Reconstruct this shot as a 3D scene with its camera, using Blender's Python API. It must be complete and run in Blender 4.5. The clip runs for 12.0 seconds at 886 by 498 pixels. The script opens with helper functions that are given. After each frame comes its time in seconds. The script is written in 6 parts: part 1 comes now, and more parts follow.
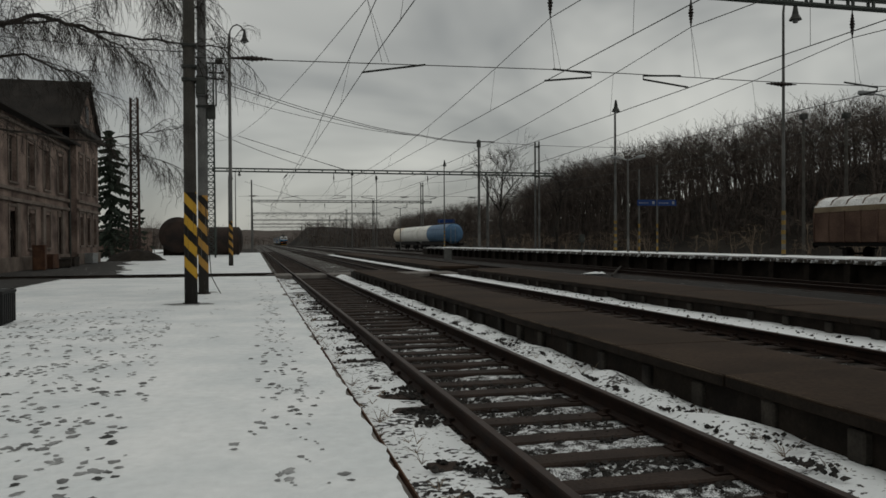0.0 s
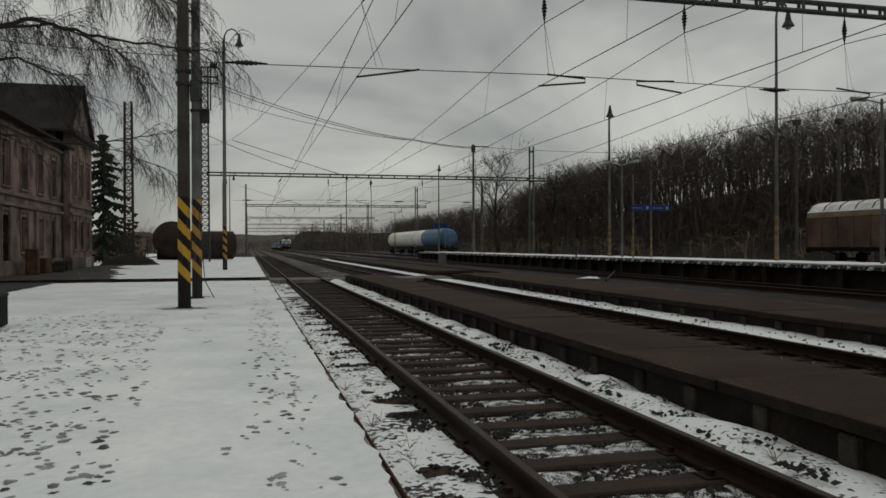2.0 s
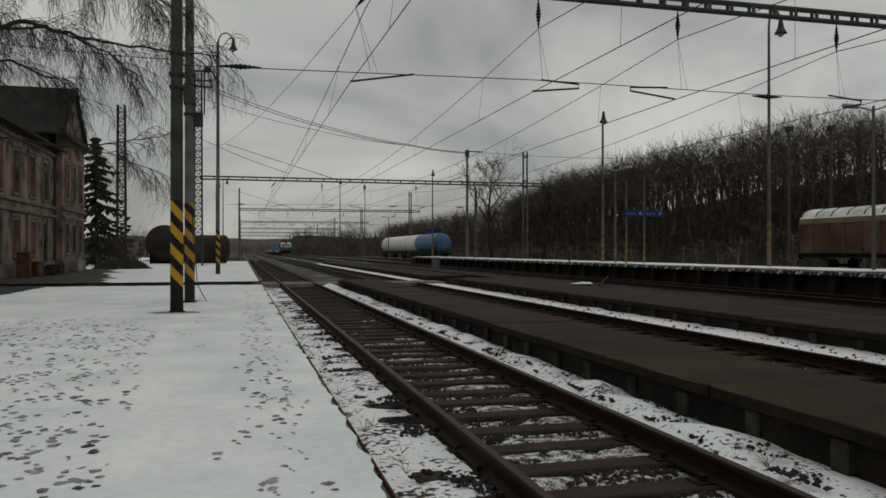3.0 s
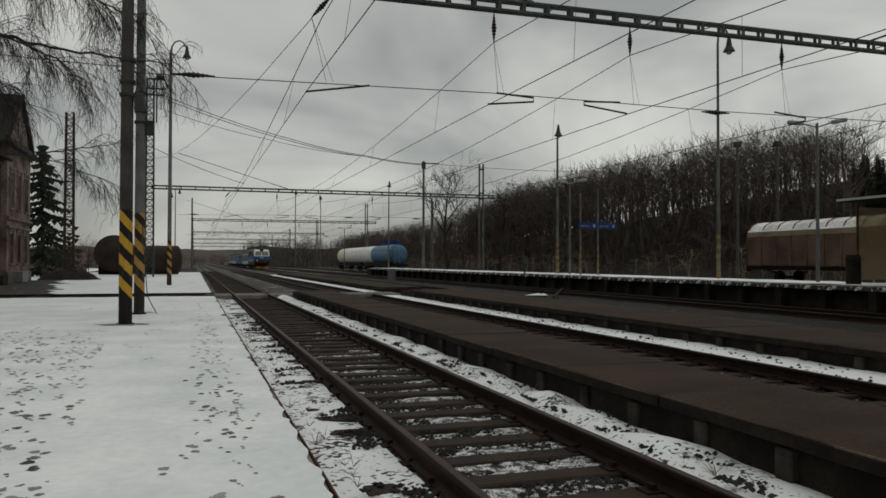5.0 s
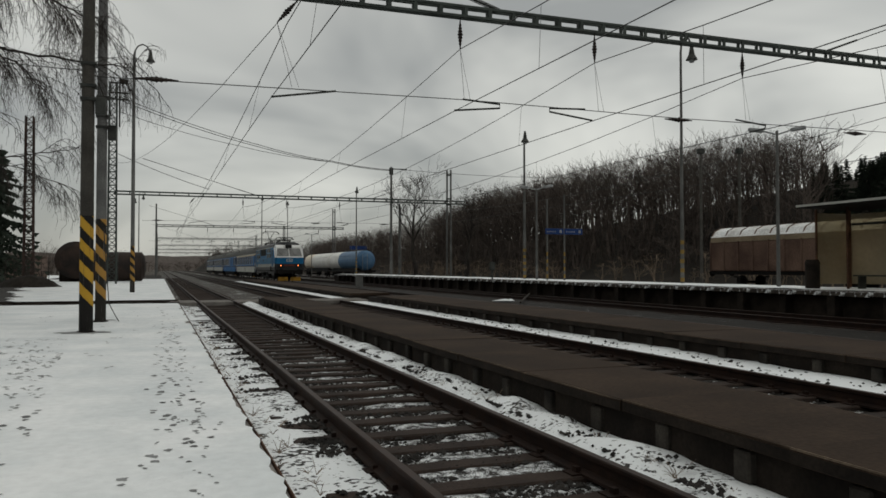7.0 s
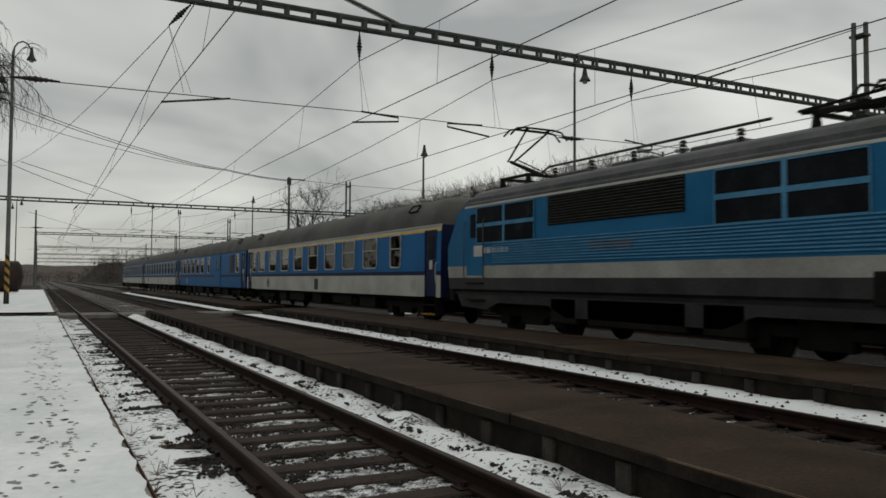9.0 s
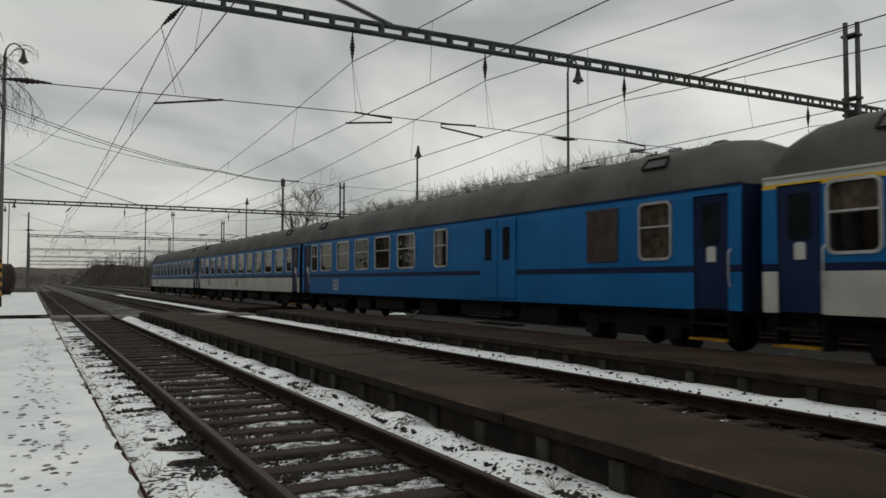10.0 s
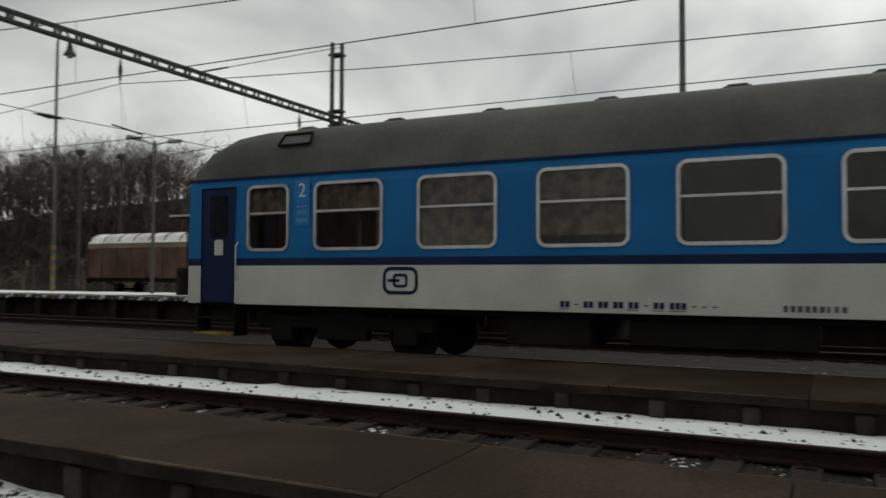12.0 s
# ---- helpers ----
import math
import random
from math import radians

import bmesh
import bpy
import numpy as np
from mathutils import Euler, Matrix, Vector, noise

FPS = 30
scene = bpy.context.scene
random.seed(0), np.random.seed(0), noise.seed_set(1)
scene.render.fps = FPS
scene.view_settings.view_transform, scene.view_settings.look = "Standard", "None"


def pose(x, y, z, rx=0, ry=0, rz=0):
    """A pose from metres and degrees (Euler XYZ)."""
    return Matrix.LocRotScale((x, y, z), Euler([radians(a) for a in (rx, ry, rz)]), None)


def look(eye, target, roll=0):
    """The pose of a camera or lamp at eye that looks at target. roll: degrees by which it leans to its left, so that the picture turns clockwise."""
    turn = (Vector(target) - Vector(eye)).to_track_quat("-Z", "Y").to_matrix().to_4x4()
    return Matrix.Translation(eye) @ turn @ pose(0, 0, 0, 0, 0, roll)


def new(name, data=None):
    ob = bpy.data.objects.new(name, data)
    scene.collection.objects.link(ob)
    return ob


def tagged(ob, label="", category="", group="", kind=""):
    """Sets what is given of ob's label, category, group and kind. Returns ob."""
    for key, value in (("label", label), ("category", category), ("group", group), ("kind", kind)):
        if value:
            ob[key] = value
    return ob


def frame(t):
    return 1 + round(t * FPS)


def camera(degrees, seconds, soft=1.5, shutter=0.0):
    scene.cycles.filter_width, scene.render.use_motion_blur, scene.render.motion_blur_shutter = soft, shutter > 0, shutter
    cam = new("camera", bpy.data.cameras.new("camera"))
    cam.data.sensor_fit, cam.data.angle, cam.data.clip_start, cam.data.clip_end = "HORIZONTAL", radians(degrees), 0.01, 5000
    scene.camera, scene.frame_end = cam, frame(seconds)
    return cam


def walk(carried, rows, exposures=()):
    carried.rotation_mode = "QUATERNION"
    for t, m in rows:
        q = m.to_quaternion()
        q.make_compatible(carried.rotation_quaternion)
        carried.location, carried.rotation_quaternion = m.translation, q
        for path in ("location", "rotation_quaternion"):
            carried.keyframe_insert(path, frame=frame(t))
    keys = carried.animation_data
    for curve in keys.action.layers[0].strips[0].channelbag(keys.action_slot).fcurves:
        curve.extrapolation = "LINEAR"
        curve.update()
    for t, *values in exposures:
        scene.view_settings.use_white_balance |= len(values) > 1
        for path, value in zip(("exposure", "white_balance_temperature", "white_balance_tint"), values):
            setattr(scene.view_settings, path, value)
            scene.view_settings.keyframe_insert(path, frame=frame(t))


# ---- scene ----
# ---- the camera: a person on the platform turns on the spot with the passing train ----
cam = camera(59.4, 12.0, soft=1.6, shutter=0.06)
ROWS = [
    (0.0, -0.000, 0.000, 1.430, 89.42, 0.34, -13.69),
    (0.5, 0.003, 0.002, 1.430, 89.48, 0.40, -13.72),
    (1.0, 0.005, -0.001, 1.431, 89.82, 0.27, -13.72),
    (1.5, 0.007, -0.011, 1.430, 89.90, 0.16, -14.06),
    (2.0, 0.011, -0.012, 1.429, 89.76, 0.25, -14.09),
    (2.5, 0.011, -0.004, 1.427, 89.85, 0.14, -14.15),
    (4.5, 0.040, -0.007, 1.425, 91.00, -0.04, -17.12),
    (5.0, 0.041, -0.007, 1.424, 90.97, -0.12, -17.78),
    (5.5, 0.046, -0.007, 1.424, 90.98, -0.03, -18.12),
    (6.0, 0.052, -0.019, 1.423, 91.26, -0.11, -18.80),
    (6.5, 0.058, -0.029, 1.425, 91.27, -0.06, -19.31),
    (8.5, 0.141, 0.014, 1.439, 92.36, -0.10, -25.45),
    (9.0, 0.151, -0.015, 1.446, 92.33, -0.35, -27.55),
    (9.5, 0.156, -0.024, 1.449, 92.37, -0.26, -27.91),
    (10.0, 0.164, -0.018, 1.440, 92.39, -0.08, -27.95),
    (10.5, 0.161, -0.018, 1.448, 92.31, -0.05, -27.55),
    (11.0, 0.162, -0.010, 1.446, 92.52, 0.02, -27.44),
    (11.2, 0.161, -0.035, 1.419, 92.73, 0.30, -28.28),
    (11.4, 0.200, -0.080, 1.425, 92.80, 0.49, -31.28),
    (11.5, 0.210, -0.110, 1.444, 92.82, 0.15, -33.95),
    (11.6, 0.230, -0.131, 1.424, 92.58, 0.04, -37.09),
    (11.8, 0.285, -0.183, 1.438, 92.20, -0.63, -47.12),
    (12.0, 0.309, -0.210, 1.444, 91.97, -0.21, -63.45),
]
walk(cam, [(t, pose(x, y, z, rx, ry, rz)) for t, x, y, z, rx, ry, rz in ROWS], exposures=[(0.0, -0.37), (2.7, -0.37), (5.5, -0.18), (8.5, -0.04), (12.0, 0.1)])

# ---- world: a closed grey winter sky, brighter overhead ----
world = bpy.data.worlds.new("overcast")
scene.world = world
world.use_nodes = True
wn, wl = world.node_tree.nodes, world.node_tree.links
wn.clear()
w_out, w_bg = wn.new("ShaderNodeOutputWorld"), wn.new("ShaderNodeBackground")
w_sky = wn.new("ShaderNodeTexSky")
w_sky.sky_type, w_sky.sun_disc = "NISHITA", False
w_sky.sun_elevation, w_sky.sun_rotation = radians(36), radians(124)
w_tc, w_sep = wn.new("ShaderNodeTexCoord"), wn.new("ShaderNodeSeparateXYZ")
wl.new(w_tc.outputs["Generated"], w_sep.inputs[0])
w_add = wn.new("ShaderNodeMath")
w_add.operation = "ADD"
w_add.inputs[1].default_value = 0.5
w_abs = wn.new("ShaderNodeMath")
w_abs.operation = "ABSOLUTE"
wl.new(w_sep.outputs["Z"], w_abs.inputs[0])
wl.new(w_abs.outputs[0], w_add.inputs[0])
w_div = []
for axis in ("X", "Y"):
    d = wn.new("ShaderNodeMath")
    d.operation = "DIVIDE"
    wl.new(w_sep.outputs[axis], d.inputs[0])
    wl.new(w_add.outputs[0], d.inputs[1])
    w_div.append(d)
w_com = wn.new("ShaderNodeCombineXYZ")
wl.new(w_div[0].outputs[0], w_com.inputs[0])
wl.new(w_div[1].outputs[0], w_com.inputs[1])
w_noise = wn.new("ShaderNodeTexNoise")
w_noise.inputs["Scale"].default_value = 1.7
w_noise.inputs["Detail"].default_value = 4
w_noise.inputs["Roughness"].default_value = 0.5
w_noise.inputs["Distortion"].default_value = 0.6
wl.new(w_com.outputs[0], w_noise.inputs["Vector"])
w_ramp = wn.new("ShaderNodeValToRGB")
w_ramp.color_ramp.elements[0].position, w_ramp.color_ramp.elements[0].color = 0.36, (0.35, 0.357, 0.338, 1)
w_ramp.color_ramp.elements[1].position, w_ramp.color_ramp.elements[1].color = 0.62, (0.8, 0.8, 0.735, 1)
wl.new(w_noise.outputs["Fac"], w_ramp.inputs[0])
w_up = wn.new("ShaderNodeMapRange")
w_up.inputs["From Min"].default_value, w_up.inputs["From Max"].default_value = 0.0, 1.0
w_up.inputs["To Min"].default_value, w_up.inputs["To Max"].default_value = 0.7, 1.24
wl.new(w_sep.outputs["Z"], w_up.inputs["Value"])
w_mul = wn.new("ShaderNodeMix")
w_mul.data_type, w_mul.blend_type = "RGBA", "MULTIPLY"
w_mul.inputs["Factor"].default_value = 1.0
wl.new(w_ramp.outputs[0], w_mul.inputs[6])
w_side = wn.new("ShaderNodeMath")             # the cloud is thinner towards the hidden sun's side
w_side.operation = "MULTIPLY_ADD"
w_side.inputs[1].default_value = 0.19
wl.new(w_sep.outputs["X"], w_side.inputs[0])
wl.new(w_up.outputs[0], w_side.inputs[2])
wl.new(w_side.outputs[0], w_mul.inputs[7])
w_mix = wn.new("ShaderNodeMix")
w_mix.data_type, w_mix.blend_type = "RGBA", "ADD"
w_mix.inputs["Factor"].default_value = 0.012
wl.new(w_mul.outputs[2], w_mix.inputs[6])
wl.new(w_sky.outputs[0], w_mix.inputs[7])
wl.new(w_mix.outputs[2], w_bg.inputs[0])
w_bg.inputs[1].default_value = 1.0
wl.new(w_bg.outputs[0], w_out.inputs[0])
sun = new("sun", bpy.data.lights.new("sun", "SUN"))
sun.data.energy, sun.data.angle, sun.data.color = 0.18, radians(40), (1.0, 0.97, 0.93)
sun.matrix_world = look((45, -30, 40), (0, 0, 0))


# ---- mesh helpers ----
class Build:
    """Collects boxes, tubes and prisms, then makes one mesh of them."""

    def __init__(self):
        self.v, self.f, self.m = [], [], []

    def add(self, verts, faces, m=0):
        n = len(self.v)
        self.v += [tuple(p) for p in verts]
        self.f += [tuple(i + n for i in f) for f in faces]
        self.m += [m] * len(faces)
        return self

    def box(self, x0, x1, y0, y1, z0, z1, m=0):
        return self.add([(x0, y0, z0), (x1, y0, z0), (x1, y1, z0), (x0, y1, z0), (x0, y0, z1), (x1, y0, z1), (x1, y1, z1), (x0, y1, z1)],
                        [(0, 3, 2, 1), (4, 5, 6, 7), (0, 1, 5, 4), (1, 2, 6, 5), (2, 3, 7, 6), (3, 0, 4, 7)], m)

    def tube(self, pts, r, n=6, m=0, caps=True):
        pts = [Vector(p) for p in pts]
        rs = list(r) if isinstance(r, (list, tuple)) else [r] * len(pts)
        base, verts, faces = None, [], []
        for i, p in enumerate(pts):
            d = (pts[min(i + 1, len(pts) - 1)] - pts[max(i - 1, 0)]).normalized()
            if base is None:
                base = d.orthogonal().normalized()
            base = (base - d * base.dot(d)).normalized()
            side = d.cross(base)
            for k in range(n):
                a = 2 * math.pi * k / n + (math.pi / 4 if n == 4 else 0)
                verts.append(p + (base * math.cos(a) + side * math.sin(a)) * rs[i])
        for i in range(len(pts) - 1):
            for k in range(n):
                a, b = i * n + k, i * n + (k + 1) % n
                faces.append((a, b, b + n, a + n))
        if caps:
            faces += [tuple(range(n))[::-1], tuple(range((len(pts) - 1) * n, len(pts) * n))]
        return self.add(verts, faces, m)

    def prism(self, outline, a0, a1, axis="y", m=0):
        """An outline of (u, w) pushed along an axis: y takes (x, z), x takes (y, z), z takes (x, y)."""
        put = {"y": lambda u, w, a: (u, a, w), "x": lambda u, w, a: (a, u, w), "z": lambda u, w, a: (u, w, a)}[axis]
        n = len(outline)
        verts = [put(u, w, a0) for u, w in outline] + [put(u, w, a1) for u, w in outline]
        faces = [(i, (i + 1) % n, (i + 1) % n + n, i + n) for i in range(n)] + [tuple(range(n))[::-1], tuple(range(n, 2 * n))]
        return self.add(verts, faces, m)

    def blob(self, c, r, m=0, rough=0.3, rnd=random):
        """A small uneven stone or clump of eight faces."""
        x, y, z = c
        rx, ry, rz = r
        j = lambda s: s * (1 + rnd.uniform(-rough, rough))
        a = rnd.uniform(0, math.pi)
        ca, sa = math.cos(a), math.sin(a)
        ring = [(j(rx), j(ry) * 0.3), (j(-rx) * 0.2, j(ry)), (-j(rx), -j(ry) * 0.2), (j(rx) * 0.2, -j(ry))]
        verts = [(x + u * ca - w * sa, y + u * sa + w * ca, z + rnd.uniform(-0.2, 0.2) * rz) for u, w in ring] + [(x + j(rx) * 0.1, y, z + j(rz)), (x, y, z - rz)]
        return self.add(verts, [(0, 1, 4), (1, 2, 4), (2, 3, 4), (3, 0, 4), (1, 0, 5), (2, 1, 5), (3, 2, 5), (0, 3, 5)], m)

    def mesh(self, name, mats, bevel=0.0, smooth=False, weld=False):
        me = bpy.data.meshes.new(name)
        me.from_pydata(self.v, [], self.f)
        for mt in mats if isinstance(mats, (list, tuple)) else [mats]:
            me.materials.append(mt)
        me.polygons.foreach_set("material_index", self.m)
        bm = bmesh.new()
        bm.from_mesh(me)
        if weld:
            bmesh.ops.remove_doubles(bm, verts=bm.verts, dist=0.0005)
        bmesh.ops.recalc_face_normals(bm, faces=bm.faces)
        if bevel:
            edges = [e for e in bm.edges if len(e.link_faces) == 2 and e.calc_face_angle(0) > 0.6]
            bmesh.ops.bevel(bm, geom=edges, offset=bevel, segments=1, affect="EDGES", clamp_overlap=True)
        bm.to_mesh(me)
        bm.free()
        if smooth:
            me.polygons.foreach_set("use_smooth", [True] * len(me.polygons))
        me.update()
        return me


def part(name, b, mats, parent=None, label="", bevel=0.0, smooth=False, at=None):
    """One mesh object, under a thing or a part; b is a Build or a ready mesh."""
    me = b if isinstance(b, bpy.types.Mesh) else b.mesh(name, mats, bevel, smooth)
    ob = new(name, me)
    if parent is not None:
        ob.parent = parent
    if at is not None:
        ob.matrix_basis = at
    if label:
        ob["label"] = label
    return ob


def thing(name, label, category, at=None, group="", kind=""):
    ob = new(name)
    ob.empty_display_size = 0.3
    if at is not None:
        ob.matrix_basis = at
    return tagged(ob, label, category, group, kind)


def solo(name, b, mats, label, category, group="", kind="", bevel=0.0, smooth=False, at=None):
    return tagged(part(name, b, mats, None, "", bevel, smooth, at), label, category, group, kind)


# ---- materials ----
def material(name, c1, c2, big=1.0, fine=30.0, rough=0.8, metal=0.0, bump=0.25, depth=0.01, spec=0.18, speckle=0.5, coat=0.0):
    mt = bpy.data.materials.new(name)
    mt.use_nodes = True
    nt = mt.node_tree
    n, l = nt.nodes, nt.links
    bs = n["Principled BSDF"]
    tc, info = n.new("ShaderNodeTexCoord"), n.new("ShaderNodeObjectInfo")
    off = n.new("ShaderNodeVectorMath")
    off.operation = "MULTIPLY_ADD"
    off.inputs[1].default_value = (31.0, 17.0, 23.0)
    l.new(info.outputs["Random"], off.inputs[0])
    l.new(tc.outputs["Object"], off.inputs[2])
    nb, nf = n.new("ShaderNodeTexNoise"), n.new("ShaderNodeTexNoise")
    nb.inputs["Scale"].default_value, nb.inputs["Detail"].default_value = big, 5
    nf.inputs["Scale"].default_value, nf.inputs["Detail"].default_value = fine, 3
    l.new(off.outputs[0], nb.inputs["Vector"])
    l.new(off.outputs[0], nf.inputs["Vector"])
    rp = n.new("ShaderNodeValToRGB")
    rp.color_ramp.elements[0].position, rp.color_ramp.elements[0].color = 0.35, (*c1, 1)
    rp.color_ramp.elements[1].position, rp.color_ramp.elements[1].color = 0.68, (*c2, 1)
    l.new(nb.outputs["Fac"], rp.inputs[0])
    mr = n.new("ShaderNodeMapRange")
    mr.inputs["From Min"].default_value, mr.inputs["From Max"].default_value = 0.3, 0.7
    mr.inputs["To Min"].default_value, mr.inputs["To Max"].default_value = 1 - speckle * 0.5, 1 + speckle * 0.5
    l.new(nf.outputs["Fac"], mr.inputs["Value"])
    mx = n.new("ShaderNodeMix")
    mx.data_type, mx.blend_type = "RGBA", "MULTIPLY"
    mx.inputs["Factor"].default_value = 1.0
    l.new(rp.outputs[0], mx.inputs[6])
    l.new(mr.outputs[0], mx.inputs[7])
    l.new(mx.outputs[2], bs.inputs["Base Color"])
    rr = n.new("ShaderNodeMapRange")
    rr.inputs["To Min"].default_value, rr.inputs["To Max"].default_value = max(0.03, rough - 0.12), min(1.0, rough + 0.12)
    l.new(nb.outputs["Fac"], rr.inputs["Value"])
    l.new(rr.outputs[0], bs.inputs["Roughness"])
    bs.inputs["Metallic"].default_value = metal
    bs.inputs["Specular IOR Level"].default_value = spec
    bs.inputs["Coat Weight"].default_value = coat
    if bump:
        bp = n.new("ShaderNodeBump")
        bp.inputs["Strength"].default_value, bp.inputs["Distance"].default_value = bump, depth
        l.new(nf.outputs["Fac"], bp.inputs["Height"])
        l.new(bp.outputs[0], bs.inputs["Normal"])
    return mt


def patched(name, under, over, scale, lo, hi, fine=22.0, bump=0.5, depth=0.03, rough=0.85):
    """Snow that lies in patches over dark ground: two colours parted by an uneven edge."""
    mt = material(name, under[0], under[1], 3.0, fine, rough, bump=bump, depth=depth)
    n, l = mt.node_tree.nodes, mt.node_tree.links
    bs = n["Principled BSDF"]
    tc = n.new("ShaderNodeTexCoord")
    big, small = n.new("ShaderNodeTexNoise"), n.new("ShaderNodeTexNoise")
    big.inputs["Scale"].default_value, big.inputs["Detail"].default_value = scale, 4
    small.inputs["Scale"].default_value, small.inputs["Detail"].default_value = scale * 9, 3
    l.new(tc.outputs["Object"], big.inputs["Vector"])
    l.new(tc.outputs["Object"], small.inputs["Vector"])
    av = n.new("ShaderNodeMix")
    av.data_type = "FLOAT"
    av.inputs["Factor"].default_value = 0.55
    l.new(big.outputs["Fac"], av.inputs[2])
    l.new(small.outputs["Fac"], av.inputs[3])
    st = n.new("ShaderNodeMapRange")
    st.inputs["From Min"].default_value, st.inputs["From Max"].default_value = lo, hi
    l.new(av.outputs[0], st.inputs["Value"])
    mx = n.new("ShaderNodeMix")
    mx.data_type = "RGBA"
    old = bs.inputs["Base Color"].links[0].from_socket
    l.new(st.outputs[0], mx.inputs["Factor"])
    l.new(old, mx.inputs[6])
    mx.inputs[7].default_value = (*over, 1)
    l.new(mx.outputs[2], bs.inputs["Base Color"])
    return mt


def glass(name, tint=(0.75, 0.78, 0.78), rough=0.02):
    mt = bpy.data.materials.new(name)
    mt.use_nodes = True
    n, l = mt.node_tree.nodes, mt.node_tree.links
    n.clear()
    out, mix = n.new("ShaderNodeOutputMaterial"), n.new("ShaderNodeMixShader")
    tr, gl, fr = n.new("ShaderNodeBsdfTransparent"), n.new("ShaderNodeBsdfGlossy"), n.new("ShaderNodeLayerWeight")
    pw, sc = n.new("ShaderNodeMath"), n.new("ShaderNodeMath")
    pw.operation, sc.operation = "POWER", "MULTIPLY_ADD"
    pw.inputs[1].default_value, sc.inputs[1].default_value, sc.inputs[2].default_value = 5.0, 0.5, 0.032
    tr.inputs[0].default_value = (*tint, 1)
    gl.inputs["Roughness"].default_value = rough
    fr.inputs[0].default_value = 0.5
    l.new(fr.outputs["Facing"], pw.inputs[0])
    l.new(pw.outputs[0], sc.inputs[0])
    l.new(sc.outputs[0], mix.inputs[0])
    l.new(tr.outputs[0], mix.inputs[1])
    l.new(gl.outputs[0], mix.inputs[2])
    l.new(mix.outputs[0], out.inputs[0])
    return mt


def striped(name, c1, c2, period, lean, top, foot, bare=((0.034, 0.031, 0.027), (0.06, 0.056, 0.049))):
    """Slanting warning bands up to a height, bare concrete above."""
    mt = material(name, bare[0], bare[1], 2.0, 40.0, 0.85)
    n, l = mt.node_tree.nodes, mt.node_tree.links
    bs = n["Principled BSDF"]
    tc, sp = n.new("ShaderNodeTexCoord"), n.new("ShaderNodeSeparateXYZ")
    l.new(tc.outputs["Object"], sp.inputs[0])

    def m(op, a, b):
        k = n.new("ShaderNodeMath")
        k.operation = op
        for i, q in enumerate((a, b)):
            if isinstance(q, (int, float)):
                k.inputs[i].default_value = q
            else:
                l.new(q, k.inputs[i])
        return k.outputs[0]

    wob = n.new("ShaderNodeTexNoise")
    wob.inputs["Scale"].default_value = 9
    s = m("ADD", m("ADD", sp.outputs[2], m("MULTIPLY", sp.outputs[0], lean)), m("MULTIPLY", wob.outputs["Fac"], 0.05))
    band = m("MULTIPLY", m("GREATER_THAN", m("FRACT", m("DIVIDE", s, period), 0), 0.5), m("GREATER_THAN", s, foot))
    below = m("LESS_THAN", sp.outputs[2], top)
    worn = n.new("ShaderNodeTexNoise")
    worn.inputs["Scale"].default_value, worn.inputs["Detail"].default_value = 14, 6
    keep = m("MULTIPLY", below, m("LESS_THAN", worn.outputs["Fac"], 0.66))
    a, b = n.new("ShaderNodeMix"), n.new("ShaderNodeMix")
    a.data_type = b.data_type = "RGBA"
    a.inputs[6].default_value, a.inputs[7].default_value = (*c1, 1), (*c2, 1)
    l.new(band, a.inputs["Factor"])
    old = bs.inputs["Base Color"].links[0].from_socket
    l.new(keep, b.inputs["Factor"])
    l.new(old, b.inputs[6])
    l.new(a.outputs[2], b.inputs[7])
    l.new(b.outputs[2], bs.inputs["Base Color"])
    return mt


def glow(name, colour, strength):
    mt = material(name, colour, colour, 1, 5, 0.4, bump=0)
    bs = mt.node_tree.nodes["Principled BSDF"]
    bs.inputs["Emission Color"].default_value, bs.inputs["Emission Strength"].default_value = (*colour, 1), strength
    return mt


SNOW = material("snow", (0.66, 0.69, 0.7), (0.82, 0.83, 0.83), 0.9, 9.0, 0.75, bump=0.5, depth=0.035, speckle=0.1)
SNOW_BED = patched("snowy_ballast", ((0.02, 0.018, 0.017), (0.045, 0.041, 0.038)), (0.78, 0.8, 0.81), 1.9, 0.425, 0.465, fine=30)
SNOW_BETWEEN = patched("thin_snow_on_ballast", ((0.016, 0.014, 0.013), (0.036, 0.032, 0.028)), (0.76, 0.78, 0.79), 10.0, 0.505, 0.545, fine=40)
BARE_BED = patched("brown_ballast", ((0.016, 0.0135, 0.0115), (0.034, 0.028, 0.024)), (0.7, 0.72, 0.73), 1.0, 0.66, 0.72, fine=26)
STONE = material("ballast_stone", (0.014, 0.013, 0.012), (0.045, 0.04, 0.036), 8.0, 60.0, 0.85)
EARTH = patched("winter_earth", ((0.035, 0.029, 0.022), (0.07, 0.057, 0.043)), (0.62, 0.64, 0.64), 0.16, 0.62, 0.67, fine=8)
ASPHALT = patched("slushy_asphalt", ((0.028, 0.027, 0.026), (0.06, 0.056, 0.052)), (0.6, 0.62, 0.62), 0.5, 0.63, 0.68, fine=20)
RAIL = material("rusty_rail", (0.011, 0.0055, 0.004), (0.026, 0.0135, 0.009), 5.0, 60.0, 0.7, 0.2)
RAILTOP = material("worn_rail_head", (0.026, 0.015, 0.0115), (0.046, 0.029, 0.022), 6.0, 70.0, 0.55, 0.3, bump=0.05)
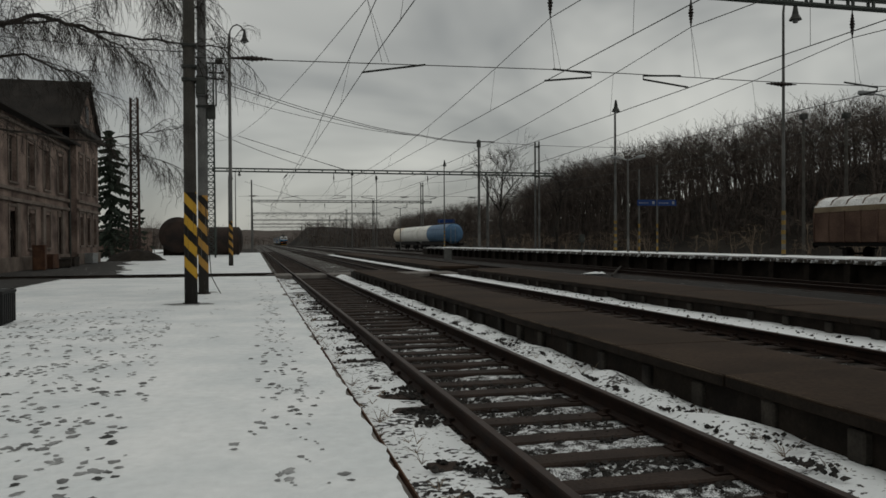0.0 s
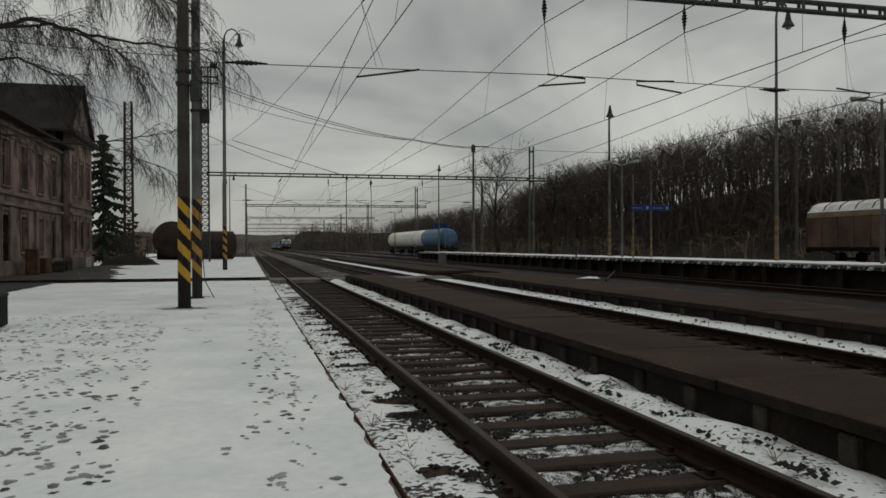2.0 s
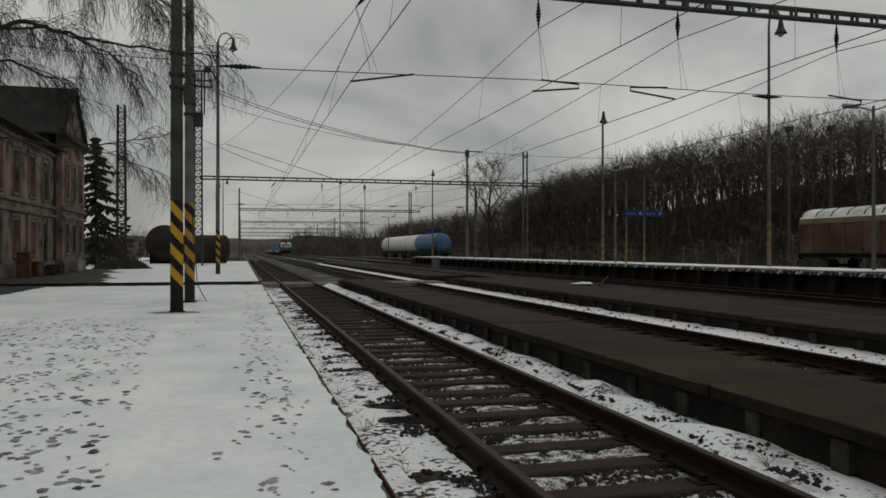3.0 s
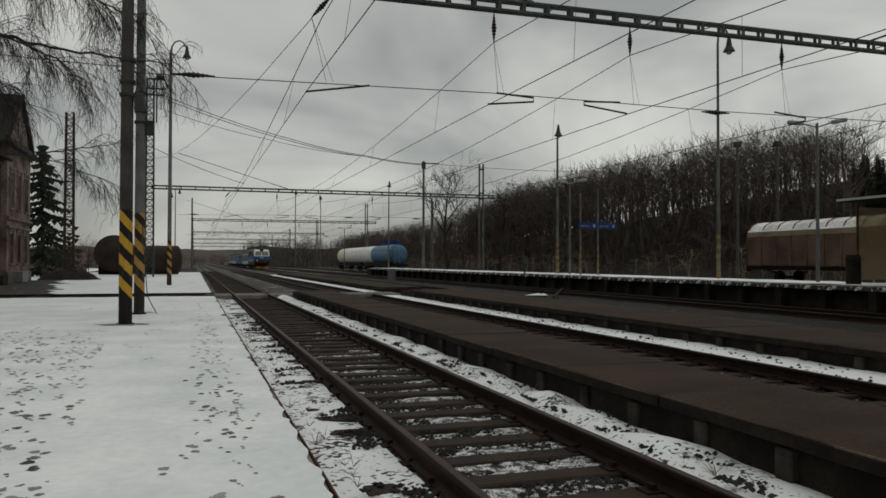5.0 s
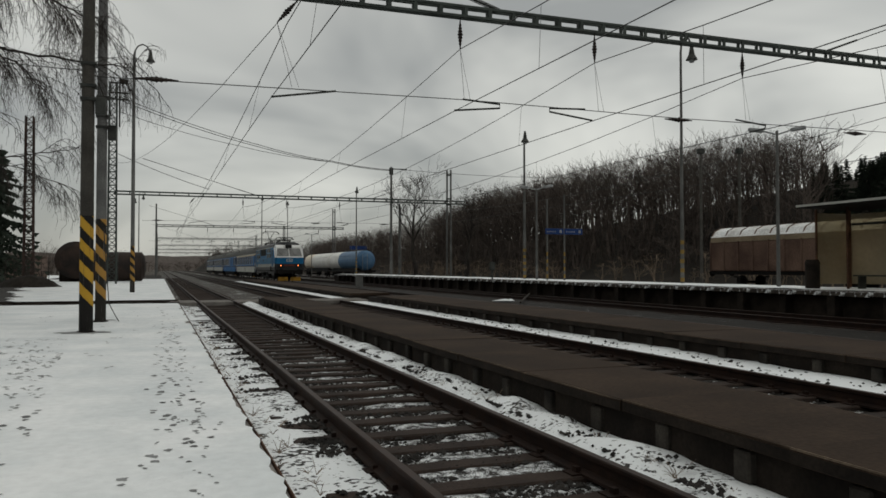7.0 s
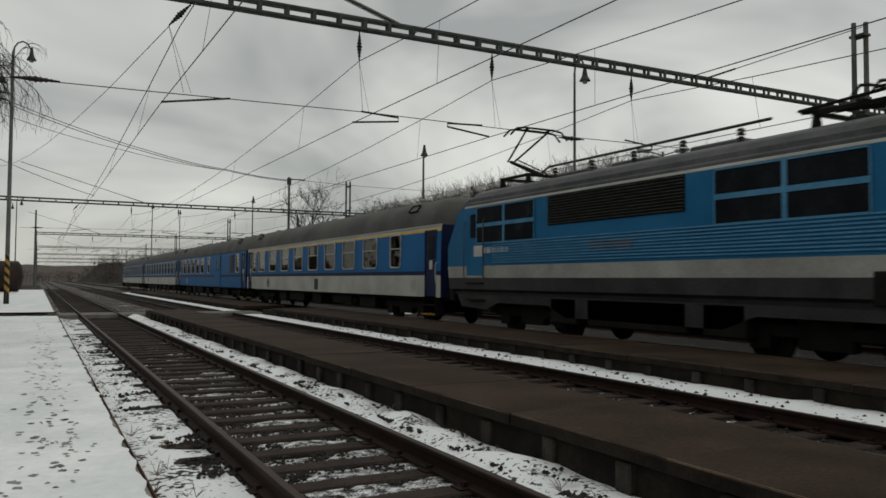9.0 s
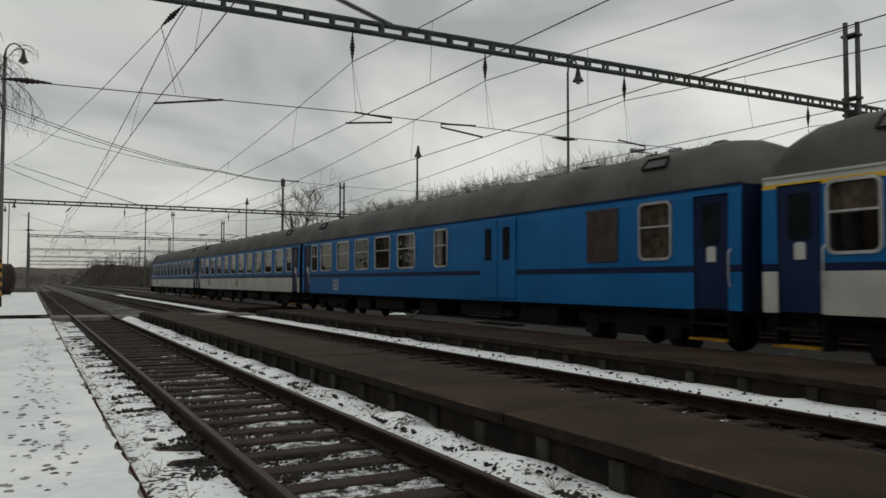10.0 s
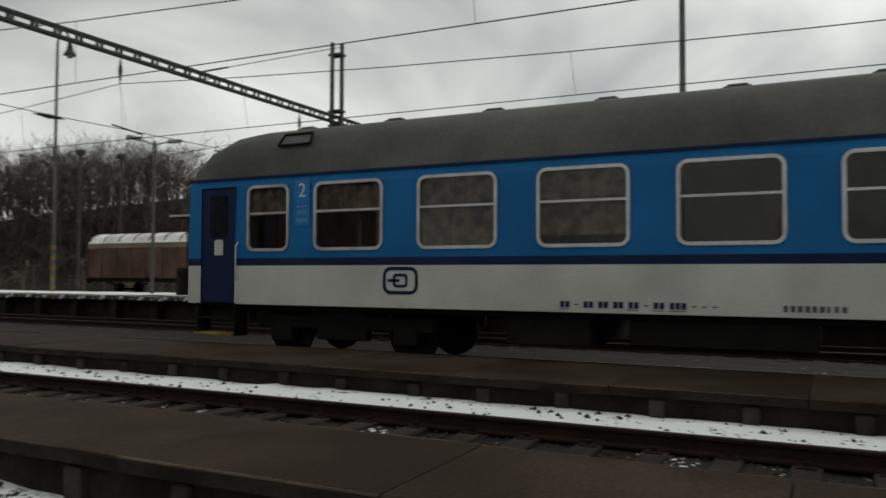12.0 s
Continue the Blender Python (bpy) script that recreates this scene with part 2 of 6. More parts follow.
SLEEPER = material("tarred_sleeper", (0.02, 0.0135, 0.0105), (0.044, 0.031, 0.025), 3.0, 45.0, 0.85, bump=0.5)
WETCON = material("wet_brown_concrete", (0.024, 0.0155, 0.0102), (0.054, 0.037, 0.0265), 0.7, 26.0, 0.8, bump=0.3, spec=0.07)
CONFACE = material("dark_brown_concrete", (0.009, 0.0066, 0.005), (0.026, 0.02, 0.0155), 2.5, 30.0, 0.9, bump=0.5, spec=0.15)
CONBLOCK = material("pale_concrete", (0.013, 0.0105, 0.0085), (0.042, 0.035, 0.029), 3.0, 40.0, 0.85, bump=0.4)
SLAB = material("edge_concrete", (0.12, 0.105, 0.095), (0.24, 0.22, 0.2), 2.2, 40.0, 0.85, bump=0.4)
POLE = material("dark_concrete_pole", (0.06, 0.056, 0.05), (0.1, 0.095, 0.085), 1.6, 40.0, 0.85)
POLE_LIGHT = material("grey_concrete_pole", (0.08, 0.08, 0.076), (0.14, 0.14, 0.134), 1.2, 40.0, 0.85)
STRIPE_A = striped("warning_bands", (0.013, 0.012, 0.011), (0.43, 0.25, 0.03), 0.5, 1.1, 2.6, 0.72)
STRIPE_FAR = striped("faded_warning_bands", (0.022, 0.02, 0.017), (0.36, 0.2, 0.05), 0.5, 1.1, 2.75, 0.55, ((0.1, 0.1, 0.098), (0.16, 0.16, 0.155)))
MUSTARD = material("faded_mustard_paint", (0.16, 0.1, 0.03), (0.27, 0.17, 0.045), 6.0, 40.0, 0.7)
STEEL = material("dark_steel", (0.028, 0.03, 0.028), (0.06, 0.062, 0.056), 3.0, 40.0, 0.6, 0.3)
GREEN_STEEL = material("green_grey_steel", (0.035, 0.042, 0.038), (0.07, 0.082, 0.074), 2.0, 40.0, 0.6, 0.2)
RUST = material("rusty_steel", (0.05, 0.026, 0.018), (0.12, 0.06, 0.035), 2.0, 30.0, 0.8, 0.2)
WIRE = material("tarnished_wire", (0.03, 0.03, 0.03), (0.06, 0.058, 0.055), 2.0, 40.0, 0.55, 0.4, bump=0)
CERAMIC = material("brown_insulator", (0.014, 0.011, 0.01), (0.03, 0.022, 0.018), 4.0, 40.0, 0.25)
GALV = material("galvanised_steel", (0.2, 0.21, 0.21), (0.32, 0.33, 0.33), 2.0, 40.0, 0.5, 0.5, bump=0.1)
BLUE = material("railway_blue_paint", (0.006, 0.093, 0.256), (0.011, 0.124, 0.315), 0.7, 60.0, 0.5, bump=0.03, speckle=0.12, spec=0.1)
NAVY = material("navy_paint", (0.008, 0.014, 0.045), (0.014, 0.022, 0.06), 1.0, 60.0, 0.5, bump=0.03, speckle=0.2, spec=0.08)
PALE = material("dirty_white_paint", (0.37, 0.37, 0.34), (0.5, 0.5, 0.465), 0.9, 30.0, 0.55, bump=0.04, speckle=0.12, spec=0.1)
YELLOW = material("yellow_paint", (0.5, 0.3, 0.03), (0.62, 0.4, 0.05), 2.0, 40.0, 0.5, bump=0.05)
ROOFGREY = material("sooty_grey_roof", (0.05, 0.05, 0.046), (0.1, 0.099, 0.092), 0.7, 18.0, 0.7, bump=0.08, speckle=0.2)
LOCOGREY = material("dark_grey_loco_paint", (0.02, 0.021, 0.022), (0.042, 0.042, 0.043), 1.2, 30.0, 0.5, bump=0.1)
LOCOROOF = material("loco_roof_grey", (0.05, 0.052, 0.056), (0.1, 0.1, 0.102), 1.2, 30.0, 0.55, bump=0.1)
LOCOWHITE = material("grimy_white_loco_paint", (0.22, 0.22, 0.2), (0.34, 0.34, 0.31), 0.9, 25.0, 0.5, bump=0.05, speckle=0.25)
LOCOFACE = material("white_cab_paint", (0.58, 0.58, 0.56), (0.72, 0.72, 0.7), 0.9, 25.0, 0.4, bump=0.04, speckle=0.1)
LOCOBLUE = material("faded_blue_loco_paint", (0.01, 0.1, 0.22), (0.02, 0.135, 0.28), 0.6, 40.0, 0.5, bump=0.05, speckle=0.2, spec=0.1)
RIBBLUE = material("light_blue_paint", (0.05, 0.18, 0.31), (0.09, 0.23, 0.37), 1.5, 40.0, 0.5, bump=0.03, spec=0.1)
PLOUGH = material("dirty_orange_plates", (0.2, 0.105, 0.012), (0.4, 0.22, 0.025), 3.0, 30.0, 0.6)
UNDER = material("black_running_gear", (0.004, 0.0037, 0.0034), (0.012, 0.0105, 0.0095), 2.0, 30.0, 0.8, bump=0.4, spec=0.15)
RUBBER = material("black_rubber", (0.01, 0.01, 0.01), (0.02, 0.02, 0.02), 3.0, 40.0, 0.7)
ALU = material("aluminium_frame", (0.36, 0.36, 0.36), (0.5, 0.5, 0.5), 3.0, 60.0, 0.38, 0.6, bump=0.03)
INSIDE = material("brown_panelling", (0.16, 0.12, 0.085), (0.27, 0.2, 0.145), 1.5, 30.0, 0.5)
CURTAIN = material("brown_curtain", (0.1, 0.07, 0.058), (0.3, 0.225, 0.19), 6.0, 60.0, 0.9)
SEATRED = material("maroon_seat", (0.08, 0.025, 0.02), (0.14, 0.045, 0.035), 4.0, 60.0, 0.9)
PANE = glass("window_glass", (0.74, 0.75, 0.72))
DARKPANE = material("unlit_window_glass", (0.008, 0.01, 0.012), (0.014, 0.017, 0.02), 2.0, 20.0, 0.25, bump=0, spec=0.03)
LAMPGLOW = glow("headlamp_glow", (1.0, 0.22, 0.05), 3.2)

# ---- the setting: ground, beds, platforms ----
T1, T2, T3, T4, T5, T6 = 2.47, 7.0, 12.45, 17.8, 25.0, 38.5   # track centres; rail heads at z = 0


def sheet(x0, x1, y0, y1, z, nx, ny, wave=0.0, freq=1.0, fn=None):
    b = Build()
    xs, ys = np.linspace(x0, x1, nx + 1), np.linspace(y0, y1, ny + 1)
    for y in ys:
        for x in xs:
            h = z + (wave * noise.noise(Vector((x * freq, y * freq, z * 7))) if wave else 0)
            if fn:
                h += fn(x, y)
            b.v.append((float(x), float(y), float(h)))
    n = nx + 1
    b.f = [(j * n + i, j * n + i + 1, (j + 1) * n + i + 1, (j + 1) * n + i) for j in range(ny) for i in range(nx)]
    b.m = [0] * len(b.f)
    return b


solo("ground", sheet(-900, 1400, -700, 2600, -0.5, 30, 40), EARTH, "dark brown winter earth with thin snow", "ground", kind="structure")
solo("platform_body", Build().box(-60, 0.60, -40, 175, -0.48, -0.05), CONFACE, "concrete body of the snow-covered platform", "platform", kind="structure")


def trodden(x, y):
    h = 0.012 * noise.noise(Vector((x * 1.3, y * 1.3, 0))) + 0.006 * noise.noise(Vector((x * 6, y * 6, 3)))
    path = math.exp(-((x - 0.05 - 0.01 * y) / 0.55) ** 2)
    return h - 0.012 * path * (0.5 + noise.noise(Vector((x * 5, y * 3.3, 9))))


snow_near = sheet(-14, 0.84, 2.5, 34.0, -0.012, 150, 260, fn=trodden)
for i, (x, y, z) in enumerate(snow_near.v):       # ragged outer edge, thinner towards the edging slabs
    if x > 0.7:
        snow_near.v[i] = (0.87 + 0.05 * noise.noise(Vector((0, y * 2.9, 4))) + 0.03 * noise.noise(Vector((0, y * 7.7, 6))) - 0.3 * max(0, noise.noise(Vector((0, y * 0.8, 14))) + 0.25 * noise.noise(Vector((0, y * 4.1, 17))) - 0.2), y, -0.018)
solo("snow_cover", snow_near, SNOW, "trampled white snow on the station platform", "snow", kind="structure", smooth=True)
solo("snow_cover_behind", sheet(-14, 0.82, -40, 2.5, -0.012, 20, 40, 0.02, 1.0), SNOW, "white snow behind on the platform", "snow", kind="structure", smooth=True)
solo("snow_cover_yard", sheet(-60, -14, -40, 175, -0.02, 20, 60, 0.03, 0.4), SNOW, "white snow in the station yard", "snow", kind="structure", smooth=True)
solo("snow_cover_far", sheet(-14, 0.82, 36.4, 110, -0.012, 40, 90, 0.03, 0.9), SNOW, "white snow on the far platform", "snow", kind="structure", smooth=True)
solo("crossing_path", sheet(-14, 0.9, 34.0, 36.4, -0.05, 60, 12, 0.03, 1.2), ASPHALT, "dark slushy footpath across the platform", "path", kind="structure")
for y0 in (34.0, 36.32):
    solo("path_kerb", Build().box(-13.5, 0.88, y0, y0 + 0.1, -0.06, 0.035), CONFACE, "dark kerb beside the footpath", "kerb", kind="structure", bevel=0.01)
yard = sheet(-11.8, -5.6, 36.6, 64, 0.03, 24, 60)
for i, (x, y, z) in enumerate(yard.v):
    yard.v[i] = (-11.8 + (x + 11.8) * (1 - 0.022 * (y - 36) + 0.22 * noise.noise(Vector((0, y * 0.35, 2)))), y, z - 0.05 * max(0, x + 6.6))
solo("forecourt_near", sheet(-13.9, -7.5, 26, 33.9, 0.02, 14, 14, 0.01, 1.0), ASPHALT, "bare dark forecourt before the footpath", "pavement", kind="structure")
solo("forecourt", yard, ASPHALT, "bare dark forecourt before the station house", "pavement", kind="structure")

# track beds
def bed(name, x0, x1, y0, y1, z, mat, nx, ny, label, fn=None):
    solo(name, sheet(x0, x1, y0, y1, z, nx, ny, 0.03, 2.3, fn), mat, label, "ballast", kind="structure")


hump = lambda x, y: 0.05 * max(0, noise.noise(Vector((x * 1.1, y * 1.1, 5))))
bed("ballast_left", 0.6, 1.62, -20, 34, -0.165, SNOW_BED, 10, 300, "snow and dark stones beside the rail", hump)
bed("ballast_middle_far", 1.62, 3.2, 21, 34, -0.205, BARE_BED, 14, 80, "brown ballast between the rails")
bed("ballast_middle", 1.62, 3.2, -20, 21, -0.2, SNOW_BETWEEN, 14, 300, "dark ballast with thin snow between the rails")
bed("ballast_right", 3.2, 4.2, -20, 34, -0.15, patched("banked_snow", ((0.035, 0.032, 0.03), (0.07, 0.065, 0.06)), (0.8, 0.82, 0.83), 2.2, 0.405, 0.44, fine=30), 14, 400,
    "banked snow with dark stones along the low platform", lambda x, y: 0.11 * math.exp(-((x - 3.75) / 0.3) ** 2) * (0.8 + noise.noise(Vector((x, y * 1.2, 1)))))
bed("ballast_second", 5.3, 7.82, -25, 34, -0.21, patched("spotted_ballast", ((0.012, 0.0105, 0.009), (0.028, 0.024, 0.02)), (0.75, 0.77, 0.78), 1.6, 0.585, 0.63, fine=30), 16, 300, "dark ballast with a few snow spots")
bed("ballast_strip", 7.82, 8.9, -25, 90, -0.06, patched("snow_strip", ((0.05, 0.047, 0.044), (0.09, 0.085, 0.08)), (0.8, 0.82, 0.83), 1.4, 0.36, 0.4, fine=30), 8, 400, "strip of white snow beside the rail")
# the brown ballast again, in a darker colour for the third and fourth beds
DARK_BED = patched("very_dark_ballast", ((0.008, 0.0068, 0.0058), (0.019, 0.016, 0.0135)), (0.6, 0.62, 0.63), 1.6, 0.64, 0.69, fine=26)
bed("ballast_third", 10.6, 14.6, -60, 95, -0.17, DARK_BED, 10, 200, "very dark brown ballast")
bed("ballast_fourth", 14.6, 19.6, -60, 95, -0.17, DARK_BED, 10, 200, "very dark brown ballast")
bed("ballast_far", 0.6, 30, 36.4, 420, -0.2, patched("dusted_ballast", ((0.03, 0.026, 0.022), (0.07, 0.06, 0.052)), (0.6, 0.62, 0.62), 0.7, 0.57, 0.64, fine=20), 20, 160, "brown ballast of the far station throat")
bed("ballast_fifth", 23.2, 50, -60, 200, -0.22, BARE_BED, 20, 80, "brown ballast of the goods sidings")

# ballast stones that stand out of the snow
rs = random.Random(5)
b = Build()
for k in range(17000):
    y = 2.6 + 22 * rs.random() ** 1.5
    x = rs.choice((1.66 - abs(rs.gauss(0, 0.3)), rs.uniform(1.78, 3.06), rs.uniform(1.78, 3.06), 3.24 + abs(rs.gauss(0, 0.32))))
    if x < 0.95 or x > 3.95 or noise.noise(Vector((x * 2.2, y * 2.2, 8))) < (0.12 if x > 3.2 else 0.16 if x < 1.65 else -0.15):
        continue
    s = rs.uniform(0.012, 0.032)
    b.blob((x, y, (-0.15 if x < 1.65 else -0.187 if x < 3.2 else -0.125) + (0.06 if 3.5 < x < 4 else 0)), (s * 1.3, s * 0.7, s * 0.7), rnd=rs)
for k in range(480):
    y, x = -2 + 26 * rs.random(), rs.uniform(7.85, 8.75)
    s = 0.01 + 0.03 * rs.random() ** 2
    b.blob((x, y, -0.06), (s, s, s * 0.8), rnd=rs)
for k in range(2500):
    y, x = rs.uniform(-1, 22), rs.uniform(5.5, 7.7)
    s = rs.uniform(0.02, 0.036)
    b.blob((x, y, -0.2), (s, s * 0.8, s * 0.7), rnd=rs)
solo("ballast_stones", b, STONE, "loose dark ballast stones poking through snow", "stones", kind="stuff")

# ---- tracks ----
RAILPROF = [(-0.075, -0.172), (0.075, -0.172), (0.075, -0.15), (0.012, -0.13), (0.01, -0.045), (0.039, -0.035), (0.039, -0.008), (0.03, 0), (-0.03, 0), (-0.039, -0.008), (-0.039, -0.035), (-0.01, -0.045), (-0.012, -0.13), (-0.075, -0.15)]


def rail_mesh(y0, y1, name, worn=True):
    b = Build()
    b.prism(RAILPROF, y0, y1)
    if worn:
        b.m[7] = 1
    return b.mesh(name, [RAIL, RAILTOP])


sleeper_data = Build().box(-1.3, 1.3, -0.125, 0.125, -0.34, -0.163).mesh("sleeper", SLEEPER, bevel=0.015)
plate_data = Build().box(-0.17, 0.17, -0.08, 0.08, -0.166, -0.15).box(-0.11, -0.07, -0.03, 0.03, -0.15, -0.11).box(0.07, 0.11, -0.03, 0.03, -0.15, -0.11).mesh("rail_clip", RAIL)


def track(cx, y0, y1, near, label, dy=0.625):
    th = thing("railway_track", label, "railway track", kind="structure")
    me = rail_mesh(y0, y1, "rail")
    for s in (-0.735, 0.735):
        part("rail", me, None, th, at=pose(cx + s, 0, 0))
    far = Build()
    y = y0
    rk = random.Random(int(cx * 10))
    while y < y1:
        if near[0] <= y < near[1]:
            sl = part("sleeper", sleeper_data, None, th, at=pose(cx + rk.uniform(-0.04, 0.04), y, rk.uniform(-0.012, 0.008), 0, 0, rk.uniform(-1, 1)))
            if y < 22:
                for s in (-0.735, 0.735):
                    part("rail_clip", plate_data, None, sl, at=pose(s, 0, 0))
        elif y < 130:
            far.box(cx - 1.3, cx + 1.3, y - 0.125, y + 0.125, -0.34, -0.165)
        y += dy
    if far.v:
        tagged(part("sleepers", far, SLEEPER, th), kind="stuff")
    return th


track(T1, -22.17, 460, (1.5, 60), "rusty rails of the nearest track on dark sleepers")
track(T2, -25, 460, (-3, 45), "rusty rails of the second track between low platforms")
track(T3, -70, 460, (0, 1), "polished main line track under the express train")
track(T4, -70, 284, (0, 1), "rusty track beside the high platform")
track(T5, -70, 280, (0, 1), "rusty track with parked tank wagons")
track(T6, -70, 200, (0, 1), "siding with a parked covered wagon")

# foot crossing of timber boards
th = thing("foot_crossing", "worn grey timber boards crossing the rails", "crossing", kind="structure")
for x0, x1 in ((0.92, 1.6), (1.76, 3.08), (3.26, 6.16), (6.34, 7.66), (7.84, 9.0)):
    for k in range(5):
        part("board", Build().box(x0, x1, 34.0 + k * 0.46, 34.42 + k * 0.46, -0.16, 0.0 + 0.006 * (k % 2)), material("worn_board", (0.1, 0.09, 0.08), (0.2, 0.185, 0.17), 2, 30, 0.8) if x0 < 1 and k == 0 else bpy.data.materials["worn_board"], th, bevel=0.01)

# ---- platforms ----
edge_data = Build().box(0, 0.34, 0, 0.985, -0.13, 0.0).mesh("edge_slab", SLAB, bevel=0.012)
th = thing("platform_edge", "concrete edging slabs along the snowy platform", "platform edge", kind="structure")
rk = random.Random(3)
for k in range(60):
    part("edge_slab", edge_data, None, th, at=pose(0.55 + rk.uniform(-0.012, 0.012), -12 + k, -0.03 + rk.uniform(-0.008, 0.004), 0, rk.uniform(-0.6, 0.6), rk.uniform(-0.3, 0.3)))

part("edge_angle", Build().box(0.893, 0.903, -12, 33.9, -0.12, -0.022), RUST, th, "thin rusty steel edge")


PALEBLOCK = material("weathered_block", (0.014, 0.012, 0.01), (0.055, 0.048, 0.04), 3.0, 40.0, 0.85, bump=0.4)
WORNEDGE = material("chipped_slab_edge", (0.03, 0.02, 0.013), (0.17, 0.13, 0.095), 1.3, 30.0, 0.85, bump=0.5)


def low_platform(x0, x1, y0, y1, z, parts, label):
    """A row of wide slabs on a recessed wall with short support blocks."""
    th = thing("low_platform", label, "platform", kind="structure")
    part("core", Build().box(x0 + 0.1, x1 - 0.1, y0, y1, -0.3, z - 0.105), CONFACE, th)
    w = x1 - x0
    slabs = []
    for k in range(4):
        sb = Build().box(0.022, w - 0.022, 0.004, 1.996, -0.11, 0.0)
        # only the top takes the paler concrete; sides and underside are darker
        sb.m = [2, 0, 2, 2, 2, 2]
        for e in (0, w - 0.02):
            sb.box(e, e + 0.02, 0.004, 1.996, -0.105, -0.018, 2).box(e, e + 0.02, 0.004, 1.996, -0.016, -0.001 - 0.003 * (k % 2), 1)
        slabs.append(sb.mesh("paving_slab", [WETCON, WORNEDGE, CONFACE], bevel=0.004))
    post = Build().box(0, 0.09, 0, 0.17, -0.34, -0.112).mesh("support_block", PALEBLOCK, bevel=0.015)
    rk = random.Random(int(x0 * 7))
    rest = Build()
    y = y0
    while y < y1 - 1.9:
        dz = rk.uniform(-0.004, 0.003)
        if parts[0] < y < parts[1]:
            part("paving_slab", slabs[rk.randint(0, 3)], None, th, at=pose(x0 + rk.uniform(-0.012, 0.012), y, z + dz, rk.uniform(-0.08, 0.08), rk.uniform(-0.1, 0.1), rk.uniform(-0.15, 0.15)))
            for d in (0.45, 1.45):
                part("support_block", post, None, th, at=pose(x0 + 0.03 + rk.uniform(0, 0.03), y + d + rk.uniform(-0.06, 0.06), z - rk.uniform(0, 0.05)))
        else:
            rest.box(x0, x1, y + 0.004, y + 1.996, z - 0.11 + dz, z + dz)
        y += 2.0
    tagged(part("far_slabs", rest, WETCON, th), kind="stuff")
    return th


low_platform(3.97, 5.4, -24, 33.6, 0.25, (-4, 33), "low island platform of wet brown concrete slabs")
low_platform(8.8, 10.84, -30, 33.8, 0.25, (-3, 33), "low concrete island platform before the main line")
low_platform(8.8, 10.84, 37, 88, 0.2, (37, 60), "low brown platform beyond the foot crossing")

# the high island platform with its shelter
th = thing("high_platform", "high concrete island platform covered in snow", "platform", kind="structure")
part("core", Build().box(19.95, 23.2, -45, 92, -0.35, 0.55), CONFACE, th)
part("snow", sheet(20.15, 23.1, -45, 92, 0.72, 8, 160, 0.03, 0.7), SNOW, th, "white snow on the platform")
slab = Build().box(0, 0.9, 0.01, 0.99, -0.14, 0).mesh("edge_slab", patched("snowy_slab", ((0.03, 0.025, 0.021), (0.08, 0.068, 0.058)), (0.7, 0.72, 0.73), 0.9, 0.5, 0.56), bevel=0.012)
post = Build().box(0, 0.35, 0, 0.3, -0.95, -0.14).mesh("support_block", CONFACE, bevel=0.015)
rk = random.Random(9)
for k in range(110):
    y = -20 + k
    part("edge_slab", slab, None, th, at=pose(19.5 + (0.1 if (k // 2) % 2 else 0), y, 0.7 + rk.uniform(-0.012, 0.012)))
    if k % 2 == 0:
        part("support_block", post, None, th, at=pose(19.62, y + 0.3, 0.7))


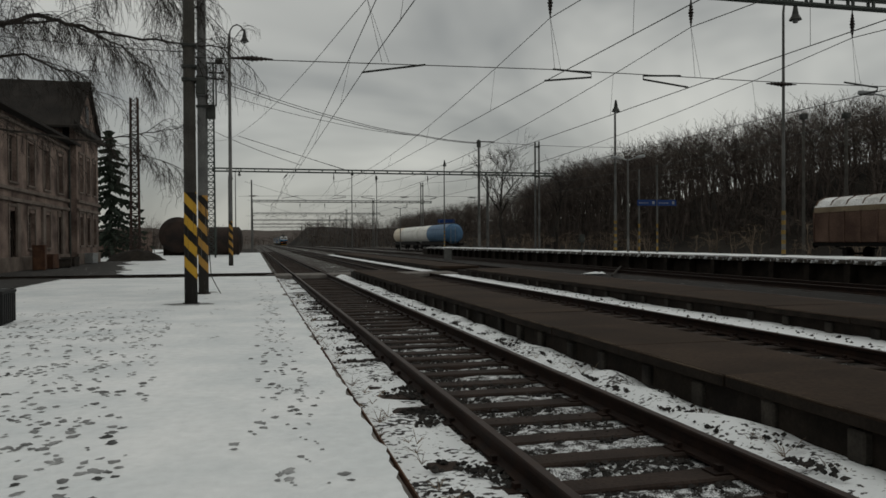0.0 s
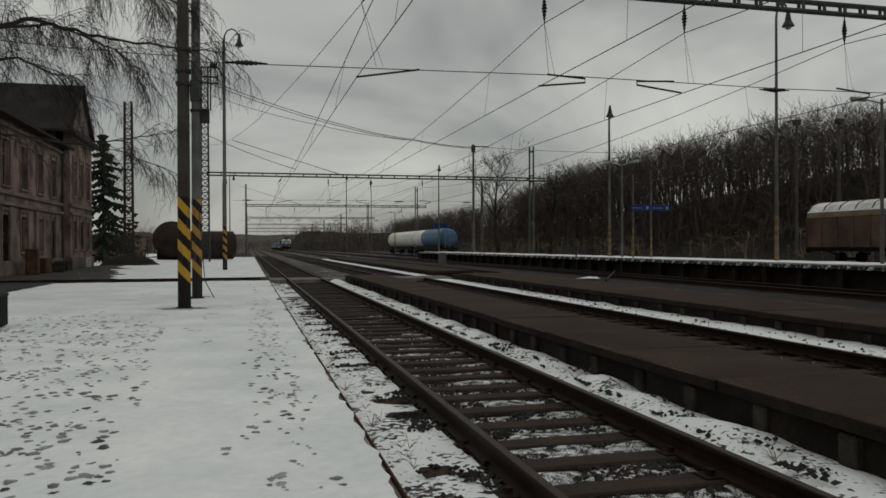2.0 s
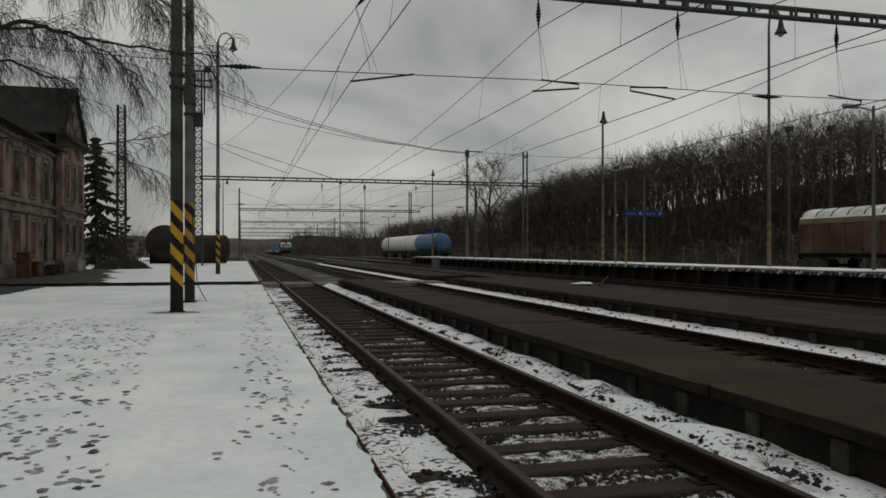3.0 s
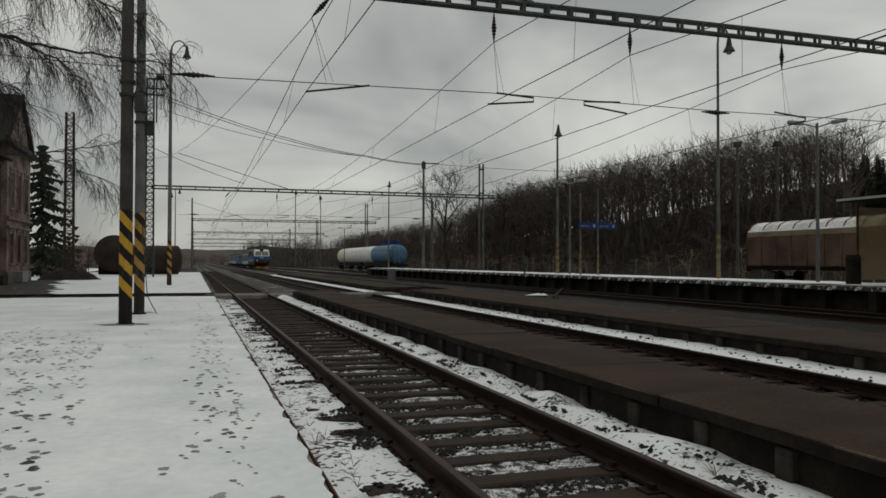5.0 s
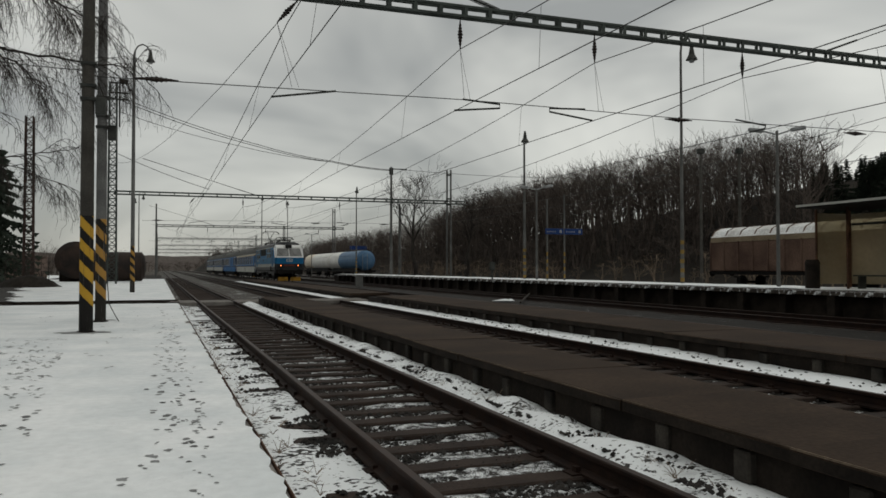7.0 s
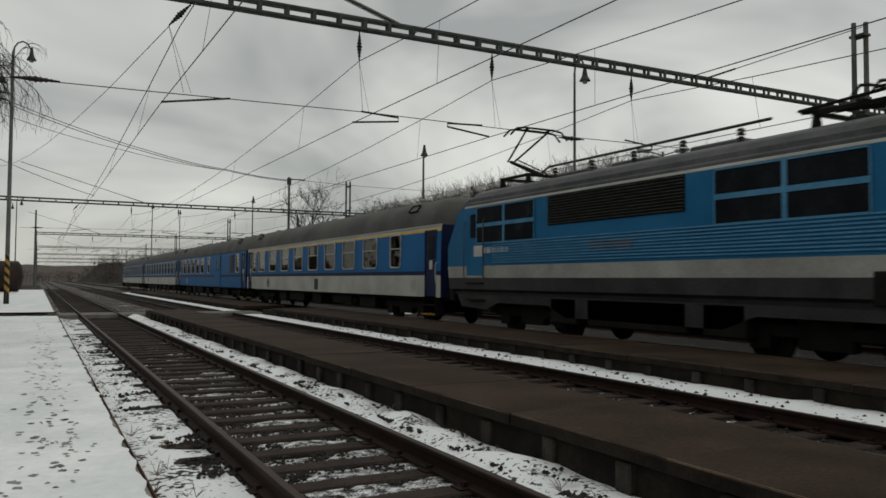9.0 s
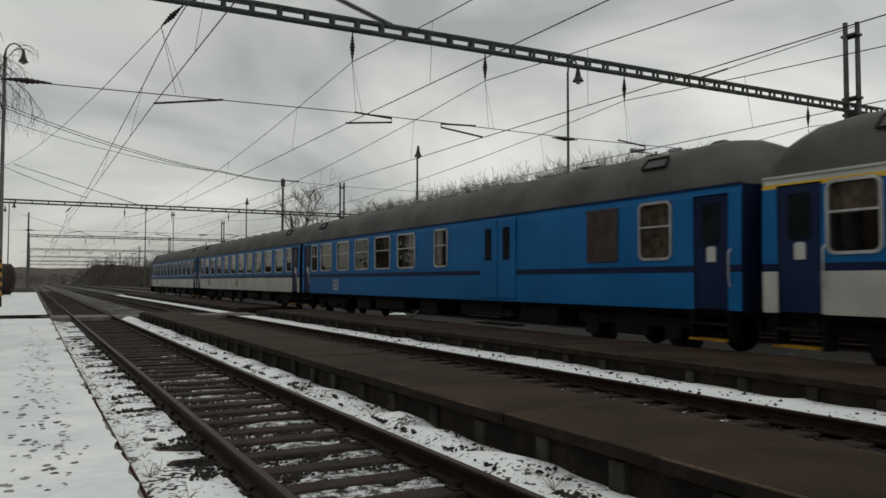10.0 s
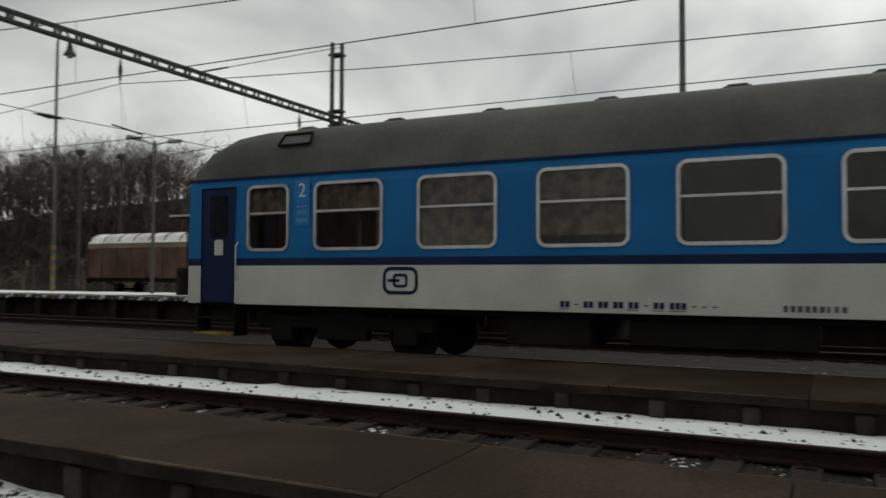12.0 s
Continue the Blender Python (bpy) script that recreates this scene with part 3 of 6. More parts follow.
def shelter():
    th = thing("platform_shelter", "flat-roofed waiting shelter with dull brown panes", "shelter", pose(0, 0, 0.7))
    x0, x1, y0, y1 = 21.3, 22.9, 6.75, 20.67
    part("roof", Build().box(x0 - 0.9, x1 + 0.3, y0 - 0.4, y1 - 0.1, 2.73, 2.8), UNDER, th, "dark flat roof", bevel=0.02)
    part("roof_snow", Build().box(x0 - 0.88, x1 + 0.28, y0 - 0.38, y1 - 0.12, 2.804, 2.84), SNOW, th, "snow on the roof", bevel=0.02)
    grime = material("grimy_panel", (0.4, 0.345, 0.25), (0.58, 0.51, 0.38), 0.5, 6.0, 0.3, bump=0.03, speckle=0.12)
    gn, gl = grime.node_tree.nodes, grime.node_tree.links
    clear, blend = gn.new("ShaderNodeBsdfTransparent"), gn.new("ShaderNodeMixShader")
    clear.inputs[0].default_value, blend.inputs[0].default_value = (0.8, 0.74, 0.6, 1), 0.55
    gl.new(gn["Principled BSDF"].outputs[0], blend.inputs[1])
    gl.new(clear.outputs[0], blend.inputs[2])
    gl.new(blend.outputs[0], gn["Material Output"].inputs[0])
    pane = Build().box(0, 0.03, 0.0, 1.74, 0.16, 2.6).mesh("wall_panel", grime)
    for k in range(8):
        part("wall_panel", pane, None, th, "dull brown panel", at=pose(x1, y0 + k * 1.74, 0))
    part("end_panel", Build().box(x0, x1, y1 - 0.03, y1, 0.16, 2.6), grime, th)
    part("end_panel", Build().box(x0, x1, y0, y0 + 0.03, 0.16, 2.6), grime, th)
    post = Build().box(-0.034, 0.034, -0.034, 0.034, 0, 2.72).mesh("post", RUST, bevel=0.008)
    part("fascia", Build().box(x0 - 0.925, x0 - 0.905, y0 - 0.4, y1 - 0.1, 2.765, 2.84), PALE, th, "pale roof edge")
    for k in range(7):
        part("post", post, None, th, at=pose(x0, y1 - 1.35 - k * 2.02, 0))
        part("post", post, None, th, at=pose(x1 - 0.08, y1 - 0.06 - k * 2.3, 0))
    part("post", post, None, th, at=pose(x0, y1 - 0.06, 0))
    part("rail", Build().box(x1 - 0.04, x1 - 0.005, y0, y1, 2.2, 2.28), STEEL, th)
    for y in (10.5, 14.2, 18.0):
        bench = Build().box(x1 - 0.75, x1 - 0.3, y, y + 1.9, 0.43, 0.48)
        for yy in (y + 0.15, y + 1.7):
            bench.box(x1 - 0.7, x1 - 0.36, yy, yy + 0.06, 0, 0.43)
        solo("bench", bench, STEEL, "dark bench in the platform shelter", "bench", "benches in the shelter", bevel=0.006, at=pose(0, 0, 0.7))
    return th


shelter()
solo("litter_bin", Build().tube([(0, 0, 0), (0, 0, 0.85)], 0.24, 14).tube([(0, 0, 0.85), (0, 0, 1.0)], [0.26, 0.2], 14), CONFACE, "dark round litter bin on the platform", "bin", at=pose(21.0, 20.5, 0.7))

# ---- the express train ----
def FRONT(t):
    """The locomotive's nose along the main line, which brakes very lightly at the end."""
    return 23.07 - 37.01 * (t - 8.5) + float(np.interp(t, (0, 8.5, 9.0, 9.5, 10.0, 10.5, 11.0, 11.5, 12.0), (0, 0, -0.44, -0.1, -0.12, -0.28, -0.06, 0.12, 0)))


COACH = 25.1


def rounded(w, h, r, n=4):
    out = []
    for cx, cz, a0 in ((w / 2 - r, h / 2 - r, 0), (-w / 2 + r, h / 2 - r, 90), (-w / 2 + r, -h / 2 + r, 180), (w / 2 - r, -h / 2 + r, 270)):
        for k in range(n + 1):
            a = radians(a0 + 90 * k / n)
            out.append((cx + r * math.cos(a), cz + r * math.sin(a)))
    return out


def ring(b, w, h, r, band, x0, x1, m=0):
    """A rounded frame in the plane of a side wall, band wide, from x0 (outer) to x1 (inner)."""
    o, i = rounded(w, h, r), rounded(w - 2 * band, h - 2 * band, max(0.02, r - band))
    n = len(o)
    verts = [(x0, u, z) for u, z in o] + [(x0, u, z) for u, z in i] + [(x1, u, z) for u, z in o] + [(x1, u, z) for u, z in i]
    faces = []
    for k in range(n):
        j = (k + 1) % n
        faces += [(k, j, n + j, n + k), (k, 2 * n + k, 2 * n + j, j), (n + k, n + j, 3 * n + j, 3 * n + k), (2 * n + k, 3 * n + k, 3 * n + j, 2 * n + j)]
    return b.add(verts, faces, m)


def window_meshes(w, h, bar):
    f = Build()
    ring(f, w + 0.06, h + 0.06, 0.15, 0.05, -0.022, 0.03)
    if bar:
        f.box(-0.02, 0.02, -w / 2, w / 2, h * 0.06, h * 0.06 + 0.035)
    p = Build().prism(rounded(w, h, 0.12), 0.012, 0.018, axis="x")
    return f.mesh("window", ALU, smooth=False), p.mesh("pane", PANE)


WIN = {"big": (1.3, 1.1, True), "small": (0.86, 1.1, True), "slim": (0.8, 1.1, True)}
WINMESH = {k: window_meshes(*v) for k, v in WIN.items()}


def side_wall(b, x, y0, y1, holes, bands, thick):
    """A coach side as bands of paint, with real openings; holes are (ya, yb, za, zb)."""
    ys = sorted({y0, y1, *[h[0] for h in holes], *[h[1] for h in holes]})
    zs = sorted({z for z, _ in bands} | {h[2] for h in holes} | {h[3] for h in holes})
    for i in range(len(ys) - 1):
        for j in range(len(zs) - 1):
            cy, cz = (ys[i] + ys[i + 1]) / 2, (zs[j] + zs[j + 1]) / 2
            if any(h[0] < cy < h[1] and h[2] < cz < h[3] for h in holes):
                continue
            m = [mm for z, mm in bands if z < cz][-1]
            tuck = lambda z: (0.05 * max(0, (z - 2.6) / 0.55) ** 2) * (1 if x < 0 else -1)
            v = [(x + tuck(z), y, z) for y, z in ((ys[i], zs[j]), (ys[i + 1], zs[j]), (ys[i + 1], zs[j + 1]), (ys[i], zs[j + 1]))]
            b.add(v, [(0, 1, 2, 3)], m)
    for ya, yb, za, zb in holes:          # reveals
        xi = x + (thick if x < 0 else -thick)
        v = [(x, ya, za), (x, yb, za), (x, yb, zb), (x, ya, zb), (xi, ya, za), (xi, yb, za), (xi, yb, zb), (xi, ya, zb)]
        b.add(v, [(0, 1, 5, 4), (1, 2, 6, 5), (2, 3, 7, 6), (3, 0, 4, 7)], 4)


def bogie(parent, y, name="bogie"):
    b = Build().box(-1.0, 1.0, y - 0.3, y + 0.3, 0.5, 0.72)
    for sx in (-1, 1):
        b.box(sx * 1.02 - 0.08, sx * 1.02 + 0.08, y - 1.75, y + 1.75, 0.52, 0.74)
        b.box(sx * 1.0 - 0.1, sx * 1.0 + 0.1, y - 0.5, y + 0.5, 0.34, 0.95)
        for yy in (y - 1.25, y + 1.25):
            b.box(sx * 1.03 - 0.1, sx * 1.03 + 0.1, yy - 0.22, yy + 0.22, 0.3, 0.66)
            b.tube([(sx * 0.98, yy + 0.32, 0.55), (sx * 0.98, yy + 0.32, 0.95)], 0.1, 8)
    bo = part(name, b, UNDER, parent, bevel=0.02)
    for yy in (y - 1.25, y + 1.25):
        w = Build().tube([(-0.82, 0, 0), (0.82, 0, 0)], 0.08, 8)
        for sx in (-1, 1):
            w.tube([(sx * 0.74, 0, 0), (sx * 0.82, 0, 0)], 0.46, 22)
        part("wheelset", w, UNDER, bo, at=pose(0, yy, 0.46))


def logo(parent, y, z, x, mat, w=0.62, h=0.42, back=None):
    b = Build()
    ring(b, w, h, 0.14, 0.055, -0.006, 0.0)
    ring(b, w * 0.42, h * 0.5, 0.06, 0.045, -0.006, 0.0)
    b.box(-0.006, 0.0, w * 0.02, w * 0.36, -0.024, 0.024)
    part("emblem", b, mat, parent, at=pose(x, y, z))


def lettering(parent, y, z, x, mat, count, size, gap=0.6, seed=1):
    """Unreadable small writing as plain bars."""
    rk = random.Random(seed)
    b = Build()
    for k in range(count):
        w = size * rk.uniform(0.45, 0.75)
        b.box(x - 0.003, x, y - k * size * (0.75 + gap * 0.2) - w, y - k * size * (0.75 + gap * 0.2), z, z + size)
    part("lettering", b, mat, parent, "small worn lettering")


def coach(label, scheme, windows, doors, seed=0):
    """A passenger coach, front at y = 0, rear at y = COACH, rail head at z = 0."""
    th = thing("railway_coach", label, "railway coach", group="coaches of the express train")
    L0, L1 = 0.22, COACH - 0.22
    upper, lower = {"white": (BLUE, PALE), "blue": (BLUE, BLUE), "first": (BLUE, PALE)}[scheme]
    mats = [lower, NAVY, upper, ROOFGREY, RUBBER, YELLOW, PALE]
    bands = [(0.93, 0), (1.61, 1), (1.74, 2), (3.0, 2), (3.17, 2)]
    if scheme == "first":
        bands = [(0.93, 0), (1.61, 1), (1.74, 2), (2.98, 5), (3.06, 6), (3.17, 6)]
    holes = [(y - WIN[k][0] / 2, y + WIN[k][0] / 2, 1.89, 2.99) for y, k in windows] + [(y - 0.4, y + 0.4, 0.93, 3.02) for y in doors]
    shell = Build()
    side_wall(shell, -1.4, L0, L1, holes, bands, 0.07)
    side_wall(shell, 1.4, L0, L1, holes, bands, 0.07)
    for y in (L0, L1):
        shell.add([(-1.4, y, 0.93), (1.4, y, 0.93), (1.35, y, 3.17), (-1.35, y, 3.17)], [(0, 1, 2, 3)], 1)
    part("body", shell.mesh("body", mats, weld=True), None, th)
    roof = Build()                                  # arched roof, rounded down at both ends
    arc = [(-1.37, 3.17), (-1.33, 3.5), (-1.18, 3.8), (-0.86, 4.03), (-0.42, 4.16), (0, 4.2), (0.42, 4.16), (0.86, 4.03), (1.18, 3.8), (1.33, 3.5), (1.37, 3.17)]
    ends = [(0, 0.0), (0.12, 0.52), (0.35, 0.8), (0.7, 0.95), (1.1, 1.0)]
    st = [(L0 + d, s) for d, s in ends] + [(L1 - d, s) for d, s in reversed(ends)]
    v = [(x, y, 3.17 + (z - 3.17) * s) for y, s in st for x, z in arc]
    n = len(arc)
    roof.add(v, [(i * n + k, i * n + k + 1, (i + 1) * n + k + 1, (i + 1) * n + k) for i in range(len(st) - 1) for k in range(n - 1)])
    ro = part("roof", roof, ROOFGREY, th, smooth=True)
    for k in range(12):
        y = 1.9 + k * (COACH - 3.8) / 11
        part("roof_vent", Build().box(-0.14, 0.14, y - 0.2, y + 0.2, 4.17, 4.25).box(-0.1, 0.1, y - 0.15, y + 0.15, 4.25, 4.285), ROOFGREY, ro, bevel=0.02)
    for y in (2.5, COACH - 2.5):
        grab = Build()
        for a, c in (((y - 0.34, -1.27, 3.72), (y + 0.34, -1.27, 3.72)), ((y - 0.3, -1.12, 3.93), (y + 0.3, -1.12, 3.93)), ((y - 0.34, -1.27, 3.72), (y - 0.3, -1.12, 3.93)), ((y + 0.34, -1.27, 3.72), (y + 0.3, -1.12, 3.93))):
            grab.tube([(a[1], a[0], a[2]), (c[1], c[0], c[2])], 0.022, 6)
        part("roof_grab", grab, UNDER, ro)
        part("roof_hatch", Build().add([(-1.262, y - 0.3, 3.715), (-1.262, y + 0.3, 3.715), (-1.11, y + 0.27, 3.92), (-1.11, y - 0.27, 3.92), (-1.2, y - 0.3, 3.68), (-1.2, y + 0.3, 3.68), (-1.05, y + 0.27, 3.88), (-1.05, y - 0.27, 3.88)], [(0, 1, 2, 3), (4, 7, 6, 5), (0, 4, 5, 1), (1, 5, 6, 2), (2, 6, 7, 3), (3, 7, 4, 0)]), LOCOROOF, ro, "grey roof plate")
    part("gutter", Build().box(-1.385, -1.34, L0, L1, 3.15, 3.19), NAVY if scheme != "first" else PALE, th)
    # inside: floor, corridor wall with gaps, seats
    inn = Build().box(-1.34, 1.34, L0 + 0.05, L1 - 0.05, 1.05, 1.12)
    inn.box(-1.3, 1.3, L0 + 0.05, L1 - 0.05, 3.1, 3.14)
    part("lining", inn, INSIDE, th)
    wall = Build()
    rk = random.Random(seed)
    y = L0 + 0.3
    while y < L1 - 1:
        wall.box(0.32, 0.36, y, y + 1.9, 1.12, 3.1)
        wall.box(-1.25, 0.32, y - 0.03, y + 0.03, 1.12, 3.1)
        y += 1.98
    part("partition", wall, INSIDE, th)
    seat = Build().box(-1.25, 0.25, -0.26, 0.26, 1.12, 1.55).box(-1.25, 0.25, -0.33, -0.2, 1.5, 2.3).mesh("seat", SEATRED)
    y = L0 + 3.6
    while y < L1 - 3.2:
        for d in (-0.5, 0.5):
            part("seat", seat, None, th, at=pose(0 if d < 0 else -1.0, y + d, 0, 0, 0, 0 if d < 0 else 180))
        y += 1.98
    for y, k in windows:
        wo = part("window", WINMESH[k][0], None, th, "aluminium-framed window", at=pose(-1.402, y, 2.44))
        pa = part("pane", WINMESH[k][1], None, wo)
        pa.visible_shadow = False
        if rk.random() < 0.72:
            w, drop = WIN[k][0], rk.choice((0.5, 0.95, 1.08, 1.08))
            cu = Build()
            span = rk.choice(((0, 10), (0, 10), (0, 3), (7, 10), (0, 5)))
            for s in range(*span):
                cu.box(0.06 + 0.012 * (s % 2), 0.075 + 0.012 * (s % 2), -w / 2 + s * w / 10, -w / 2 + (s + 1) * w / 10, 0.55 - drop, 0.55)
            part("curtain", cu, CURTAIN, wo)
    for y in doors:
        d = Build().box(-1.375, -1.33, y - 0.4, y + 0.4, 0.95, 3.0)
        do = part("door", d, NAVY, th, "dark blue folding door")
        part("door_window", Build().prism([(u + y, z + 2.5) for u, z in rounded(0.42, 0.75, 0.07)], -1.385, -1.376, axis="x"), DARKPANE, do)
        part("notice", Build().box(-1.39, -1.376, y - 0.11, y + 0.09, 1.8, 2.06).box(-1.39, -1.376, y - 0.08, y + 0.06, 2.06, 2.08), PALE, do)
        ha = Build().tube([(-1.44, y - 0.48, 1.35), (-1.47, y - 0.48, 1.5), (-1.47, y - 0.48, 1.95), (-1.41, y - 0.48, 2.02)], 0.016, 6)
        part("handrail", ha, ALU, th)
        for k, z in enumerate((0.38, 0.66)):
            part("step", Build().box(-1.5 + k * 0.06, -1.15, y - 0.42, y + 0.42, z, z + 0.035).box(-1.515 + k * 0.06, -1.5 + k * 0.06, y - 0.42, y + 0.42, z, z + 0.04), [PLOUGH if k == 0 else UNDER], th)
        for e in (y - 0.45, y + 0.42):
            part("step_side", Build().box(-1.44, -1.1, e, e + 0.03, 0.36, 0.94), UNDER, th)
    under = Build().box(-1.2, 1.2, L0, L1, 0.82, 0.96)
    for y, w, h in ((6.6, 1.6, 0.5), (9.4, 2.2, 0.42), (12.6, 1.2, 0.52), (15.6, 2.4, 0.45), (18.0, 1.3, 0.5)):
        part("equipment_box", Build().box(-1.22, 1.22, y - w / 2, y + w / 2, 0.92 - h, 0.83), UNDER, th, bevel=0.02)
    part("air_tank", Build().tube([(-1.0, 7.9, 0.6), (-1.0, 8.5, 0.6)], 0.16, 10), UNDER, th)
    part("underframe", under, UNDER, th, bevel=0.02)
    bogie(th, 3.4)
    bogie(th, COACH - 3.4)
    for y, s in ((L0, -1), (L1, 1)):
        ga = Build()
        for k in range(3):
            y0 = y + s * 0.07 * k
            for a, c, e, g in ((-0.72, -0.5, 1.05, 3.3), (0.5, 0.72, 1.05, 3.3), (-0.72, 0.72, 3.1, 3.3)):
                ga.box(a - 0.02 * (k % 2), c + 0.02 * (k % 2), min(y0, y0 + s * 0.065), max(y0, y0 + s * 0.065), e, g + 0.02 * (k % 2))
        part("gangway_bellows", ga, RUBBER, th)
        for sx in (-0.875, 0.875):
            part("buffer", Build().tube([(sx, y, 1.05), (sx, y + s * 0.1, 1.05), (sx, y + s * 0.1, 1.05), (sx, y + s * 0.2, 1.05)], [0.12, 0.12, 0.24, 0.24], 14), UNDER, th)
    return th


def even_windows(n=10, pitch=1.985):
    m = COACH / 2
    ys = [(m + (k - (n - 1) / 2) * pitch, "big") for k in range(n)]
    return [(y - 0.1, k) for y, k in [(ys[0][0] - 1.66, "small")] + ys + [(ys[-1][0] + 1.66, "small")]]


def numeral(parent, y, z):
    plate = part("class_plate", Build().box(-1.406, -1.402, y - 0.16, y + 0.16, z - 0.42, z + 0.38), material("plate_blue", (0.012, 0.13, 0.34), (0.02, 0.16, 0.4), 2, 30, 0.4, bump=0), parent)
    cu = bpy.data.curves.new("numeral", "FONT")
    cu.body, cu.size, cu.extrude, cu.align_x = "2", 0.34, 0.002, "CENTER"
    cu.materials.append(PALE)
    ob = new("numeral", cu)
    ob.parent = plate
    ob.matrix_basis = pose(-1.409, y, z + 0.08, 90, 0, -90)
    part("lettering", Build().box(-1.409, -1.406, y - 0.11, y + 0.11, z - 0.1, z - 0.07).box(-1.409, -1.406, y - 0.11, y + 0.11, z - 0.22, z - 0.15).box(-1.409, -1.406, y - 0.12, y + 0.12, z - 0.36, z - 0.28), RIBBLUE, plate)


def make_train():
    cars = []
    ends = (0.92, COACH - 0.92)
    c1 = coach("blue and white first-class coach with a yellow roof line", "first", [(3.6, "small")] + [(21.58 - 2.24 * k, "big") for k in range(8)] + [(23.22, "small")], ends, seed=11)
    logo(c1, 20.2, 1.27, -1.402, NAVY, 0.5, 0.4)
    part("filler_hatch", Build().box(-1.408, -1.4, 11.9, 12.4, 1.02, 1.5), ROOFGREY, c1, "grey filler hatch", bevel=0.004)
    logo(c1, 2.2, 1.27, -1.402, ALU, 0.4, 0.4)
    cars.append(c1)
    w2 = [(2.33, "small"), (11.4, "slim"), (13.85, "big"), (15.8, "big"), (17.72, "big"), (19.68, "big"), (21.66, "big"), (23.17, "slim")]
    c2 = coach("all-blue combined luggage and passenger coach", "blue", w2, ends, seed=12)
    for y0, y1 in ((7.3, 8.14), (8.18, 9.05)):      # luggage doors
        d = part("luggage_door", Build().box(-1.43, -1.395, y0, y1, 1.0, 3.08), BLUE, c2, bevel=0.008)
        part("door_window", Build().box(-1.436, -1.431, (y0 + y1) / 2 - 0.17, (y0 + y1) / 2 + 0.17, 2.0, 2.85), DARKPANE, d)
    part("luggage_door", Build().box(-1.42, -1.395, 3.42, 4.45, 1.85, 3.0), material("brown_shutter", (0.03, 0.022, 0.02), (0.06, 0.045, 0.04), 3.0, 30.0, 0.6), c2, "brown shuttered opening", bevel=0.01)
    part("step", Build().box(-1.48, -1.1, 7.4, 9.2, 0.55, 0.59).box(-1.48, -1.1, 7.4, 9.2, 0.3, 0.34), UNDER, c2)
    logo(c2, 20.5, 1.3, -1.402, PALE)
    cars.append(c2)
    c3 = coach("blue and white second-class coach with curtained windows", "white", even_windows(), ends, seed=13)
    logo(c3, COACH - 4.64, 1.36, -1.402, NAVY, 0.6, 0.42)
    part("filler_hatch", Build().box(-1.408, -1.4, COACH - 12.85, COACH - 12.35, 1.1, 1.55), INSIDE, c3, "brown filler hatch", bevel=0.004)
    numeral(c3, 2.72, 2.55)
    cars.append(c3)
    c4 = coach("blue and white second-class coach at the train's tail", "white", even_windows(), ends, seed=14)
    logo(c4, COACH - 4.72, 1.365, -1.402, NAVY, 0.64, 0.44)
    numeral(c4, COACH - 2.79, 2.7)
    code, y = Build(), COACH - 7.36
    for k, size in enumerate((2, 1, 2, 2, 2, 2, 1, 2, 3, 1, 1, 1)):      # worn running number as grouped bars
        for j in range(size):
            code.box(-1.405, -1.402, y - 0.062, y, 1.0 if size > 1 else 1.035, 1.09 if size > 1 else 1.05)
            y -= 0.078
        if k in (0, 5, 7, 8):
            code.box(-1.405, -1.402, y + 0.02, y + 0.02 + 0.078 * size, 0.972, 0.982)
        y -= 0.055
    part("lettering", code, NAVY, c4, "worn dark running number")
    lettering(c4, COACH - 10.3, 1.0, -1.402, ROOFGREY, 9, 0.08, gap=1.4, seed=5)
    cars.append(c4)
    return cars


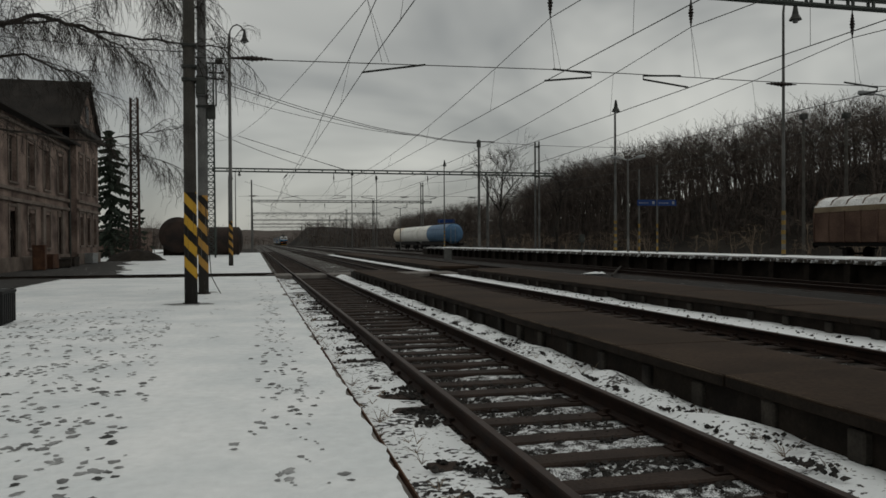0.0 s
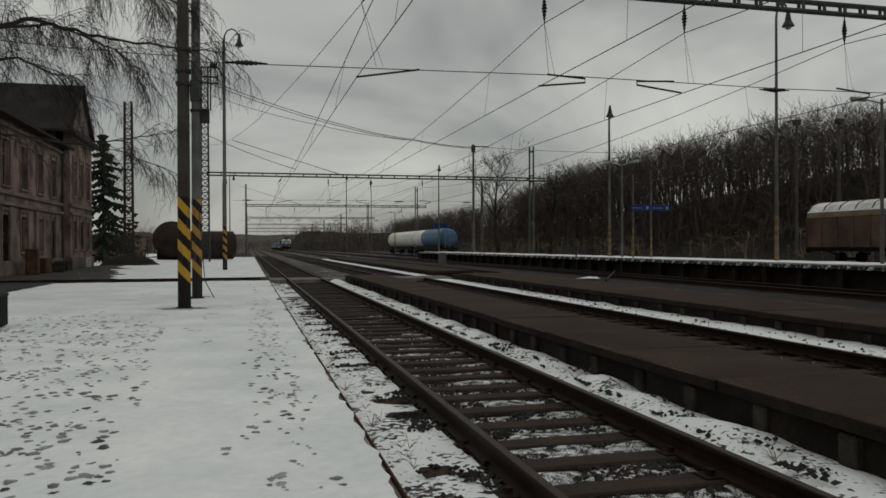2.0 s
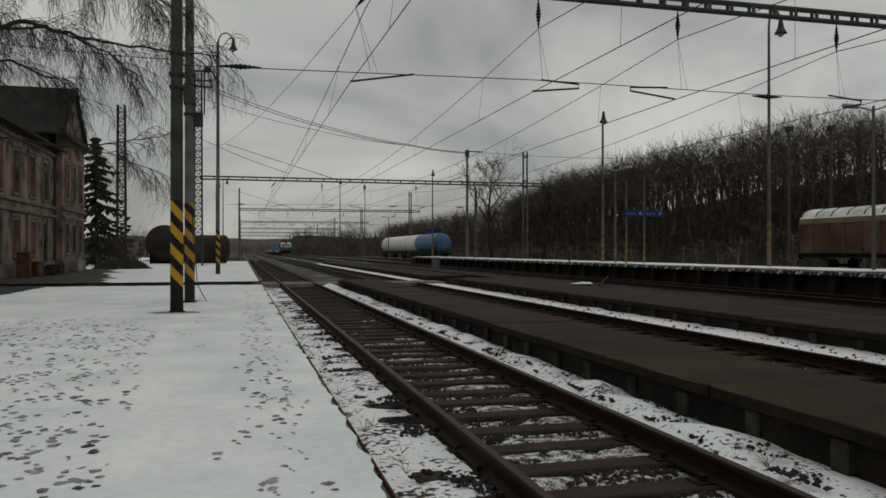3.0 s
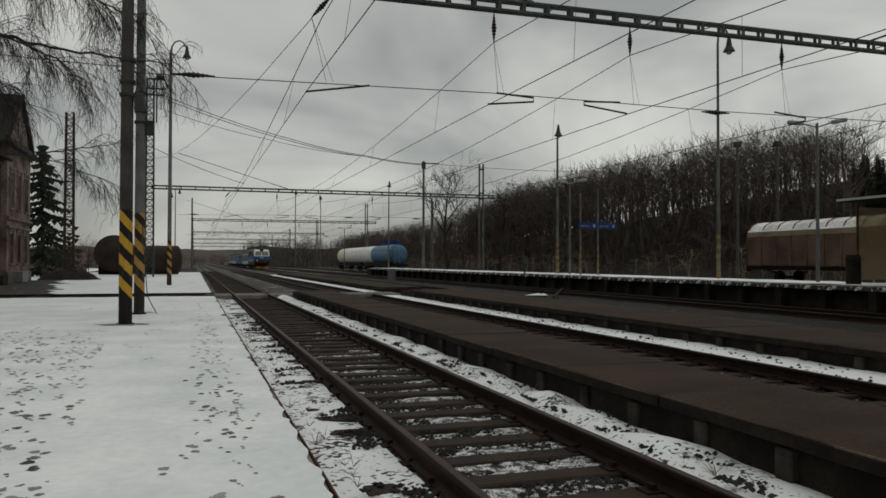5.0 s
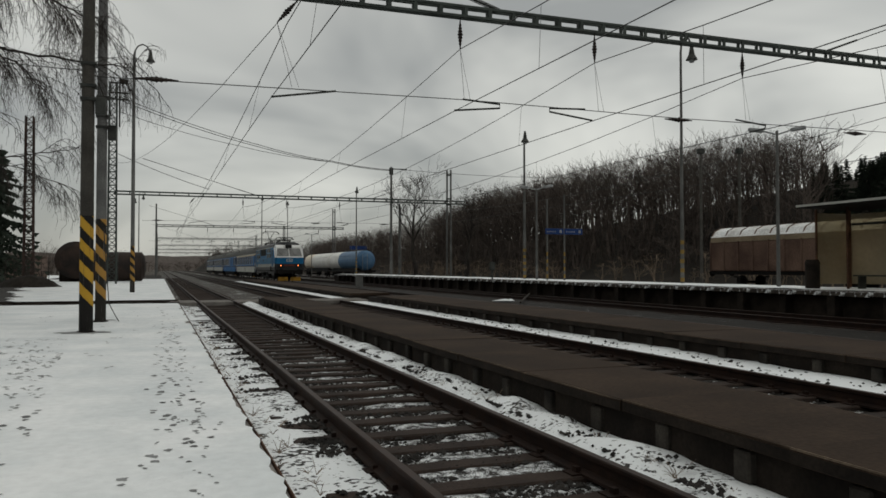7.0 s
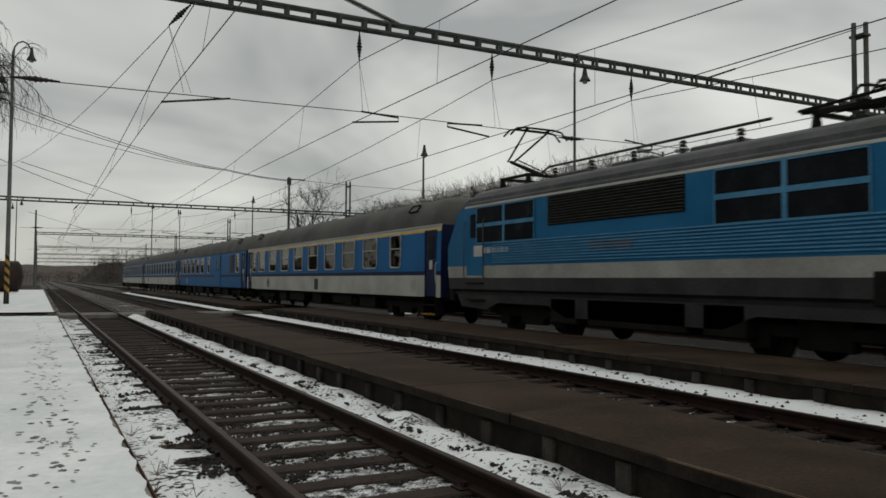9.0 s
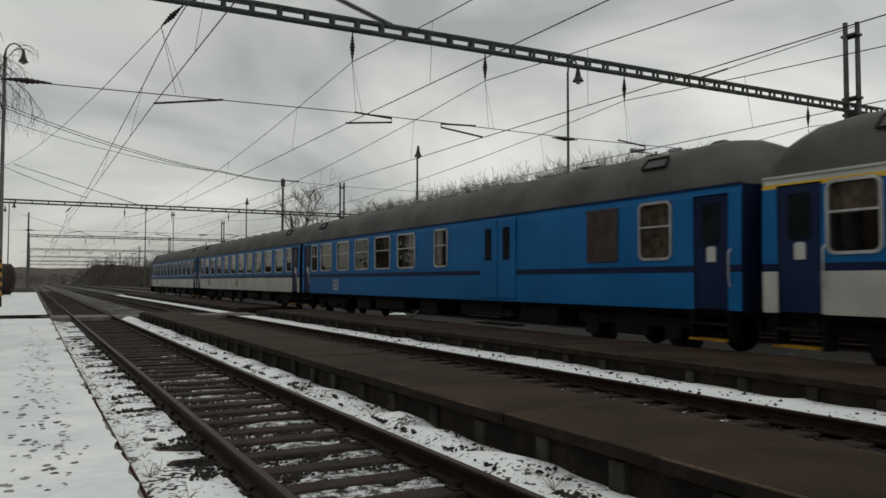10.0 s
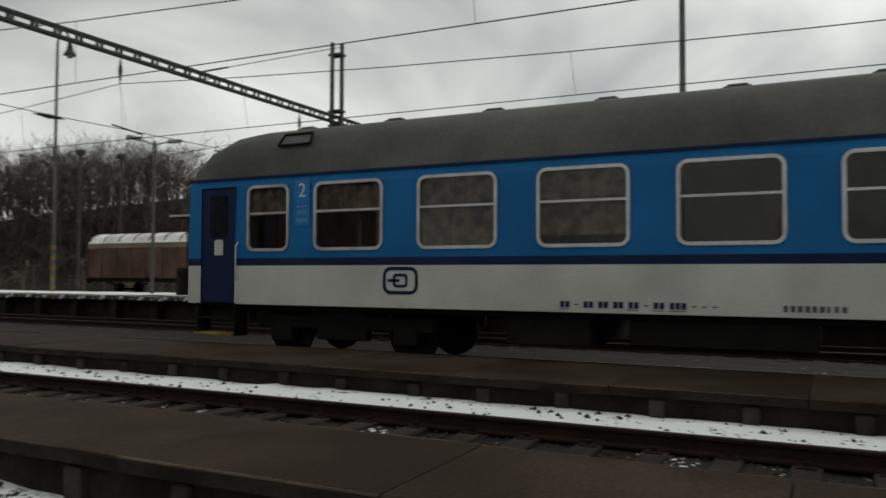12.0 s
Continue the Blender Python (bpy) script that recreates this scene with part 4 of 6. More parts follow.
def locomotive():
    th = thing("electric_locomotive", "blue and white electric locomotive with lit headlamps", "locomotive")
    L = 16.5
    # side outline (y, z): sloping cab fronts at both ends
    half = [(0.12, 1.05), (0.05, 1.55), (0.0, 1.86), (0.0, 2.5), (0.72, 3.58), (1.1, 3.78)]
    outline = half + [(L - y, z) for y, z in reversed(half)]
    b = Build()
    b.prism(outline, -1.45, 1.45, axis="x")
    bm = bmesh.new()
    me = b.mesh("body", [LOCOBLUE, LOCOWHITE, LOCOGREY, LOCOROOF, LOCOFACE])
    bm.from_mesh(me)
    edges = [e for e in bm.edges if abs(e.verts[0].co.x) > 1.4 and abs(e.verts[1].co.x) > 1.4 and e.verts[0].co.x * e.verts[1].co.x > 0]
    bmesh.ops.bevel(bm, geom=edges, offset=0.16, segments=3, affect="EDGES", clamp_overlap=True)
    for z in (1.53, 1.86, 2.49, 3.5):
        bmesh.ops.bisect_plane(bm, geom=bm.verts[:] + bm.edges[:] + bm.faces[:], plane_co=(0, 0, z), plane_no=(0, 0, 1))
    for f in bm.faces:
        c, nn = f.calc_center_median(), f.normal
        end = min(c.y, L - c.y)
        f.material_index = 2 if c.z < 1.53 or (c.z < 1.82 and abs(nn.y) > 0.6) else 1 if c.z < 1.86 else 3 if (c.z > 3.55 and end > 1.0) or nn.z > 0.95 and end > 1.0 else 4 if (c.z > 2.49 and end < 1.0 and (abs(nn.y) > 0.25)) else 0
    bm.to_mesh(me)
    bm.free()
    part("body", me, None, th)
    roof = Build().prism([(-1.34, 3.62), (-1.1, 3.95), (-0.6, 4.1), (0.6, 4.1), (1.1, 3.95), (1.34, 3.62)], 1.15, L - 1.15)
    ro = part("roof", roof, LOCOROOF, th, bevel=0.04)
    part("gutter", Build().box(-1.462, -1.4, 1.2, L - 1.2, 3.5, 3.56), PALE, th, bevel=0.008)
    for k in range(9):                                # pressed ribs along the sides, in a lighter blue than the body
        z = 1.93 + k * 0.066
        part("rib", Build().box(-1.482, -1.449, 2.75, L - 2.75, z, z + 0.03), RIBBLUE, th)
    # side windows and grille
    for y0, y1 in ((3.05, 6.0), (11.8, 14.6)):
        z0, z1 = 2.5, 3.46
        wo = part("engine_room_window", Build().box(-1.47, -1.44, y0, y1, z0, z1), DARKPANE, th, "dark four-part window")
        fr = Build().box(-1.482, -1.47, (y0 + y1) / 2 - 0.05, (y0 + y1) / 2 + 0.05, z0, z1).box(-1.482, -1.47, y0, y1, (z0 + z1) / 2 - 0.05, (z0 + z1) / 2 + 0.05)
        fr.box(-1.482, -1.47, y0 - 0.03, y0, z0, z1).box(-1.482, -1.47, y1, y1 + 0.03, z0, z1).box(-1.482, -1.47, y0, y1, z0 - 0.03, z0).box(-1.482, -1.47, y0, y1, z1, z1 + 0.03)
        part("glazing_frame", fr, RIBBLUE, wo)
    gr = part("air_grille", Build().box(-1.462, -1.44, 6.75, 11.2, 2.78, 3.5), UNDER, th, "black louvred air grille")
    for k in range(11):
        part("louvre", Build().prism([(-1.462, 0), (-1.5, 0.015), (-1.5, 0.03), (-1.462, 0.035)], 6.75, 11.2), STEEL, gr, at=pose(0, 0, 2.8 + k * 0.064))
    for ya, yb in ((1.32, 2.25), (L - 2.25, L - 1.32)):
        d = part("cab_door", Build().box(-1.464, -1.44, ya, yb, 1.6, 3.4), LOCOBLUE, th, bevel=0.006)
        part("door_window", Build().prism([(u + (ya + yb) / 2, z + 2.98) for u, z in rounded(0.5, 0.66, 0.06)], -1.475, -1.464, axis="x"), DARKPANE, d)
        for y in (ya - 0.07, yb + 0.07):
            part("handrail", Build().tube([(-1.46, y, 1.5), (-1.52, y, 1.56), (-1.52, y, 3.1), (-1.46, y, 3.16)], 0.015, 6), LOCOROOF, d)
        part("cab_step", Build().box(-1.5, -1.3, ya, yb, 1.36, 1.4).box(-1.5, -1.3, ya, yb, 0.9, 0.94), UNDER, d)
    # cab faces
    for s, y0 in ((1, 0.0), (-1, L)):
        fy = lambda d: y0 + s * d
        for x0, x1 in ((-1.27, -0.045), (0.045, 1.27)):
            v = []
            for off in (0.018, -0.02):
                v += [(x0, fy(0.067 - off), 2.6 + off), (x1, fy(0.067 - off), 2.6 + off), (x1 * 0.9, fy(0.6 - off), 3.4 + off), (x0 * 0.9, fy(0.6 - off), 3.4 + off)]
            ws = Build().add(v, [(0, 1, 2, 3), (4, 7, 6, 5), (0, 4, 5, 1), (1, 5, 6, 2), (2, 6, 7, 3), (3, 7, 4, 0)])
            # the pale grey base colour stands in for sky mirrored in the glass
            wsp = part("windscreen", ws, material("sky_grey_windscreen", (0.1, 0.1, 0.098), (0.16, 0.16, 0.155), 2, 20, 0.08, bump=0, spec=0.5) if x0 < -1 and s == 1 else bpy.data.materials["sky_grey_windscreen"], th, "windscreen with grey sky reflection in its colour")
            part("wiper", Build().tube([(x0 * 0.5 + x1 * 0.5, fy(0.04), 2.66), (x0 * 0.8 + x1 * 0.2, fy(0.3), 3.05)], 0.014, 5), RUBBER, wsp)
        part("top_headlamp", Build().box(-0.3, 0.3, min(fy(0.48), fy(0.95)), max(fy(0.48), fy(0.95)), 3.46, 3.78), RUBBER, th, "black roof headlamp box", bevel=0.05)
        for x in (-0.87, 0.87):
            la = part("headlamp", Build().box(x - 0.19, x + 0.19, min(fy(-0.03), fy(0.1)), max(fy(-0.03), fy(0.1)), 1.58, 1.78), RUBBER, th, bevel=0.02)
            part("lamp_glass", Build().tube([(x, fy(-0.034), 1.68), (x, fy(-0.045), 1.68)], 0.055, 14), LAMPGLOW if s == 1 else DARKPANE, la, "lit warm lamp")
        part("number_panel", Build().box(-0.52, 0.52, min(fy(-0.005), fy(0.06)), max(fy(-0.005), fy(0.06)), 1.6, 1.78), SEATRED, th)
        em = Build()
        for a, c, e, g in ((-0.26, 0.26, 2.3, 2.36), (-0.26, 0.26, 2.06, 2.12), (-0.3, -0.22, 2.08, 2.34), (0.22, 0.3, 2.08, 2.34), (-0.1, 0.12, 2.18, 2.24)):
            em.box(a, c, min(fy(-0.006), fy(0)), max(fy(-0.006), fy(0)), e, g)
        part("emblem", em, PALE, th, "white emblem")
        beam = part("buffer_beam", Build().box(-1.35, 1.35, min(fy(0.05), fy(0.35)), max(fy(0.05), fy(0.35)), 0.85, 1.25), UNDER, th, bevel=0.03)
        for x in (-0.875, 0.875):
            part("buffer", Build().tube([(x, fy(0.05), 1.05), (x, fy(-0.25), 1.05), (x, fy(-0.25), 1.05), (x, fy(-0.34), 1.05)], [0.14, 0.14, 0.28, 0.28], 16), UNDER, beam)
            s == 1 and part("plough", Build().box(x * 0.72 - 0.5, x * 0.72 + 0.5, min(fy(0.1), fy(0.16)), max(fy(0.1), fy(0.16)), 0.14, 0.52), PLOUGH, th, "dirty orange rail guard plate", bevel=0.01)
        part("hose", Build().tube([(0.3, fy(0.05), 0.95), (0.32, fy(-0.12), 0.75), (0.3, fy(-0.05), 0.5)], 0.03, 6), RUBBER, beam)
    lettering(th, 14.2, 2.2, -1.472, PALE, 9, 0.16, seed=8)
    part("emblem_plate", Build().box(-1.476, -1.47, 14.3, 14.75, 2.12, 2.42), PALE, th)
    part("number_plate", Build().box(-1.476, -1.47, 8.2, 9.6, 2.16, 2.36), RUST, th)
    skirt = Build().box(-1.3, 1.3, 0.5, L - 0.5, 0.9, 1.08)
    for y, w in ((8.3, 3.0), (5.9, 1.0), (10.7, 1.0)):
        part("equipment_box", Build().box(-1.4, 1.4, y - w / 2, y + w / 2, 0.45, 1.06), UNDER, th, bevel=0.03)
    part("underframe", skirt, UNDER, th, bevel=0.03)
    for sx in (-1.4, 1.36):
        part("side_skirt", Build().prism([(0.7, 1.06), (0.9, 0.72), (2.3, 0.66), (2.9, 0.86), (5.2, 0.86), (5.9, 0.6), (L - 5.9, 0.6), (L - 5.2, 0.86), (L - 2.9, 0.86), (L - 2.3, 0.66), (L - 0.9, 0.72), (L - 0.7, 1.06)], sx, sx + 0.04, axis="x"), LOCOGREY, th, "dark side skirt")
    part("sand_box", Build().box(-1.52, -1.3, 2.6, 3.0, 1.1, 1.62), UNDER, th, bevel=0.02)
    bogie(th, 4.1)
    bogie(th, L - 4.1)
    # roof gear
    for k in range(5):
        y = 6.3 + k * 1.5
        i = Build()
        for j in range(4):
            i.tube([(-0.45, y, 4.1 + j * 0.08), (-0.45, y, 4.15 + j * 0.08)], [0.09, 0.05], 10)
        part("roof_insulator", i, CERAMIC, ro)
    part("busbar", Build().tube([(-0.45, 5.6, 4.45), (-0.45, 12.6, 4.45), (-0.45, 13.0, 4.3)], 0.03, 6), WIRE, ro)
    for k, y in enumerate((6.5, 9.0, 11.3)):
        part("roof_box", Build().box(-0.2, 0.7, y, y + 1.4, 4.1, 4.28), LOCOROOF, ro, bevel=0.04)

    def panto(y, raised, s):
        p = Build().box(-0.62, 0.62, y - 0.05, y + 0.05, 4.3, 4.37).box(-0.62, 0.62, y + s * 1.3 - 0.05, y + s * 1.3 + 0.05, 4.3, 4.37)
        p.box(-0.62, -0.55, min(y, y + s * 1.3), max(y, y + s * 1.3), 4.3, 4.37).box(0.55, 0.62, min(y, y + s * 1.3), max(y, y + s * 1.3), 4.3, 4.37)
        for x in (-0.55, 0.55):
            for yy in (y, y + s * 1.3):
                p.tube([(x, yy, 4.05), (x, yy, 4.32)], [0.1, 0.06], 8)
        base = part("pantograph", p, UNDER, ro, "raised single-arm pantograph" if raised else "folded pantograph")
        a = Build()
        if raised:
            knee, head = (0, y + s * 1.75, 4.95), (0, y + s * 0.45, 5.66)
        else:
            knee, head = (0, y + s * 2.0, 4.55), (0, y + s * 0.2, 4.62)
        a.tube([(0, y + s * 0.2, 4.38), knee], [0.07, 0.05], 8)
        for x in (-0.35, 0.35):
            a.tube([(x * 0.3, knee[1], knee[2]), (x, head[1], head[2] - 0.06)], 0.03, 6)
        a.tube([(0.12, y + s * 0.05, 4.4), (0.12, knee[1] - s * 0.1, knee[2] + 0.08)], 0.02, 5)
        for d in (-0.17, 0.17):
            a.tube([(-0.95, head[1] + d, head[2] - 0.22), (-0.75, head[1] + d, head[2] - 0.02), (-0.5, head[1] + d, head[2] + 0.02), (0.5, head[1] + d, head[2] + 0.02), (0.75, head[1] + d, head[2] - 0.02), (0.95, head[1] + d, head[2] - 0.22)], 0.028, 6)
        for x in (-0.35, 0.35):
            a.tube([(x, head[1] - 0.17, head[2]), (x, head[1] + 0.17, head[2])], 0.022, 6)
        part("collector_arm", a, UNDER, base)

    panto(L - 3.1, True, 1)
    panto(3.3, False, 1)
    return th


LOCO = locomotive()
COACHES = make_train()


def motions():
    """The whole train runs down the main line at one steady speed."""
    times = [0.0, 0.1] + [0.5 * k for k in range(1, 24)] + [11.9, 12.0]
    walk(LOCO, [(t, pose(T3, FRONT(t), 0)) for t in times])
    for k, car in enumerate(COACHES):
        walk(car, [(t, pose(T3, FRONT(t) + 16.7 + k * COACH, 0)) for t in times])


# ---- overhead line: gantries, wires, poles and lamps ----
def lattice_beam(x0, x1, y, z, detail=True):
    """A flat steel truss girder across the tracks."""
    b = Build()
    for dy in (-0.1, 0.1):
        if not detail:
            b.box(x0, x1, y + dy - 0.05, y + dy + 0.05, z - 0.2, z - 0.08).box(x0, x1, y + dy - 0.05, y + dy + 0.05, z + 0.08, z + 0.2)
        b.box(x0, x1, y + dy - 0.03, y + dy + 0.03, z - 0.17, z - 0.1).box(x0, x1, y + dy - 0.03, y + dy + 0.03, z + 0.1, z + 0.17)
    x, k = x0, 0
    while x < x1:
        for dy in (-0.1, 0.1):
            b.box(x, x + 0.09, y + dy - 0.025, y + dy + 0.025, z - 0.11, z + 0.11)
        x += 0.72 if detail else 1.3
        k += 1
    return b


def spindle(b, top, bottom, r=0.075, sheds=7):
    p, q = Vector(top), Vector(bottom)
    pts, rad = [p], [0.015]
    for k in range(sheds):
        for f, rr in ((0.15, 0.72), (0.5, 1.0), (0.85, 0.72)):
            pts.append(p.lerp(q, 0.12 + 0.76 * (k + f) / sheds))
            rad.append(r * rr * (1 - 1.2 * abs((k + f) / sheds - 0.5)))
    pts.append(q)
    rad.append(0.015)
    return b.tube(pts, rad, 8)


CONTACT = {3.08: 2.69, 7.77: 7.6, 11.98: 11.88, 17.33: 17.6, 26.47: 26.2}
MESS = sorted(CONTACT)
GY = [-38.4, 19.6, 77.6, 135.6, 193.6, 251.6, 309.6, 367.6]


def gantry(y, first):
    th = thing("catenary_gantry", "dark steel lattice gantry across the tracks" if first else "distant steel gantry across the tracks", "gantry", group="catenary gantries")
    part("girder", lattice_beam(-1.5 if first else -3.8 if y < 100 else -0.4, 31.0, y, 8.42, first), GREEN_STEEL, th)
    for dx, dy in ((-0.16, 0.15), (0.16, -0.15)):
        part("tower_post", Build().tube([(29.2 + dx, y + dy, -0.4), (29.2 + dx, y + dy, 11.9)], [0.125, 0.095], 8), POLE_LIGHT, th)
    for z in (8.1, 8.75, 11.3):
        part("tower_clamp", Build().box(28.98, 29.42, y - 0.32, y + 0.32, z, z + 0.1), STEEL, th)
    if y > 100:
        part("leg", Build().tube([(-0.3, y, -0.1), (-0.3, y, 12)], [0.17, 0.12], 8), POLE_LIGHT, th)
    for s, xa, xt in ((1, 8.9, -1.4), (1, 20.8, 29.2)):
        for d in (-0.12, 0.12):
            part("stay", Build().tube([(xa, y + d, 8.6), (xt, y + d, 11.7)], 0.014, 5), STEEL, th)
        part("stay_eye", Build().tube([(xa, y, 8.6), (xa + (xt - xa) * 0.16, y, 8.6 + 3.1 * 0.16)], 0.035, 6), STEEL, th)
    for x in MESS:
        i = Build()
        lean = 0.25 if x < 4 else 0.0
        spindle(i, (x + lean, y, 8.2), (x - lean, y, 7.4 if x > 4 else 7.6), 0.085)
        i.tube([(x + lean, y, 8.3), (x + lean, y, 8.15)], 0.012, 4)
        part("insulator", i, CERAMIC, th)
        part("hanger", Build().tube([(x - lean, y, 7.4 if x > 4 else 7.6), (x + 0.12, y, 6.0)], 0.006, 4).tube([(x - lean, y, 7.4 if x > 4 else 7.6), (x + 0.3, y, 6.0)], 0.005, 4), WIRE, th)
    part("span_wire", Build().tube([(-1.4, y, 5.88), (0.0, y, 5.9), (7.9, y, 6.02), (15, y, 5.97), (29.1, y, 6.1)], 0.012, 5), WIRE, th)
    for x in (0.0, 14.9, 22.0):
        i = Build()
        spindle(i, (x - 0.5, y, 5.92), (x + 0.5, y, 5.93), 0.085)
        part("insulator", i, CERAMIC, th)
    for pts in ([(4.33, 5.98), (2.69, 5.71)], [(7.85, 6.03), (8.95, 5.97), (8.95, 5.86), (7.6, 5.71)], [(11.65, 6.02), (10.5, 5.97), (10.5, 5.87), (11.88, 5.71)], [(17.05, 6.07), (18.23, 5.96), (18.2, 5.86), (17.6, 5.72)], [(25.2, 6.1), (26.9, 6.0), (26.9, 5.88), (26.2, 5.72)]):
        part("registration_arm", Build().tube([(x, y, z) for x, z in pts], 0.026, 6), STEEL, th)
    return th


for k, y in enumerate(GY):
    gantry(y, y < 60)

for x in MESS:
    th = thing("overhead_line", "tarnished messenger and contact wire above a track", "overhead wire", group="overhead lines")
    mess, cont = Build(), Build()
    pts, ptc, drop = [], [], []
    for g in range(len(GY) - 1):
        y0, y1 = GY[g], GY[g + 1]
        sg = 1 if g % 2 else -1
        for k in range(12):
            f = k / 12
            z = 7.4 - 1.05 * 4 * f * (1 - f)
            zig = (0.3 * sg * (1 - 2 * f)) if g > 1 else (1.0 * (1 - f) if g == 0 else -0.3 * f)
            pts.append((x + (CONTACT[x] - x) * 0.6 * 4 * f * (1 - f), y0 + f * (y1 - y0), z + (0.2 if x < 4 else 0)))
            ptc.append((CONTACT[x] + zig, y0 + f * (y1 - y0), 5.69))
            if k % 2 == 1 and g < 3:
                drop.append((pts[-1], ptc[-1]))
    part("messenger_wire", mess.tube(pts, 0.013, 4), WIRE, th)
    part("contact_wire", cont.tube(ptc, 0.012, 4), WIRE, th)
    for a, c in drop:
        part("dropper", Build().tube([a, c], 0.006, 3), WIRE, th)


def cable(pts, r, label, n=8):
    """A slack cable through its fixing points."""
    out = []
    for a, c in zip(pts, pts[1:]):
        for k in range(n):
            f = k / n
            out.append(Vector(a).lerp(Vector(c), f) - Vector((0, 0, 0.02 * (Vector(c) - Vector(a)).length * 4 * f * (1 - f))))
    out.append(Vector(pts[-1]))
    return solo("feeder_cable", Build().tube(out, r, 4), WIRE, label, "cable", "feeder cables")


cable([(-3.6, 77, 17.3), (9.4, 77.6, 13.5), (16.6, 77.8, 12.3), (22.9, 78, 11.7)], 0.03, "slack feeder cable from the lattice mast")
cable([(-3.6, 77, 17.0), (9.4, 77.6, 13.3), (16.6, 77.8, 12.2), (22.9, 78, 11.6)], 0.03, "slack feeder cable from the lattice mast")
cable([(-3.6, 77, 15.9), (7.0, 77.6, 13.4), (16.6, 77.8, 12.2)], 0.022, "thin feeder cable from the lattice mast")
cable([(-3.6, 77, 12.0), (4.6, 77.6, 9.0)], 0.025, "stay cable from the lattice mast to the gantry")
cable([(2.85, 19.6, 7.6), (-3.7, 77.4, 11.2)], 0.012, "slack anchor wire from the gantry to the mast")
cable([(22.9, 78, 11.8), (60, 74, 12.4), (90, 60, 13)], 0.02, "thin cable towards the woods")
cable([(-1.45, 22.2, 6.6), (-14, 20, 7.2)], 0.012, "thin cable into the birch tree")
th = thing("stay_pole", "grey pole with a top arm between the tracks", "pole")
part("shaft", Build().tube([(22.9, 78, -0.3), (22.9, 78, 12)], [0.16, 0.11], 8), POLE_LIGHT, th)
part("arm", Build().box(22.8, 24.6, 77.95, 78.05, 11.75, 11.85).box(22.7, 23.1, 77.9, 78.1, 11.2, 11.9), STEEL, th)


def round_pole(name, x, y, h, r0, r1, mat, label, collar=True, bands=None):
    th = thing(name, label, "pole", pose(x, y, 0), group="concrete poles")
    part("shaft", Build().tube([(0, 0, -0.2), (0, 0, 2.7), (0, 0, h)], [r0, r0 * 0.97, r1], 16), mat, th)
    part("foot", Build().tube([(0, 0, -0.1), (0, 0, 0.02)], [r0 * 1.6, r0 * 1.3], 12), CONFACE, th, "muddy ring of bare ground")
    if collar:
        for z in (5.2, 5.5, 6.0):
            part("clamp", Build().box(-r0 * 1.1, r0 * 1.25, -r0 * 1.1, r0 * 1.1, z, z + 0.07), STEEL, th, bevel=0.01)
        part("junction_box", Build().box(r0, r0 + 0.22, -0.1, 0.1, 4.9, 5.3), STEEL, th, bevel=0.02)
    return th


round_pole("gantry_pole", -1.44, 19.1, 12.6, 0.148, 0.115, STRIPE_A, "tall dark concrete pole with yellow and black bands")
round_pole("gantry_pole", -1.38, 22.8, 12.6, 0.14, 0.105, STRIPE_FAR, "tall grey concrete pole with faded orange and black bands")
cable([(-1.3, 22.5, 2.5), (-1.15, 22.4, 0.5), (-0.9, 22.3, 0.02)], 0.012, "thin loose cable at the pole's foot")


def lattice_mast(x, y, h, w0, w1, mat, label):
    th = thing("lattice_mast", label, "mast", pose(x, y, 0), group="lattice masts")
    for sx in (-1, 1):
        for sy in (-1, 1):
            part("leg", Build().tube([(sx * w0 / 2, sy * w0 / 2, -0.1), (sx * w1 / 2, sy * w1 / 2, h)], 0.07, 4), mat, th)
    br = Build()
    z, k = 0.4, 0
    while z < h - 0.5:
        w = w0 + (w1 - w0) * z / h
        for a, c in (((-1, -1), (1, -1)), ((1, -1), (1, 1)), ((1, 1), (-1, 1)), ((-1, 1), (-1, -1))):
            if k % 2:
                a, c = c, a
            br.tube([(a[0] * w / 2, a[1] * w / 2, z), (c[0] * w / 2, c[1] * w / 2, z + 0.62)], 0.034, 4)
            br.tube([(a[0] * w / 2, a[1] * w / 2, z), (c[0] * w / 2, c[1] * w / 2, z)], 0.032, 4)
        z += 0.62
        k += 1
    tagged(part("bracing", br, mat, th), kind="stuff")
    return th


m1 = lattice_mast(-3.95, 77.5, 18.6, 0.75, 0.6, GREEN_STEEL, "tall steel lattice mast with cable brackets")
for z in (17.0, 17.6, 18.5):
    part("bracket", Build().box(-0.4, 1.3, -0.06, 0.06, z, z + 0.14), STEEL, m1)
part("ladder_frame", Build().box(0.5, 0.62, -0.3, 0.3, 14.5, 18.9).box(0.5, 1.2, -0.3, 0.3, 18.7, 18.9), STEEL, m1)
lattice_mast(-10.5, 75.5, 14.6, 0.75, 0.6, material("brown_steel", (0.022, 0.014, 0.012), (0.05, 0.03, 0.024), 2.0, 30.0, 0.8), "rust-red steel lattice mast beside the yard")


